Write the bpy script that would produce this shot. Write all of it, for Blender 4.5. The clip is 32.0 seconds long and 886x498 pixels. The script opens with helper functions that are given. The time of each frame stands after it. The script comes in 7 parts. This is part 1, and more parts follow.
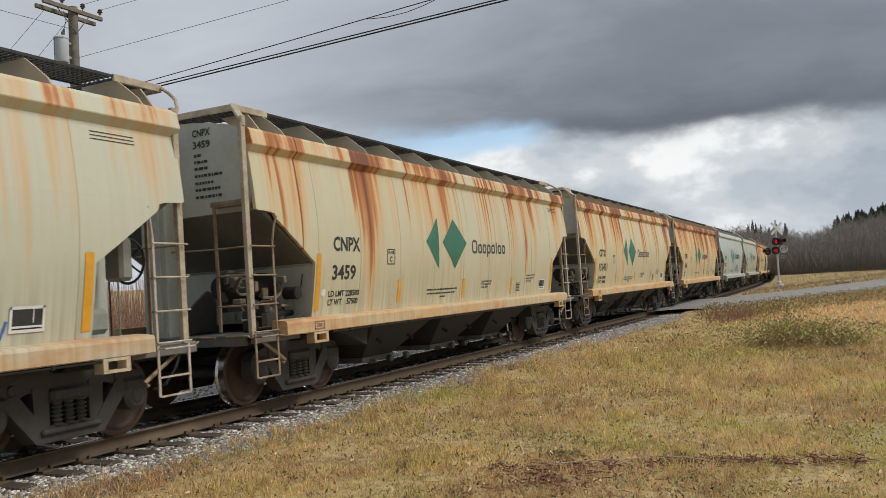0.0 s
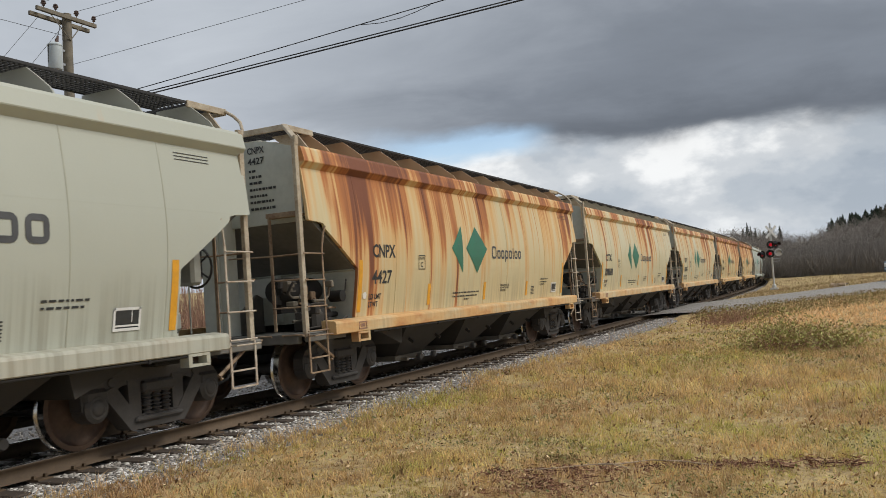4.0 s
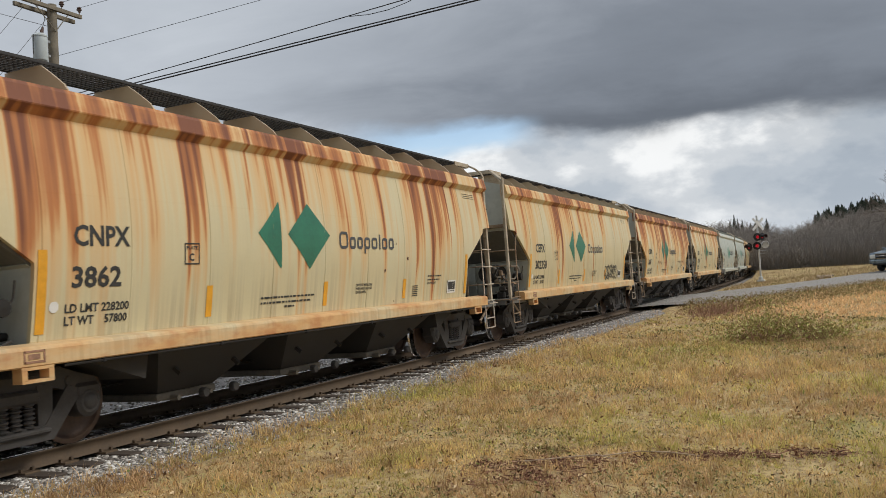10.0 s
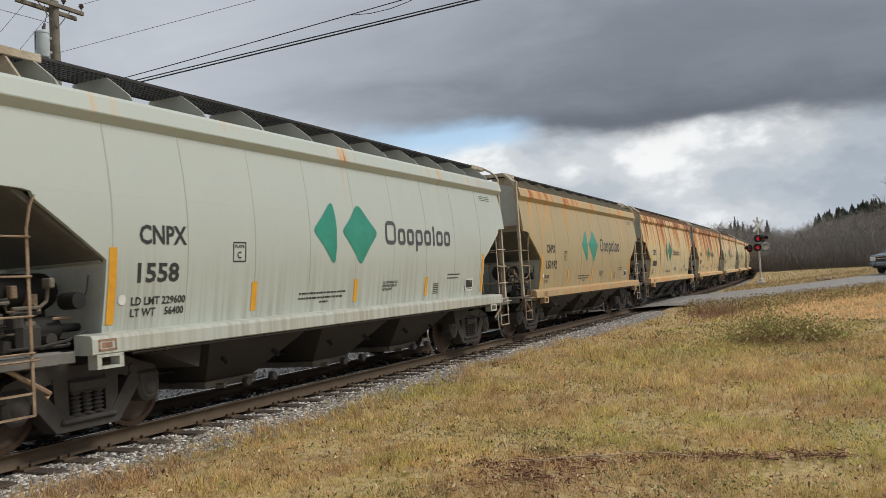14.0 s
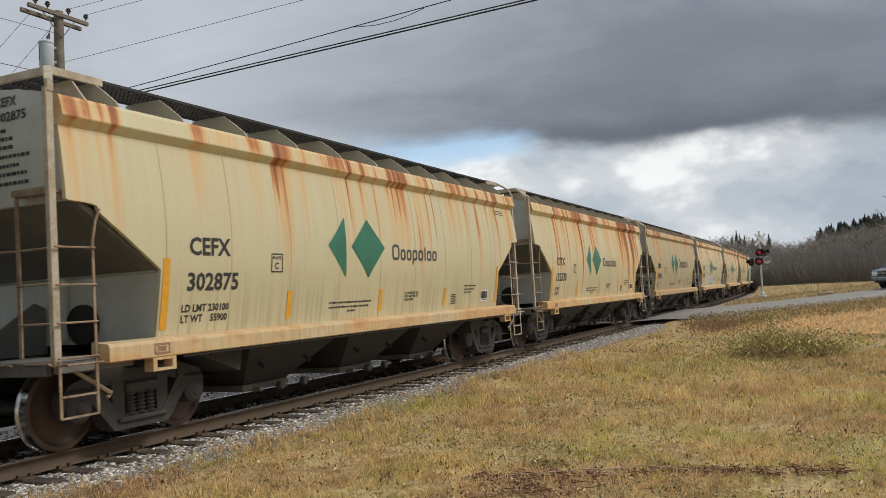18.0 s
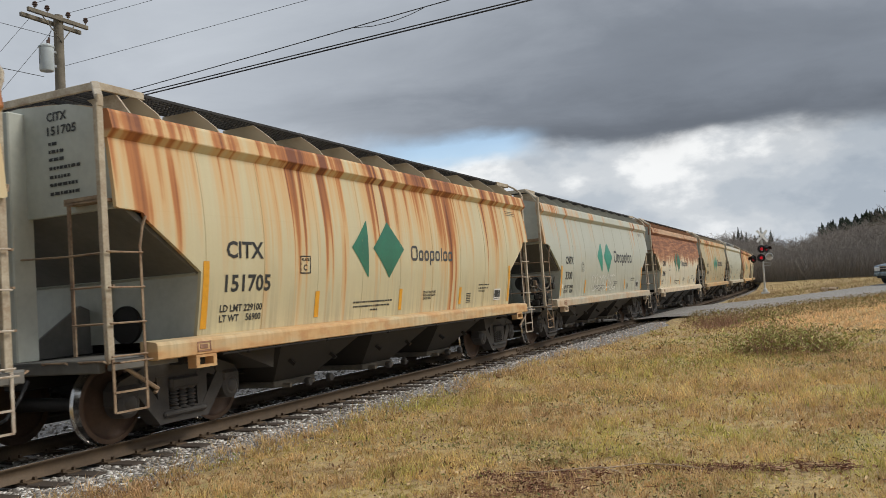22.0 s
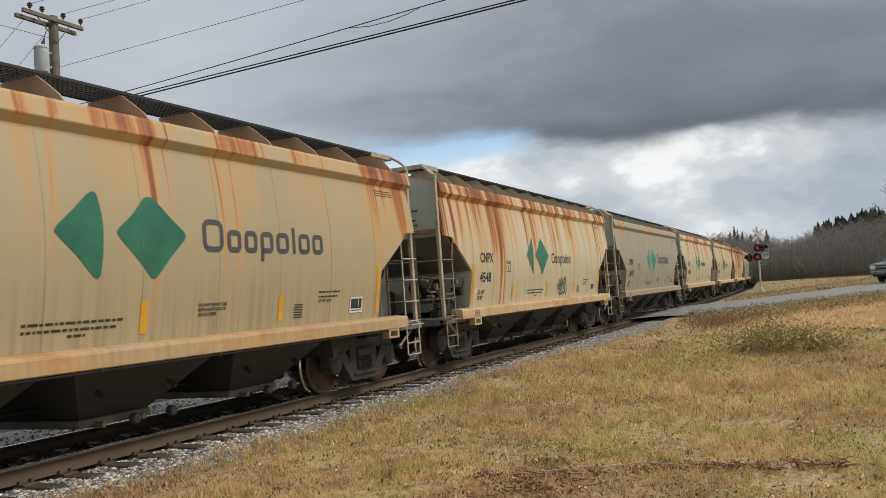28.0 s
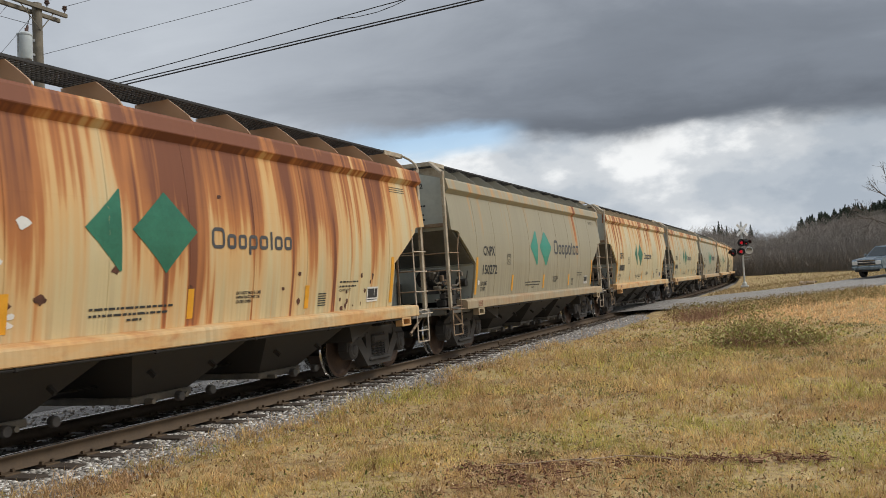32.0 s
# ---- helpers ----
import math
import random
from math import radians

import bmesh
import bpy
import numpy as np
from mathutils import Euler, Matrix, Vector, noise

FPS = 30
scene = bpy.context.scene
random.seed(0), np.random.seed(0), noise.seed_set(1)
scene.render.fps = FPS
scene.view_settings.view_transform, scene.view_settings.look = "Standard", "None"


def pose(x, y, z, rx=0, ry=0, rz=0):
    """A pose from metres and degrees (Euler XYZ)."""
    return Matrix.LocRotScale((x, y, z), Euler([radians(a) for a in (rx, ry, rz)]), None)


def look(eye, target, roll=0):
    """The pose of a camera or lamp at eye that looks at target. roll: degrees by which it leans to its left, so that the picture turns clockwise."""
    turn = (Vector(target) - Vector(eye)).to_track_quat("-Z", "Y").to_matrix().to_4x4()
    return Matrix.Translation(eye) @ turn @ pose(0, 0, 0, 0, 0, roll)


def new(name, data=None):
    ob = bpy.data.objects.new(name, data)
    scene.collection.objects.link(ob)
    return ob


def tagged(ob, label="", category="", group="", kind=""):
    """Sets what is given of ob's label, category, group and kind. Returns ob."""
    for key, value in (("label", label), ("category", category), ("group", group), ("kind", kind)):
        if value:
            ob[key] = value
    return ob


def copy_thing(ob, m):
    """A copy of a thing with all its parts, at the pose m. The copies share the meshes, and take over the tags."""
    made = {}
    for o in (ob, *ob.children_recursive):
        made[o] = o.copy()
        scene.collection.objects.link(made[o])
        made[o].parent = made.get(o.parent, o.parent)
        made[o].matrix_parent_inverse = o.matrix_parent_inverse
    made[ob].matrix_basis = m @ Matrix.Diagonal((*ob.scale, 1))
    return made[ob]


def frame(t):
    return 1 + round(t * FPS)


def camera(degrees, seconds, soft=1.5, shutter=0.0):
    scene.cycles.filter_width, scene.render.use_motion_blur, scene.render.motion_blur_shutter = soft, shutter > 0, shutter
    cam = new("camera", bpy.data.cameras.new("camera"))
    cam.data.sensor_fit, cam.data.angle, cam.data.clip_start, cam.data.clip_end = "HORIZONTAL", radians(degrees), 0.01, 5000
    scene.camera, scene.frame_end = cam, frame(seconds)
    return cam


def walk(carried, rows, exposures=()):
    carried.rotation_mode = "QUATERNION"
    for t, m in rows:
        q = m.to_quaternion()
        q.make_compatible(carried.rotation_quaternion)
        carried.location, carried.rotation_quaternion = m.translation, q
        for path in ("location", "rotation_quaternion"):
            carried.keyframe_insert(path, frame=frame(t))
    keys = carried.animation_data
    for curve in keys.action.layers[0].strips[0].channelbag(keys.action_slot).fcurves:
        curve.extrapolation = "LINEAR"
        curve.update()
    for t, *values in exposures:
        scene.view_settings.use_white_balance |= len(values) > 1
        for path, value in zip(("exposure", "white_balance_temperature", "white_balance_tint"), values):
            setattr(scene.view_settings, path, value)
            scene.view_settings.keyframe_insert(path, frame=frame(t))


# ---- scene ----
EYE = Vector((0.0, 0.0, 1.524))  # over the top of the near rail


def aim(yaw, pitch, roll):
    """The camera's pose: yaw to the left from +y, pitch up, roll as in look()."""
    a, b = radians(yaw), radians(pitch)
    ahead = Vector((-math.sin(a) * math.cos(b), math.cos(a) * math.cos(b), math.sin(b)))
    return look(EYE, EYE + 10 * ahead, roll)


cam = camera(54.25, 32.0, soft=0.6, shutter=0.03)
walk(cam, [
    (0, aim(-64.144, 2.304, -3.005)),
    (0.5, aim(-64.147, 2.232, -2.911)),
    (1, aim(-64.211, 2.196, -2.872)),
    (1.5, aim(-64.317, 2.264, -2.928)),
    (2, aim(-64.377, 2.461, -3.060)),
    (2.5, aim(-64.401, 2.651, -3.151)),
    (3, aim(-64.377, 2.791, -3.274)),
    (3.5, aim(-64.381, 2.745, -3.317)),
    (5.5, aim(-64.846, 2.095, -3.311)),
    (6, aim(-64.890, 2.019, -3.293)),
    (6.5, aim(-64.931, 1.999, -3.273)),
    (7, aim(-64.970, 2.004, -3.258)),
    (7.5, aim(-65.002, 2.049, -3.274)),
    (8, aim(-65.069, 2.076, -3.321)),
    (8.5, aim(-65.121, 2.083, -3.357)),
    (9, aim(-65.156, 2.081, -3.376)),
    (9.5, aim(-65.200, 2.070, -3.388)),
    (10, aim(-65.209, 2.077, -3.408)),
    (10.5, aim(-65.181, 2.068, -3.422)),
    (11, aim(-65.116, 2.027, -3.423)),
    (11.5, aim(-65.025, 1.962, -3.408)),
    (12, aim(-64.965, 1.870, -3.383)),
    (12.5, aim(-64.936, 1.849, -3.297)),
    (13, aim(-64.968, 1.878, -3.227)),
    (13.5, aim(-65.051, 1.941, -3.087)),
    (14, aim(-65.187, 2.038, -3.003)),
    (14.5, aim(-65.303, 2.135, -2.916)),
    (16.5, aim(-65.063, 2.531, -2.715)),
    (17, aim(-65.008, 2.646, -2.682)),
    (17.5, aim(-65.053, 2.732, -2.651)),
    (18, aim(-65.130, 2.817, -2.607)),
    (18.5, aim(-65.231, 2.869, -2.623)),
    (19, aim(-65.296, 2.916, -2.673)),
    (19.5, aim(-65.342, 2.953, -2.744)),
    (20, aim(-65.336, 2.992, -2.852)),
    (20.5, aim(-65.279, 3.033, -2.964)),
    (21, aim(-65.207, 3.038, -3.043)),
    (21.5, aim(-65.107, 2.949, -3.112)),
    (22, aim(-65.011, 2.812, -3.195)),
    (22.5, aim(-64.943, 2.639, -3.304)),
    (23, aim(-64.852, 2.512, -3.319)),
    (23.5, aim(-64.772, 2.466, -3.384)),
    (24, aim(-64.712, 2.510, -3.407)),
    (24.5, aim(-64.667, 2.672, -3.494)),
    (25, aim(-64.649, 2.826, -3.494)),
    (25.5, aim(-64.643, 2.972, -3.557)),
    (27.5, aim(-65.064, 2.845, -3.474)),
    (28, aim(-65.246, 2.802, -3.396)),
    (28.5, aim(-65.398, 2.751, -3.351)),
    (29, aim(-65.540, 2.704, -3.350)),
    (29.5, aim(-65.678, 2.638, -3.303)),
    (30, aim(-65.830, 2.581, -3.235)),
    (30.5, aim(-65.978, 2.536, -3.124)),
    (31, aim(-66.092, 2.478, -3.008)),
    (31.5, aim(-66.141, 2.370, -2.921)),
    (32, aim(-66.164, 2.244, -2.980))])

# ---------------------------------------------------------------- light: a bright overcast day
scene.view_settings.exposure = 0.15
SUN_AZ, SUN_EL = radians(-70), radians(48)  # azimuth from +x, to the left

world = bpy.data.worlds.new("overcast_sky")
scene.world = world
world.use_nodes = True
wt = world.node_tree
wt.nodes.clear()


def link(tree, a, b):
    tree.links.new(a, b)


def maths(tree, op, a, b=0.0, clamp=False):
    n = tree.nodes.new("ShaderNodeMath")
    n.operation, n.use_clamp = op, clamp
    for k, v in enumerate((a, b)):
        if isinstance(v, (int, float)):
            n.inputs[k].default_value = v
        else:
            tree.links.new(v, n.inputs[k])
    return n.outputs[0]


def ramp(tree, fac, stops, ease="LINEAR"):
    n = tree.nodes.new("ShaderNodeValToRGB")
    n.color_ramp.interpolation = ease
    els = n.color_ramp.elements
    while len(els) < len(stops):
        els.new(0.5)
    for e, (p, c) in zip(els, stops):
        e.position = p
        e.color = (c, c, c, 1) if isinstance(c, (int, float)) else (*c, 1)
    tree.links.new(fac, n.inputs[0])
    return n.outputs[0]


def blend(tree, fac, a, b, kind="MIX"):
    n = tree.nodes.new("ShaderNodeMix")
    n.data_type, n.blend_type = "RGBA", kind
    for socket, v in ((n.inputs[0], fac), (n.inputs[6], a), (n.inputs[7], b)):
        if isinstance(v, (int, float)):
            socket.default_value = v
        elif isinstance(v, tuple):
            socket.default_value = (*v, 1)
        else:
            tree.links.new(v, socket)
    return n.outputs[2]


def noise_of(tree, vec, scale, detail=4, rough=0.55, warp=0.0):
    n = tree.nodes.new("ShaderNodeTexNoise")
    n.inputs["Scale"].default_value, n.inputs["Detail"].default_value = scale, detail
    n.inputs["Roughness"].default_value, n.inputs["Distortion"].default_value = rough, warp
    if vec is not None:
        tree.links.new(vec, n.inputs["Vector"])
    return n.outputs[0]


def scaled(tree, vec, s, move=(0, 0, 0)):
    n = tree.nodes.new("ShaderNodeMapping")
    n.inputs["Scale"].default_value, n.inputs["Location"].default_value = s, move
    tree.links.new(vec, n.inputs["Vector"])
    return n.outputs[0]


def build_sky():
    t = wt
    way = t.nodes.new("ShaderNodeTexCoord").outputs["Generated"]
    sep = t.nodes.new("ShaderNodeSeparateXYZ")
    link(t, way, sep.inputs[0])
    x, y, z = sep.outputs
    up = maths(t, "MAXIMUM", z, 0.02)
    # cloud deck seen in perspective: the direction laid onto a level plane
    comb = t.nodes.new("ShaderNodeCombineXYZ")
    link(t, maths(t, "DIVIDE", x, maths(t, "ADD", up, 0.10)), comb.inputs[0])
    link(t, maths(t, "DIVIDE", y, maths(t, "ADD", up, 0.10)), comb.inputs[1])
    deck = comb.outputs[0]
    big = noise_of(t, scaled(t, deck, (0.5, 0.35, 1), (3.1, 0.4, 0)), 1.0, 5, 0.55, 0.4)
    fine = noise_of(t, scaled(t, deck, (1.6, 1.2, 1), (1.3, 5.2, 0)), 1.0, 7, 0.6, 0.6)
    puff = noise_of(t, scaled(t, way, (6.0, 6.0, 15), (2.0, 1.1, 0.4)), 1.0, 7, 0.58, 0.25)
    # dark cloud belly that ends in a ragged edge some degrees over the horizon
    edge = maths(t, "ADD", z, maths(t, "MULTIPLY", maths(t, "SUBTRACT", puff, 0.5), 0.10))
    edge = maths(t, "ADD", edge, maths(t, "MULTIPLY", maths(t, "SUBTRACT", 0.2, y), 0.07))
    belly = ramp(t, edge, [(0.115, 0.0), (0.165, 1.0), (0.23, 0.75), (0.42, 0.35)], "EASE")
    side = ramp(t, maths(t, "ADD", maths(t, "MULTIPLY", y, 0.5), 0.5), [(0.60, 1.0), (0.82, 0.30)])
    dark = maths(t, "MULTIPLY", belly, side)
    dark = maths(t, "MULTIPLY", dark, maths(t, "ADD", maths(t, "MULTIPLY", big, 0.9), 0.55))
    dark = maths(t, "ADD", dark, maths(t, "MULTIPLY", maths(t, "SUBTRACT", fine, 0.5), 0.36), True)
    cloud = ramp(t, dark, [(0.0, (0.58, 0.62, 0.67)), (0.35, (0.385, 0.42, 0.47)), (0.7, (0.205, 0.23, 0.27)), (1.0, (0.135, 0.153, 0.182))])
    # bright cumulus bank low in the sky, whitest where the sun side opens
    heap_edge = maths(t, "ADD", z, maths(t, "MULTIPLY", maths(t, "SUBTRACT", puff, 0.5), 0.055))
    low = ramp(t, heap_edge, [(0.02, 0.35), (0.07, 0.95), (0.140, 1.0), (0.168, 0.0)], "EASE")
    billow = noise_of(t, scaled(t, way, (6.5, 6.5, 12), (0.9, 2.6, 1.4)), 1.0, 7, 0.54, 0.0)
    opening = maths(t, "MULTIPLY", ramp(t, y, [(0.02, 0.0), (0.20, 1.0), (0.32, 1.0), (0.42, 0.2)], "EASE"), ramp(t, z, [(0.085, 0.0), (0.12, 1.0)], "EASE"))
    billow = maths(t, "ADD", billow, maths(t, "MULTIPLY", opening, 0.15))
    tops = ramp(t, billow, [(0.36, (0.34, 0.39, 0.45)), (0.47, (0.43, 0.475, 0.525)), (0.57, (0.56, 0.59, 0.62)), (0.69, (0.86, 0.87, 0.87))], "EASE")
    cloud = blend(t, maths(t, "MULTIPLY", low, 0.93), cloud, tops)
    sky = t.nodes.new("ShaderNodeTexSky")
    sky.sky_type, sky.sun_disc = "NISHITA", False
    sky.sun_elevation, sky.sun_rotation = SUN_EL, math.pi / 2 - SUN_AZ
    blue = blend(t, 1.0, sky.outputs[0], (0.155, 0.155, 0.155), "MULTIPLY")
    gap = maths(t, "MULTIPLY", ramp(t, heap_edge, [(0.138, 0.0), (0.156, 1.0), (0.168, 1.0), (0.186, 0.0)]), ramp(t, y, [(0.29, 0.0), (0.35, 1.0), (0.43, 1.0), (0.53, 0.0)], "EASE"))
    colour = blend(t, maths(t, "MULTIPLY", gap, 0.9), cloud, blue)
    bg = t.nodes.new("ShaderNodeBackground")
    bg.inputs[1].default_value = 1.0
    link(t, colour, bg.inputs[0])
    out = t.nodes.new("ShaderNodeOutputWorld")
    link(t, bg.outputs[0], out.inputs[0])


build_sky()

sun = new("sun", bpy.data.lights.new("sun", "SUN"))
sun.data.energy, sun.data.angle, sun.data.color = 2.1, radians(22), (1.0, 0.95, 0.87)
SUN_WAY = Vector((math.cos(SUN_AZ) * math.cos(SUN_EL), math.sin(SUN_AZ) * math.cos(SUN_EL), math.sin(SUN_EL)))
sun.matrix_world = look(SUN_WAY * 50, (0, 0, 0))

# ---------------------------------------------------------------- materials
def material(name):
    m = bpy.data.materials.new(name)
    m.use_nodes = True
    t = m.node_tree
    return m, t, t.nodes["Principled BSDF"]


def coords(t, kind="Object"):
    return t.nodes.new("ShaderNodeTexCoord").outputs[kind]


def bumped(t, b, height, strength, dist=0.01):
    n = t.nodes.new("ShaderNodeBump")
    n.inputs["Strength"].default_value, n.inputs["Distance"].default_value = strength, dist
    link(t, height, n.inputs["Height"])
    link(t, n.outputs[0], b.inputs["Normal"])


def plain(name, colour, rough=0.6, metal=0.0, vary=0.25, scale=6.0, bump=0.15, kind="Object", dark=None):
    """A paint or metal with grain and blotches of two sizes."""
    m, t, b = material(name)
    c = coords(t, kind)
    n1, n2 = noise_of(t, c, scale, 5), noise_of(t, c, scale * 7, 4)
    f = maths(t, "ADD", maths(t, "MULTIPLY", n1, 0.65), maths(t, "MULTIPLY", n2, 0.35))
    lo = dark or tuple(v * (1 - vary) for v in colour)
    hi = tuple(min(1, v * (1 + vary)) for v in colour)
    link(t, ramp(t, f, [(0.3, lo), (0.7, hi)]), b.inputs["Base Color"])
    b.inputs["Metallic"].default_value = metal
    link(t, ramp(t, f, [(0.25, max(0.05, rough - 0.12)), (0.75, min(1, rough + 0.12))]), b.inputs["Roughness"])
    bumped(t, b, n2, bump, 0.004)
    return m


def car_paint(name, banded=False, seam=False):
    """Weathered hopper paint. The object's colour gives: red the seed, green the rust, blue the road dirt, alpha how cream it is."""
    m, t, b = material(name)
    c = coords(t)
    info = t.nodes.new("ShaderNodeObjectInfo")
    rgb = t.nodes.new("ShaderNodeSeparateColor")
    link(t, info.outputs["Color"], rgb.inputs[0])
    seed, rust, dirt = rgb.outputs
    cream = info.outputs["Alpha"]
    sep = t.nodes.new("ShaderNodeSeparateXYZ")
    link(t, c, sep.inputs[0])
    x, y, z = sep.outputs
    shift = maths(t, "MULTIPLY", seed, 173.0)

    def along(fx, fz, offset):
        v = t.nodes.new("ShaderNodeCombineXYZ")
        link(t, maths(t, "ADD", maths(t, "MULTIPLY", maths(t, "ADD", x, shift), fx), offset), v.inputs[0])
        link(t, maths(t, "MULTIPLY", z, fz), v.inputs[1])
        link(t, maths(t, "MULTIPLY", y, 0.2), v.inputs[2])
        return v.outputs[0]

    thin = noise_of(t, along(3.6, 0.10, 3.0), 1.0, 3, 0.6)
    wide = noise_of(t, along(1.05, 0.07, 11.0), 1.0, 3, 0.6)
    hair = noise_of(t, along(13.0, 0.25, 7.0), 1.0, 3, 0.6)
    patch = noise_of(t, along(0.9, 0.9, 23.0), 1.0, 5, 0.6)
    grain = noise_of(t, c, 38.0, 4)
    # how far down each run reaches
    high = t.nodes.new("ShaderNodeMapRange")
    for k, v in enumerate((1.1, 3.55, 0.0, 1.0), 1):
        high.inputs[k].default_value = v
    link(t, z, high.inputs[0])
    run = maths(t, "ADD", maths(t, "MULTIPLY", thin, 0.58), maths(t, "MULTIPLY", wide, 0.42))
    run = maths(t, "ADD", run, maths(t, "MULTIPLY", maths(t, "SUBTRACT", hair, 0.5), 0.09))
    run = maths(t, "ADD", run, maths(t, "MULTIPLY", maths(t, "SUBTRACT", high.outputs[0], 0.62), 0.11))
    run = maths(t, "ADD", run, maths(t, "MULTIPLY", maths(t, "SUBTRACT", patch, 0.5), 0.07))
    # rust gathers on some panels and spares others
    group = noise_of(t, along(0.42, 0.02, 41.0), 1.0, 2, 0.5)
    run = maths(t, "ADD", run, maths(t, "MULTIPLY", maths(t, "SUBTRACT", group, 0.5), 0.26))
    # narrow dark runs that start at the lip
    vein = maths(t, "ABSOLUTE", maths(t, "SUBTRACT", noise_of(t, along(1.5, 0.035, 57.0), 1.0, 2, 0.5), 0.5))
    vein = maths(t, "MULTIPLY", ramp(t, vein, [(0.0, 1.0), (0.010, 0.75), (0.030, 0.0)]), ramp(t, noise_of(t, along(0.8, 0.22, 67.0), 1.0, 2, 0.5), [(0.42, 0.0), (0.58, 1.0)]))
    run = maths(t, "ADD", run, maths(t, "MULTIPLY", maths(t, "MULTIPLY", vein, maths(t, "MULTIPLY", rust, 2.0, True)), 0.17))
    # lip and sill hold rust of their own
    trim = ramp(t, maths(t, "DIVIDE", z, 4.5), [(0.0, 0.0), (0.765, 0.0), (0.775, 0.9), (0.822, 0.9), (0.826, 0.0)])
    run = maths(t, "ADD", run, maths(t, "MULTIPLY", trim, maths(t, "ADD", 0.045, maths(t, "MULTIPLY", maths(t, "SUBTRACT", patch, 0.45), 0.28))))
    # each run thins out at a depth of its own
    reach = noise_of(t, along(1.9, 0.0, 91.0), 1.0, 3, 0.6)
    fade = maths(t, "MULTIPLY", maths(t, "SUBTRACT", maths(t, "ADD", high.outputs[0], maths(t, "MULTIPLY", reach, 1.35)), 0.80), 1.9, True)
    level = maths(t, "SUBTRACT", maths(t, "ADD", run, maths(t, "MULTIPLY", rust, 0.38)), 0.745)
    level = maths(t, "SUBTRACT", level, maths(t, "MULTIPLY", maths(t, "SUBTRACT", 1.0, fade), 0.085))
    halo = maths(t, "MULTIPLY", maths(t, "ADD", level, 0.085), 7.0, True)
    core = maths(t, "MULTIPLY", maths(t, "SUBTRACT", level, 0.020), 20.0, True)
    deep = maths(t, "MULTIPLY", maths(t, "SUBTRACT", level, 0.075), 12.0, True)
    above = ramp(t, maths(t, "DIVIDE", z, 4.5), [(0.0, 0.0), (0.825, 0.0), (0.83, 0.72), (1.0, 0.72)])
    spare = maths(t, "SUBTRACT", 1.0, above)
    halo, core, deep = (maths(t, "MULTIPLY", v, spare) for v in (halo, core, deep))
    # the sill rusts in long blotches
    sill = ramp(t, maths(t, "DIVIDE", z, 4.5), [(0.0, 1.0), (0.253, 1.0), (0.258, 0.0)])
    blot = noise_of(t, along(0.75, 2.4, 101.0), 1.0, 5, 0.6)
    pits = noise_of(t, along(2.6, 5.0, 111.0), 1.0, 4, 0.6)
    strong = maths(t, "MULTIPLY", rust, 1.75, True)
    halo = blend(t, sill, halo, maths(t, "MULTIPLY", ramp(t, blot, [(0.30, 0.15), (0.58, 1.0)]), strong))
    core = blend(t, sill, core, maths(t, "MULTIPLY", ramp(t, maths(t, "ADD", maths(t, "MULTIPLY", pits, 0.6), maths(t, "MULTIPLY", blot, 0.4)), [(0.50, 0.0), (0.66, 0.8)]), strong))
    deep = maths(t, "MULTIPLY", deep, maths(t, "SUBTRACT", 1.0, sill))
    if banded:
        line = maths(t, "ADD", high.outputs[0], maths(t, "MULTIPLY", maths(t, "SUBTRACT", wide, 0.5), 0.45))
        line = maths(t, "ADD", line, maths(t, "MULTIPLY", maths(t, "SUBTRACT", hair, 0.5), 0.35))
        line = maths(t, "ADD", line, maths(t, "MULTIPLY", maths(t, "SUBTRACT", patch, 0.5), 0.5))
        scratch = noise_of(t, along(0.9, 11.0, 71.0), 1.0, 3, 0.6)
        lipless = ramp(t, maths(t, "DIVIDE", z, 4.5), [(0.0, 1.0), (0.768, 1.0), (0.775, 0.45), (1.0, 0.45)])
        band = maths(t, "MULTIPLY", ramp(t, line, [(0.48, 0.0), (0.56, 1.0)]), lipless)
        flake = ramp(t, maths(t, "ADD", scratch, maths(t, "MULTIPLY", line, 0.22)), [(0.42, 0.45), (0.54, 1.0)])
        core = maths(t, "MAXIMUM", core, maths(t, "MULTIPLY", band, flake), True)
        halo = maths(t, "MAXIMUM", halo, ramp(t, line, [(0.40, 0.0), (0.50, 0.55)]), True)
        deep = maths(t, "MAXIMUM", deep, maths(t, "MULTIPLY", maths(t, "MULTIPLY", ramp(t, line, [(0.54, 0.0), (0.74, 0.9)]), lipless), ramp(t, scratch, [(0.40, 0.2), (0.6, 0.9)])))
    white = blend(t, patch, (0.475, 0.53, 0.494), (0.522, 0.577, 0.54))
    warm = blend(t, patch, (0.63, 0.565, 0.345), (0.70, 0.64, 0.415))
    base = blend(t, patch, (0.70, 0.645, 0.49), (0.78, 0.725, 0.57)) if banded else blend(t, cream, white, warm)
    tan = blend(t, ramp(t, cream, [(0.70, 0.0), (0.93, 1.0)]), blend(t, wide, (0.275, 0.245, 0.175), (0.34, 0.305, 0.22)), blend(t, wide, (0.33, 0.25, 0.135), (0.43, 0.325, 0.175)))
    dirty = maths(t, "MULTIPLY", dirt, maths(t, "ADD", 0.75, maths(t, "MULTIPLY", hair, 0.4)), True)
    base = blend(t, dirty, base, tan)
    soot = ramp(t, maths(t, "ADD", maths(t, "MULTIPLY", hair, 0.7), maths(t, "MULTIPLY", grain, 0.3)), [(0.38, (0.90, 0.885, 0.855)), (0.6, (1, 1, 1))])
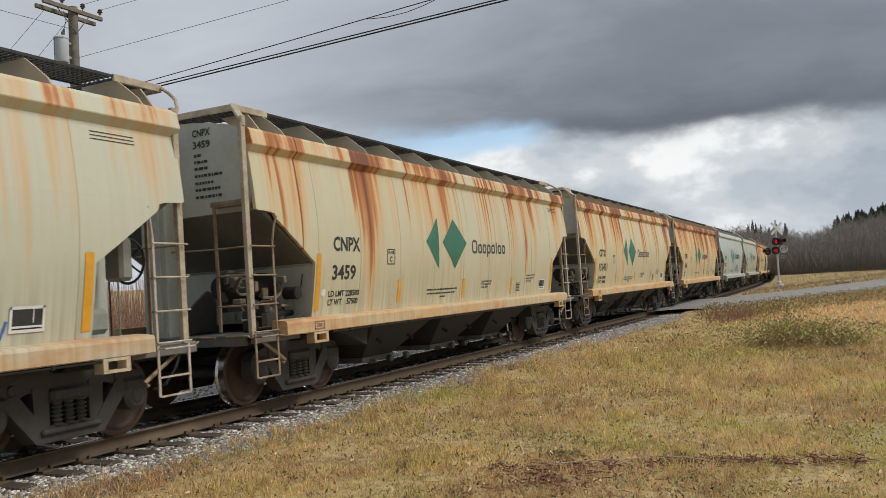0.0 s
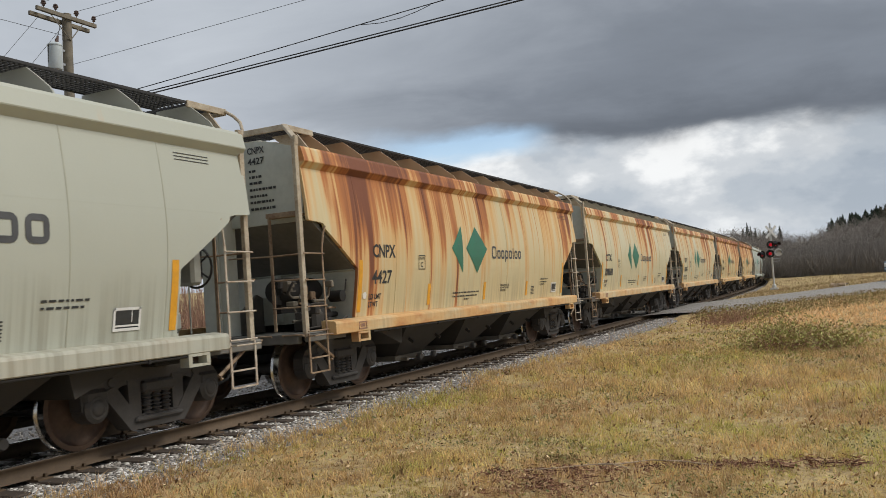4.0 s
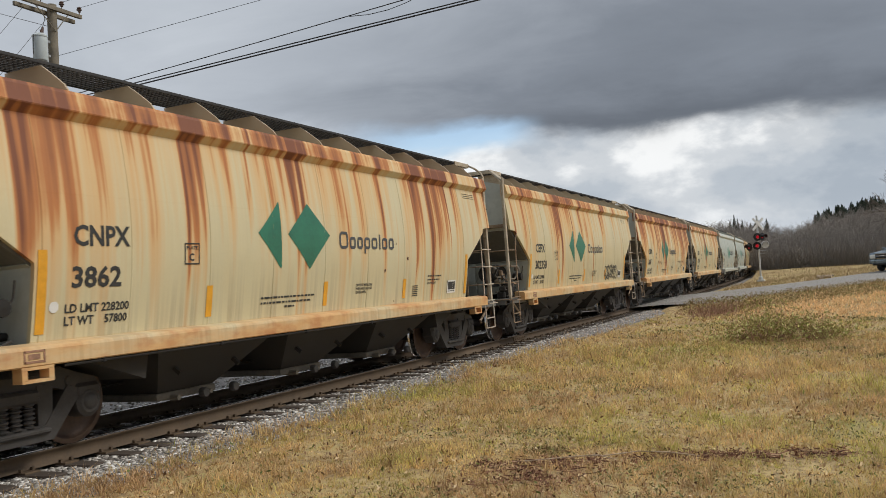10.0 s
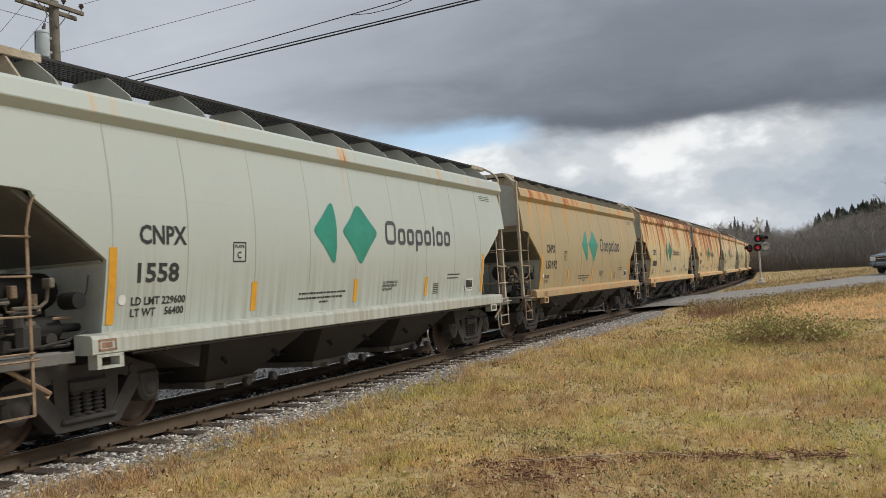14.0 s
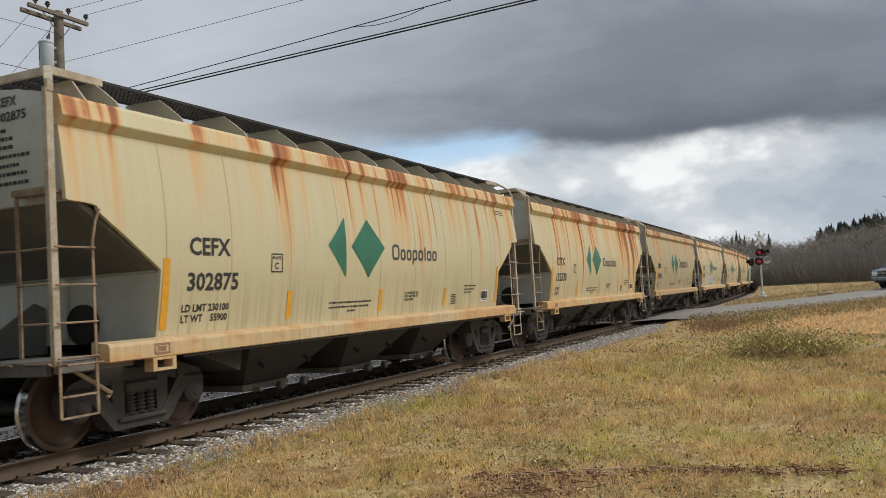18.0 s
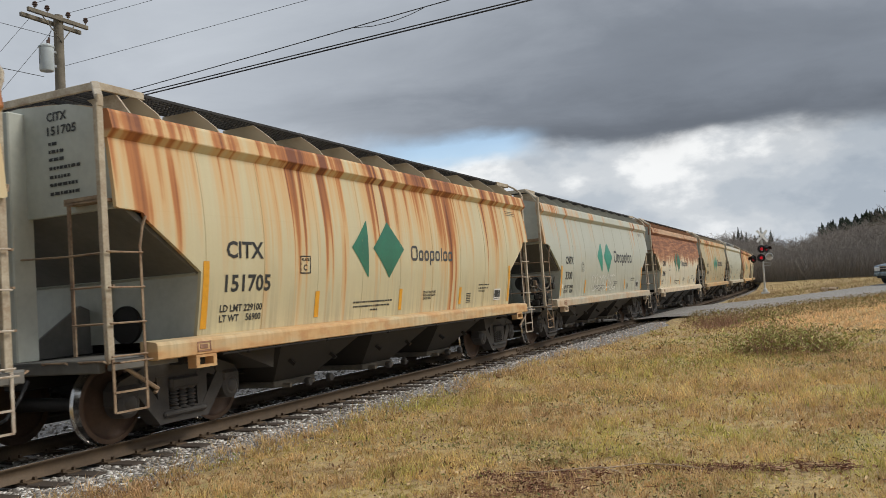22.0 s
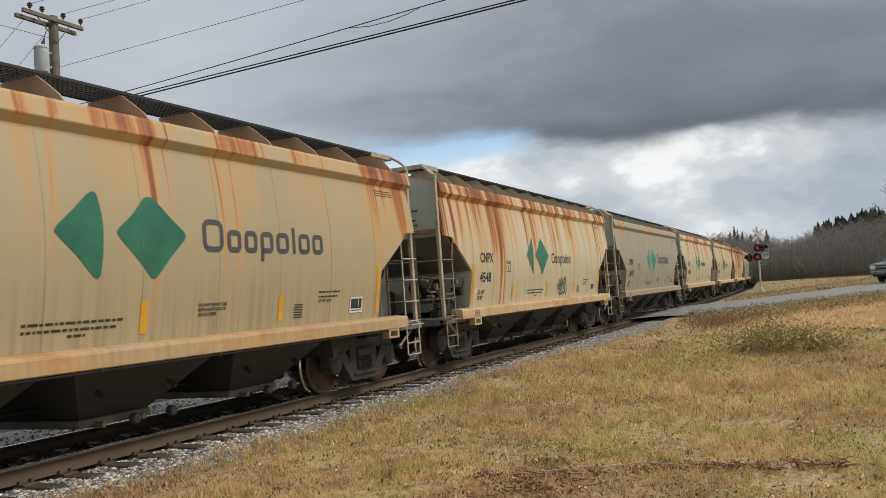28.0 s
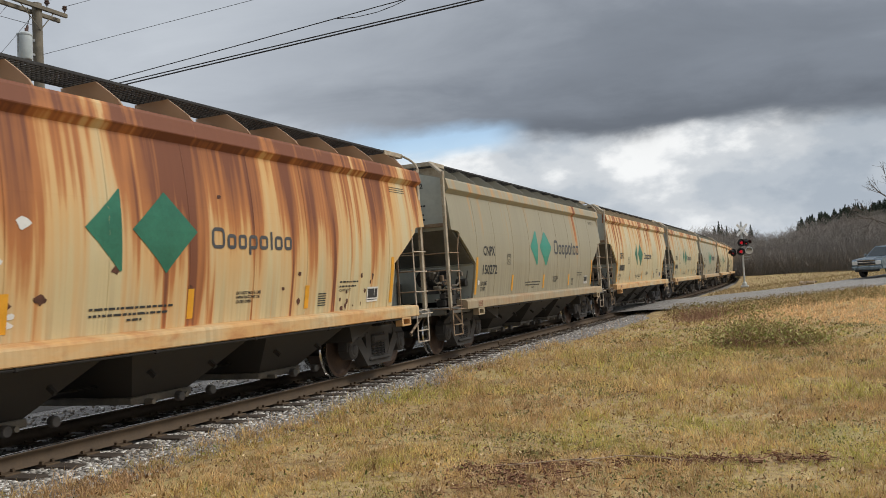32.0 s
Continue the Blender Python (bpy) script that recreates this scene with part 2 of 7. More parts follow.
    base = blend(t, maths(t, "ADD", maths(t, "MULTIPLY", cream, 0.5), 0.12, True), base, soot, "MULTIPLY")
    # grime that rises from the sill in thin streaks
    low = ramp(t, maths(t, "ADD", high.outputs[0], maths(t, "MULTIPLY", maths(t, "SUBTRACT", patch, 0.5), 0.5)), [(0.05, 1.0), (0.38, 0.0)])
    base = blend(t, maths(t, "MULTIPLY", maths(t, "MULTIPLY", low, ramp(t, hair, [(0.42, 0.0), (0.62, 1.0)])), 0.42), base, (0.20, 0.18, 0.13))
    # a faint orange wash below the lip
    wash = maths(t, "MULTIPLY", maths(t, "MULTIPLY", ramp(t, wide, [(0.30, 0.1), (0.56, 1.0)]), maths(t, "ADD", maths(t, "MULTIPLY", high.outputs[0], 0.75), 0.25)), maths(t, "MULTIPLY", maths(t, "SUBTRACT", rust, 0.38), 2.4, True))
    base = blend(t, wash, base, (0.68, 0.455, 0.19))
    base = blend(t, above, base, (0.31, 0.30, 0.255))
    base = blend(t, maths(t, "MULTIPLY", halo, 0.72), base, (0.66, 0.325, 0.095))
    base = blend(t, maths(t, "MULTIPLY", core, 0.80), base, blend(t, ramp(t, maths(t, "ADD", maths(t, "MULTIPLY", scratch, 0.6), maths(t, "MULTIPLY", hair, 0.4)), [(0.38, 0.0), (0.62, 1.0)]), (0.42, 0.125, 0.028), (0.15, 0.036, 0.013)) if banded else blend(t, hair, (0.30, 0.078, 0.022), (0.50, 0.17, 0.045)))
    base = blend(t, maths(t, "MULTIPLY", deep, 0.85), base, (0.15, 0.048, 0.028))
    if seam:
        base = blend(t, ramp(t, noise_of(t, along(0.7, 0.5, 83.0), 1.0, 3, 0.6), [(0.35, 0.10), (0.66, 0.80)]), base, (0.76, 0.71, 0.62), "MULTIPLY")
    link(t, base, b.inputs["Base Color"])
    link(t, ramp(t, maths(t, "ADD", maths(t, "MULTIPLY", dirt, 0.35), halo), [(0.0, 0.34), (0.6, 0.70)]), b.inputs["Roughness"])
    panel = noise_of(t, along(0.85, 0.45, 31.0), 1.0, 2, 0.4)
    n = t.nodes.new("ShaderNodeBump")
    n.inputs["Strength"].default_value, n.inputs["Distance"].default_value = 0.30, 0.10
    link(t, panel, n.inputs["Height"])
    n2 = t.nodes.new("ShaderNodeBump")
    n2.inputs["Strength"].default_value, n2.inputs["Distance"].default_value = 0.2, 0.003
    link(t, grain, n2.inputs["Height"])
    link(t, n.outputs[0], n2.inputs["Normal"])
    link(t, n2.outputs[0], b.inputs["Normal"])
    return m


PAINT = car_paint("weathered_hopper_paint")
SEAM = car_paint("stained_weld_paint", seam=True)
PAINT_BAND = car_paint("blistered_hopper_paint", True)
# underbody shade is put into these two near-black steel colours
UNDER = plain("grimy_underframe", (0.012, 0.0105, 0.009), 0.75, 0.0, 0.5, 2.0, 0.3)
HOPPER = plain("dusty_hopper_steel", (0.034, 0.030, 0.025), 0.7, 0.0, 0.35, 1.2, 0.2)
CAST = plain("grimy_cast_steel", (0.055, 0.050, 0.046), 0.62, 0.1, 0.4, 5.0, 0.4)
WHEELFACE = plain("rusty_wheel_steel", (0.10, 0.062, 0.042), 0.6, 0.3, 0.5, 3.0, 0.3)
TREAD = plain("polished_tread", (0.55, 0.54, 0.52), 0.22, 1.0, 0.12, 12.0, 0.05)
GRATE = plain("dark_roofwalk_steel", (0.045, 0.043, 0.042), 0.55, 0.4, 0.3, 8.0, 0.2)
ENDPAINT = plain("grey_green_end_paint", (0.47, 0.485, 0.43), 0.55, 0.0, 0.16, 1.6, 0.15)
# grey paint darkened in colour for the shaded recess at the car ends
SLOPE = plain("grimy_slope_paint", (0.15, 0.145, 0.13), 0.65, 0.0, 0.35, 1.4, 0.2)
GATE = plain("pale_dusty_gate_steel", (0.15, 0.13, 0.10), 0.7, 0.0, 0.4, 5.0, 0.3)
LADDER = plain("pale_ladder_paint", (0.50, 0.47, 0.40), 0.55, 0.0, 0.3, 9.0, 0.3, dark=(0.30, 0.20, 0.13))
GREY = plain("grey_end_paint", (0.42, 0.42, 0.37), 0.55, 0.0, 0.25, 1.6, 0.15)
RUNG = plain("worn_ladder_paint", (0.31, 0.235, 0.155), 0.6, 0.0, 0.4, 4.0, 0.3, dark=(0.13, 0.065, 0.035))
POST = plain("cream_post_paint", (0.44, 0.40, 0.31), 0.6, 0.0, 0.3, 5.0, 0.25, dark=(0.27, 0.19, 0.12))
RUBBER = plain("black_hose", (0.02, 0.02, 0.021), 0.5)
BLACK = plain("black_lettering", (0.035, 0.036, 0.036), 0.6, 0.0, 0.35, 14.0, 0.05)
GREEN = plain("green_emblem", (0.030, 0.170, 0.105), 0.42, 0.0, 0.25, 3.0, 0.05)
TEAL = plain("bright_green_emblem", (0.025, 0.27, 0.19), 0.35, 0.0, 0.2, 2.0, 0.05)
ORANGE = plain("orange_reflector", (0.75, 0.36, 0.03), 0.45, 0.0, 0.15, 9.0, 0.05)
WHITE = plain("white_label", (0.72, 0.72, 0.70), 0.5, 0.0, 0.1, 9.0, 0.05)
BLUEPAINT = plain("blue_spray_paint", (0.05, 0.16, 0.45), 0.5, 0.0, 0.2, 9.0, 0.05)
RAIL = plain("rusty_rail_side", (0.120, 0.082, 0.050), 0.7, 0.2, 0.3, 5.0, 0.3)
RAILTOP = plain("worn_rail_head", (0.50, 0.48, 0.46), 0.22, 0.9, 0.2, 9.0, 0.1)
TIE = plain("creosoted_tie", (0.060, 0.045, 0.034), 0.85, 0.0, 0.4, 4.0, 0.5)
POLEWOOD = plain("weathered_pole_wood", (0.19, 0.165, 0.125), 0.85, 0.0, 0.35, 3.0, 0.6)
GALV = plain("galvanised_steel", (0.42, 0.44, 0.45), 0.45, 0.6, 0.2, 5.0, 0.1)
TANK = plain("pale_grey_tank_paint", (0.52, 0.57, 0.58), 0.4, 0.0, 0.15, 3.0, 0.05)
WIRE = plain("black_cable", (0.025, 0.025, 0.027), 0.6)
PORCELAIN = plain("brown_porcelain", (0.10, 0.06, 0.045), 0.25)
MASTPAINT = plain("silver_mast_paint", (0.55, 0.56, 0.55), 0.4, 0.3, 0.15, 6.0, 0.1)
LAMPBLACK = plain("black_lamp_housing", (0.018, 0.018, 0.019), 0.5)
TYRE = plain("tyre_rubber", (0.022, 0.022, 0.023), 0.75)
CARPAINT = plain("silver_blue_car_paint", (0.20, 0.25, 0.29), 0.28, 0.5, 0.06, 3.0, 0.02)
CHROME = plain("chrome", (0.75, 0.75, 0.76), 0.15, 1.0, 0.05)
BARK = plain("grey_bark", (0.135, 0.115, 0.098), 0.9, 0.0, 0.35, 3.0, 0.5)
WORDGREY = plain("faded_slate_lettering", (0.075, 0.078, 0.083), 0.6, 0.0, 0.25, 6.0, 0.05)
# near-black ground colour that stands for shade seen beneath the train
SHADE_GROUND = plain("dark_cinders", (0.028, 0.025, 0.022), 0.95, 0.0, 0.5, 9.0, 0.6)
PALEWOOD = plain("weathered_pale_branch", (0.46, 0.36, 0.26), 0.85, 0.0, 0.4, 6.0, 0.4)
STICK = plain("dead_red_brown_stems", (0.30, 0.165, 0.105), 0.8, 0.0, 0.45, 9.0, 0.3)
SIDING = plain("white_siding", (0.70, 0.70, 0.68), 0.6, 0.0, 0.08, 2.0, 0.1)


def glow(name, colour, strength):
    m, t, b = material(name)
    b.inputs["Base Color"].default_value = (*colour, 1)
    b.inputs["Emission Color"].default_value = (*colour, 1)
    b.inputs["Emission Strength"].default_value = strength
    b.inputs["Roughness"].default_value = 0.3
    return m


LENS_LIT = glow("lit_red_lens", (0.75, 0.02, 0.04), 0.32)
LENS_DIM = glow("dim_red_lens", (0.30, 0.01, 0.015), 0.25)


def car_glass(name):
    m, t, b = material(name)
    b.inputs["Base Color"].default_value = (0.02, 0.03, 0.035, 1)
    b.inputs["Roughness"].default_value = 0.05
    b.inputs["Specular IOR Level"].default_value = 0.8
    return m


GLASS = car_glass("tinted_car_glass")


def island_mix(name, stops, rough=0.8, world_patch=None, sheen=None):
    """Blades, leaves, stones: colour by piece, shifted by patches on the ground."""
    m, t, b = material(name)
    geo = t.nodes.new("ShaderNodeNewGeometry")
    f = geo.outputs["Random Per Island"]
    if world_patch:
        scale, weight = world_patch
        p = noise_of(t, geo.outputs["Position"], scale, 4, 0.6, 0.4)
        p2 = noise_of(t, geo.outputs["Position"], scale * 5.5, 3, 0.6, 0.6)
        p = maths(t, "ADD", maths(t, "MULTIPLY", p, 0.6), maths(t, "MULTIPLY", p2, 0.4))
        p = ramp(t, p, [(0.36, 0.0), (0.64, 1.0)])
        f = maths(t, "ADD", maths(t, "MULTIPLY", f, 1 - weight), maths(t, "MULTIPLY", p, weight))
    link(t, ramp(t, f, stops), b.inputs["Base Color"])
    b.inputs["Roughness"].default_value = rough
    b.inputs["Specular IOR Level"].default_value = 0.25
    return m


def lawn_blades(name, straw, green, brown, green_at, brown_at):
    """Grass blades: straw by blade, with green and brown drifts of several sizes on the ground."""
    m, t, b = material(name)
    geo = t.nodes.new("ShaderNodeNewGeometry")
    f, p = geo.outputs["Random Per Island"], geo.outputs["Position"]
    tuft = noise_of(t, p, 7.0, 2, 0.6, 0.3)
    mid = noise_of(t, p, 1.7, 4, 0.65, 0.5)
    wide = noise_of(t, scaled(t, p, (1.0, 0.7, 1.0), (4.0, 1.5, 0)), 0.42, 3, 0.6, 0.5)
    wide2 = noise_of(t, scaled(t, p, (0.9, 1.0, 1.0), (11.0, 7.5, 0)), 0.55, 3, 0.6, 0.5)
    hue = maths(t, "ADD", maths(t, "MULTIPLY", f, 0.55), maths(t, "MULTIPLY", ramp(t, tuft, [(0.32, 0.0), (0.68, 1.0)]), 0.45))
    c = ramp(t, hue, straw)
    g = maths(t, "ADD", maths(t, "MULTIPLY", wide, 0.42), maths(t, "ADD", maths(t, "MULTIPLY", mid, 0.48), maths(t, "MULTIPLY", f, 0.16)))
    c = blend(t, ramp(t, g, [(green_at, 0.0), (green_at + 0.10, 0.85)]), c, blend(t, f, green[0], green[1]))
    k = maths(t, "ADD", maths(t, "MULTIPLY", wide2, 0.5), maths(t, "ADD", maths(t, "MULTIPLY", tuft, 0.35), maths(t, "MULTIPLY", f, 0.2)))
    # browner where the near lawn was cut short
    sep = t.nodes.new("ShaderNodeSeparateXYZ")
    link(t, p, sep.inputs[0])
    cut = maths(t, "MULTIPLY", maths(t, "SUBTRACT", 10.5, maths(t, "ADD", sep.outputs[0], maths(t, "MULTIPLY", mid, 3.0))), 0.25, True)
    k = maths(t, "ADD", k, maths(t, "MULTIPLY", cut, 0.03))
    c = blend(t, ramp(t, k, [(brown_at, 0.0), (brown_at + 0.12, 0.9)]), c, blend(t, f, brown[0], brown[1]))
    # dark and light tufts: their shading is put into the blade colour
    tuft_shade = noise_of(t, scaled(t, p, (1.0, 1.0, 1.0), (2.0, 9.0, 0)), 3.6, 4, 0.65, 0.5)
    c = blend(t, 1.0, c, ramp(t, tuft_shade, [(0.34, (0.62, 0.57, 0.54)), (0.48, (1.0, 0.98, 0.96)), (0.62, (1.25, 1.24, 1.18))]), "MULTIPLY")
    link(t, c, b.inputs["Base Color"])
    b.inputs["Roughness"].default_value = 0.8
    b.inputs["Specular IOR Level"].default_value = 0.25
    thin = t.nodes.new("ShaderNodeBsdfTranslucent")
    link(t, c, thin.inputs["Color"])
    both = t.nodes.new("ShaderNodeMixShader")
    both.inputs[0].default_value = 0.34
    link(t, b.outputs[0], both.inputs[1])
    link(t, thin.outputs[0], both.inputs[2])
    link(t, both.outputs[0], t.nodes["Material Output"].inputs["Surface"])
    return m


STRAW = [(0.0, (0.15, 0.092, 0.046)), (0.2, (0.45, 0.30, 0.145)), (0.5, (0.80, 0.585, 0.28)), (0.8, (0.97, 0.78, 0.41)), (1.0, (0.76, 0.65, 0.24))]
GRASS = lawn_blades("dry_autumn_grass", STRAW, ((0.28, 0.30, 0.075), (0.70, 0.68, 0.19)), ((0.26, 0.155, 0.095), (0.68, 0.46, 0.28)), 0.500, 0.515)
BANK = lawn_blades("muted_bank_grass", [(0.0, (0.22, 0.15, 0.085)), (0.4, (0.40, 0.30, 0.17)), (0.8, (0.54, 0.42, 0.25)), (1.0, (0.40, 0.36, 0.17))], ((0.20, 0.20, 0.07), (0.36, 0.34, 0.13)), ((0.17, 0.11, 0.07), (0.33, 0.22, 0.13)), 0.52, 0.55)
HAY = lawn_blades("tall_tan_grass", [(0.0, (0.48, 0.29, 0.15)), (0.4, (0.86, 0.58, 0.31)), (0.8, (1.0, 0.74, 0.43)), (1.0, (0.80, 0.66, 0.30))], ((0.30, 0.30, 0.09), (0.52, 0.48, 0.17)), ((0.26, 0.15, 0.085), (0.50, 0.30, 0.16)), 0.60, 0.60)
STONE = island_mix("crushed_ballast", [(0.0, (0.10, 0.088, 0.075)), (0.35, (0.29, 0.265, 0.235)), (0.75, (0.52, 0.485, 0.445)), (1.0, (0.86, 0.84, 0.80))], 0.8)
WEEDLEAF = island_mix("grey_green_weed_leaves", [(0.0, (0.12, 0.10, 0.05)), (0.4, (0.21, 0.21, 0.08)), (0.8, (0.36, 0.35, 0.14)), (1.0, (0.52, 0.46, 0.25))], 0.7)
STRAWBITS = island_mix("scattered_dead_leaves", [(0.0, (0.10, 0.052, 0.03)), (0.3, (0.28, 0.155, 0.085)), (0.65, (0.56, 0.38, 0.20)), (1.0, (0.80, 0.64, 0.40))], 0.8)
ROSETTE = island_mix("green_weed_leaves", [(0.0, (0.10, 0.12, 0.035)), (0.5, (0.20, 0.23, 0.06)), (1.0, (0.36, 0.38, 0.10))], 0.7)
LEAF = island_mix("bramble_leaves", [(0.0, (0.34, 0.21, 0.10)), (0.3, (0.42, 0.36, 0.13)), (0.65, (0.28, 0.30, 0.085)), (1.0, (0.56, 0.55, 0.20))], 0.7)
WEED = island_mix("ditch_weeds", [(0.0, (0.19, 0.115, 0.06)), (0.35, (0.32, 0.22, 0.10)), (0.7, (0.24, 0.23, 0.08)), (1.0, (0.44, 0.34, 0.16))], 0.8)
LITTER = island_mix("dead_leaf_litter", [(0.0, (0.075, 0.032, 0.022)), (0.45, (0.22, 0.098, 0.060)), (0.8, (0.38, 0.21, 0.125)), (1.0, (0.60, 0.43, 0.26))], 0.8)
TWIGS = island_mix("bare_winter_twigs", [(0.0, (0.165, 0.146, 0.130)), (0.5, (0.245, 0.220, 0.196)), (1.0, (0.34, 0.305, 0.272))], 0.9, (0.05, 0.45))
NEEDLES = island_mix("dark_conifer_needles", [(0.0, (0.026, 0.038, 0.027)), (0.6, (0.042, 0.058, 0.038)), (1.0, (0.068, 0.085, 0.052))], 0.85)


def ground_material():
    m, t, b = material("dry_lawn_and_soil")
    p = t.nodes.new("ShaderNodeNewGeometry").outputs["Position"]
    a = noise_of(t, p, 0.55, 5, 0.6, 0.4)
    f = noise_of(t, p, 9.0, 5, 0.7)
    d = noise_of(t, p, 45.0, 3, 0.7)
    grass = ramp(t, maths(t, "ADD", maths(t, "MULTIPLY", a, 0.6), maths(t, "MULTIPLY", f, 0.4)), [(0.30, (0.14, 0.092, 0.052)), (0.43, (0.34, 0.24, 0.115)), (0.55, (0.49, 0.365, 0.17)), (0.68, (0.33, 0.30, 0.105))])
    soil = blend(t, d, (0.07, 0.048, 0.03), (0.20, 0.14, 0.08))
    link(t, blend(t, ramp(t, f, [(0.32, 0.8), (0.5, 0.0)]), grass, soil), b.inputs["Base Color"])
    b.inputs["Roughness"].default_value = 0.95
    bumped(t, b, f, 0.7, 0.05)
    return m


def gravel_material(name, lo, hi, scale):
    m, t, b = material(name)
    p = t.nodes.new("ShaderNodeNewGeometry").outputs["Position"]
    v = t.nodes.new("ShaderNodeTexVoronoi")
    v.inputs["Scale"].default_value = scale
    link(t, p, v.inputs["Vector"])
    grey = t.nodes.new("ShaderNodeSeparateColor")
    link(t, v.outputs["Color"], grey.inputs[0])
    big = noise_of(t, p, 1.2, 4)
    f = maths(t, "ADD", maths(t, "MULTIPLY", grey.outputs[0], 0.7), maths(t, "MULTIPLY", big, 0.3))
    link(t, ramp(t, f, [(0.1, lo), (0.9, hi)]), b.inputs["Base Color"])
    b.inputs["Roughness"].default_value = 0.9
    bumped(t, b, v.outputs["Distance"], 0.8, 0.03)
    return m


GROUND = ground_material()
BALLAST = gravel_material("ballast_bed", (0.10, 0.09, 0.085), (0.34, 0.32, 0.30), 24.0)
ASPHALT = gravel_material("worn_grey_asphalt", (0.27, 0.255, 0.235), (0.39, 0.37, 0.34), 60.0)
ROADGRAVEL = gravel_material("gravel_shoulder", (0.17, 0.155, 0.14), (0.33, 0.31, 0.285), 30.0)


# ---------------------------------------------------------------- mesh tools
class Geo:
    """Gathers vertices and faces, with one material number a face."""

    def __init__(self):
        self.v, self.f, self.m = [], [], []

    def add(self, verts, faces, mat=0):
        n = len(self.v)
        self.v.extend(tuple(p) for p in verts)
        self.f.extend(tuple(n + i for i in f) for f in faces)
        self.m.extend([mat] * len(faces))
        return self

    def box(self, c, s, turn=None, cut=0.0, mat=0):
        """A box with its edges cut off by cut metres."""
        hx, hy, hz = (v / 2 for v in s)
        if cut <= 0:
            verts = [(x, y, z) for x in (-hx, hx) for y in (-hy, hy) for z in (-hz, hz)]
            faces = [(0, 1, 3, 2), (4, 6, 7, 5), (0, 4, 5, 1), (2, 3, 7, 6), (0, 2, 6, 4), (1, 5, 7, 3)]
        else:
            k = min(cut, hx * 0.9, hy * 0.9, hz * 0.9)
            verts, at = [], {}
            for i in (-1, 1):
                for j in (-1, 1):
                    for l in (-1, 1):
                        for ax in range(3):
                            p = [i * (hx - k), j * (hy - k), l * (hz - k)]
                            p[ax] = (i * hx, j * hy, l * hz)[ax]
                            at[i, j, l, ax] = len(verts)
                            verts.append(tuple(p))
            faces = []
            for ax in range(3):
                o = [a for a in range(3) if a != ax]
                for s_ in (-1, 1):
                    ring = []
                    for a, b in ((-1, -1), (1, -1), (1, 1), (-1, 1)):
                        key = [0, 0, 0]
                        key[ax], key[o[0]], key[o[1]] = s_, a, b
                        ring.append(at[(*key, ax)])
                    faces.append(tuple(ring))
            for ax in range(3):
                p, q = [a for a in range(3) if a != ax]
                for a in (-1, 1):
                    for b in (-1, 1):
                        lo, hi = [0, 0, 0], [0, 0, 0]
                        lo[ax], hi[ax] = -1, 1
                        lo[p] = hi[p] = a
                        lo[q] = hi[q] = b
                        faces.append((at[(*lo, p)], at[(*hi, p)], at[(*hi, q)], at[(*lo, q)]))
            for i in (-1, 1):
                for j in (-1, 1):
                    for l in (-1, 1):
                        faces.append(tuple(at[i, j, l, ax] for ax in range(3)))
        c = Vector(c)
        if turn is not None:
            verts = [turn @ Vector(p) + c for p in verts]
        else:
            verts = [Vector(p) + c for p in verts]
        return self.add(verts, faces, mat)

    def bar(self, a, b, r, r2=None, seg=6, mat=0, ends=True):
        """A round bar from a to b."""
        a, b = Vector(a), Vector(b)
        r2 = r if r2 is None else r2
        z = (b - a).normalized()
        x = z.orthogonal().normalized()
        y = z.cross(x)
        ring = [(math.cos(2 * math.pi * k / seg), math.sin(2 * math.pi * k / seg)) for k in range(seg)]
        verts = [a + r * (x * c + y * s) for c, s in ring] + [b + r2 * (x * c + y * s) for c, s in ring]
        faces = [(k, (k + 1) % seg, seg + (k + 1) % seg, seg + k) for k in range(seg)]
        if ends:
            faces += [tuple(range(seg))[::-1], tuple(range(seg, 2 * seg))]
        return self.add(verts, faces, mat)

    def pipe(self, points, r, seg=6, mat=0):
        """One bent tube through the points."""
        pts = [Vector(p) for p in points]
        shut = (pts[0] - pts[-1]).length < 1e-5
        verts, faces, x = [], [], None
        for k, p in enumerate(pts):
            before = pts[k - 1] if k else (pts[-2] if shut else p)
            after = pts[k + 1] if k + 1 < len(pts) else (pts[1] if shut else p)
            z = (after - before).normalized()
            x = z.orthogonal().normalized() if x is None else (x - z * x.dot(z)).normalized()
            y = z.cross(x)
            verts += [p + r * (x * math.cos(6.2832 * i / seg) + y * math.sin(6.2832 * i / seg)) for i in range(seg)]
        for k in range(len(pts) - 1):
            faces += [(k * seg + i, k * seg + (i + 1) % seg, (k + 1) * seg + (i + 1) % seg, (k + 1) * seg + i) for i in range(seg)]
        if not shut:
            n = (len(pts) - 1) * seg
            faces += [tuple(range(seg))[::-1], tuple(range(n, n + seg))]
        return self.add(verts, faces, mat)

    def prism(self, outline, lo, hi, axis="y", mat=0):
        """A flat outline pushed from lo to hi along an axis. The outline is (x, z) for y, (y, z) for x, (x, y) for z."""
        def put(p, d):
            return {"y": (p[0], d, p[1]), "x": (d, p[0], p[1]), "z": (p[0], p[1], d)}[axis]
        n = len(outline)
        verts = [put(p, lo) for p in outline] + [put(p, hi) for p in outline]
        faces = [tuple(range(n)), tuple(range(n, 2 * n))[::-1]]
        faces += [(k, n + k, n + (k + 1) % n, (k + 1) % n) for k in range(n)]
        return self.add(verts, faces, mat)

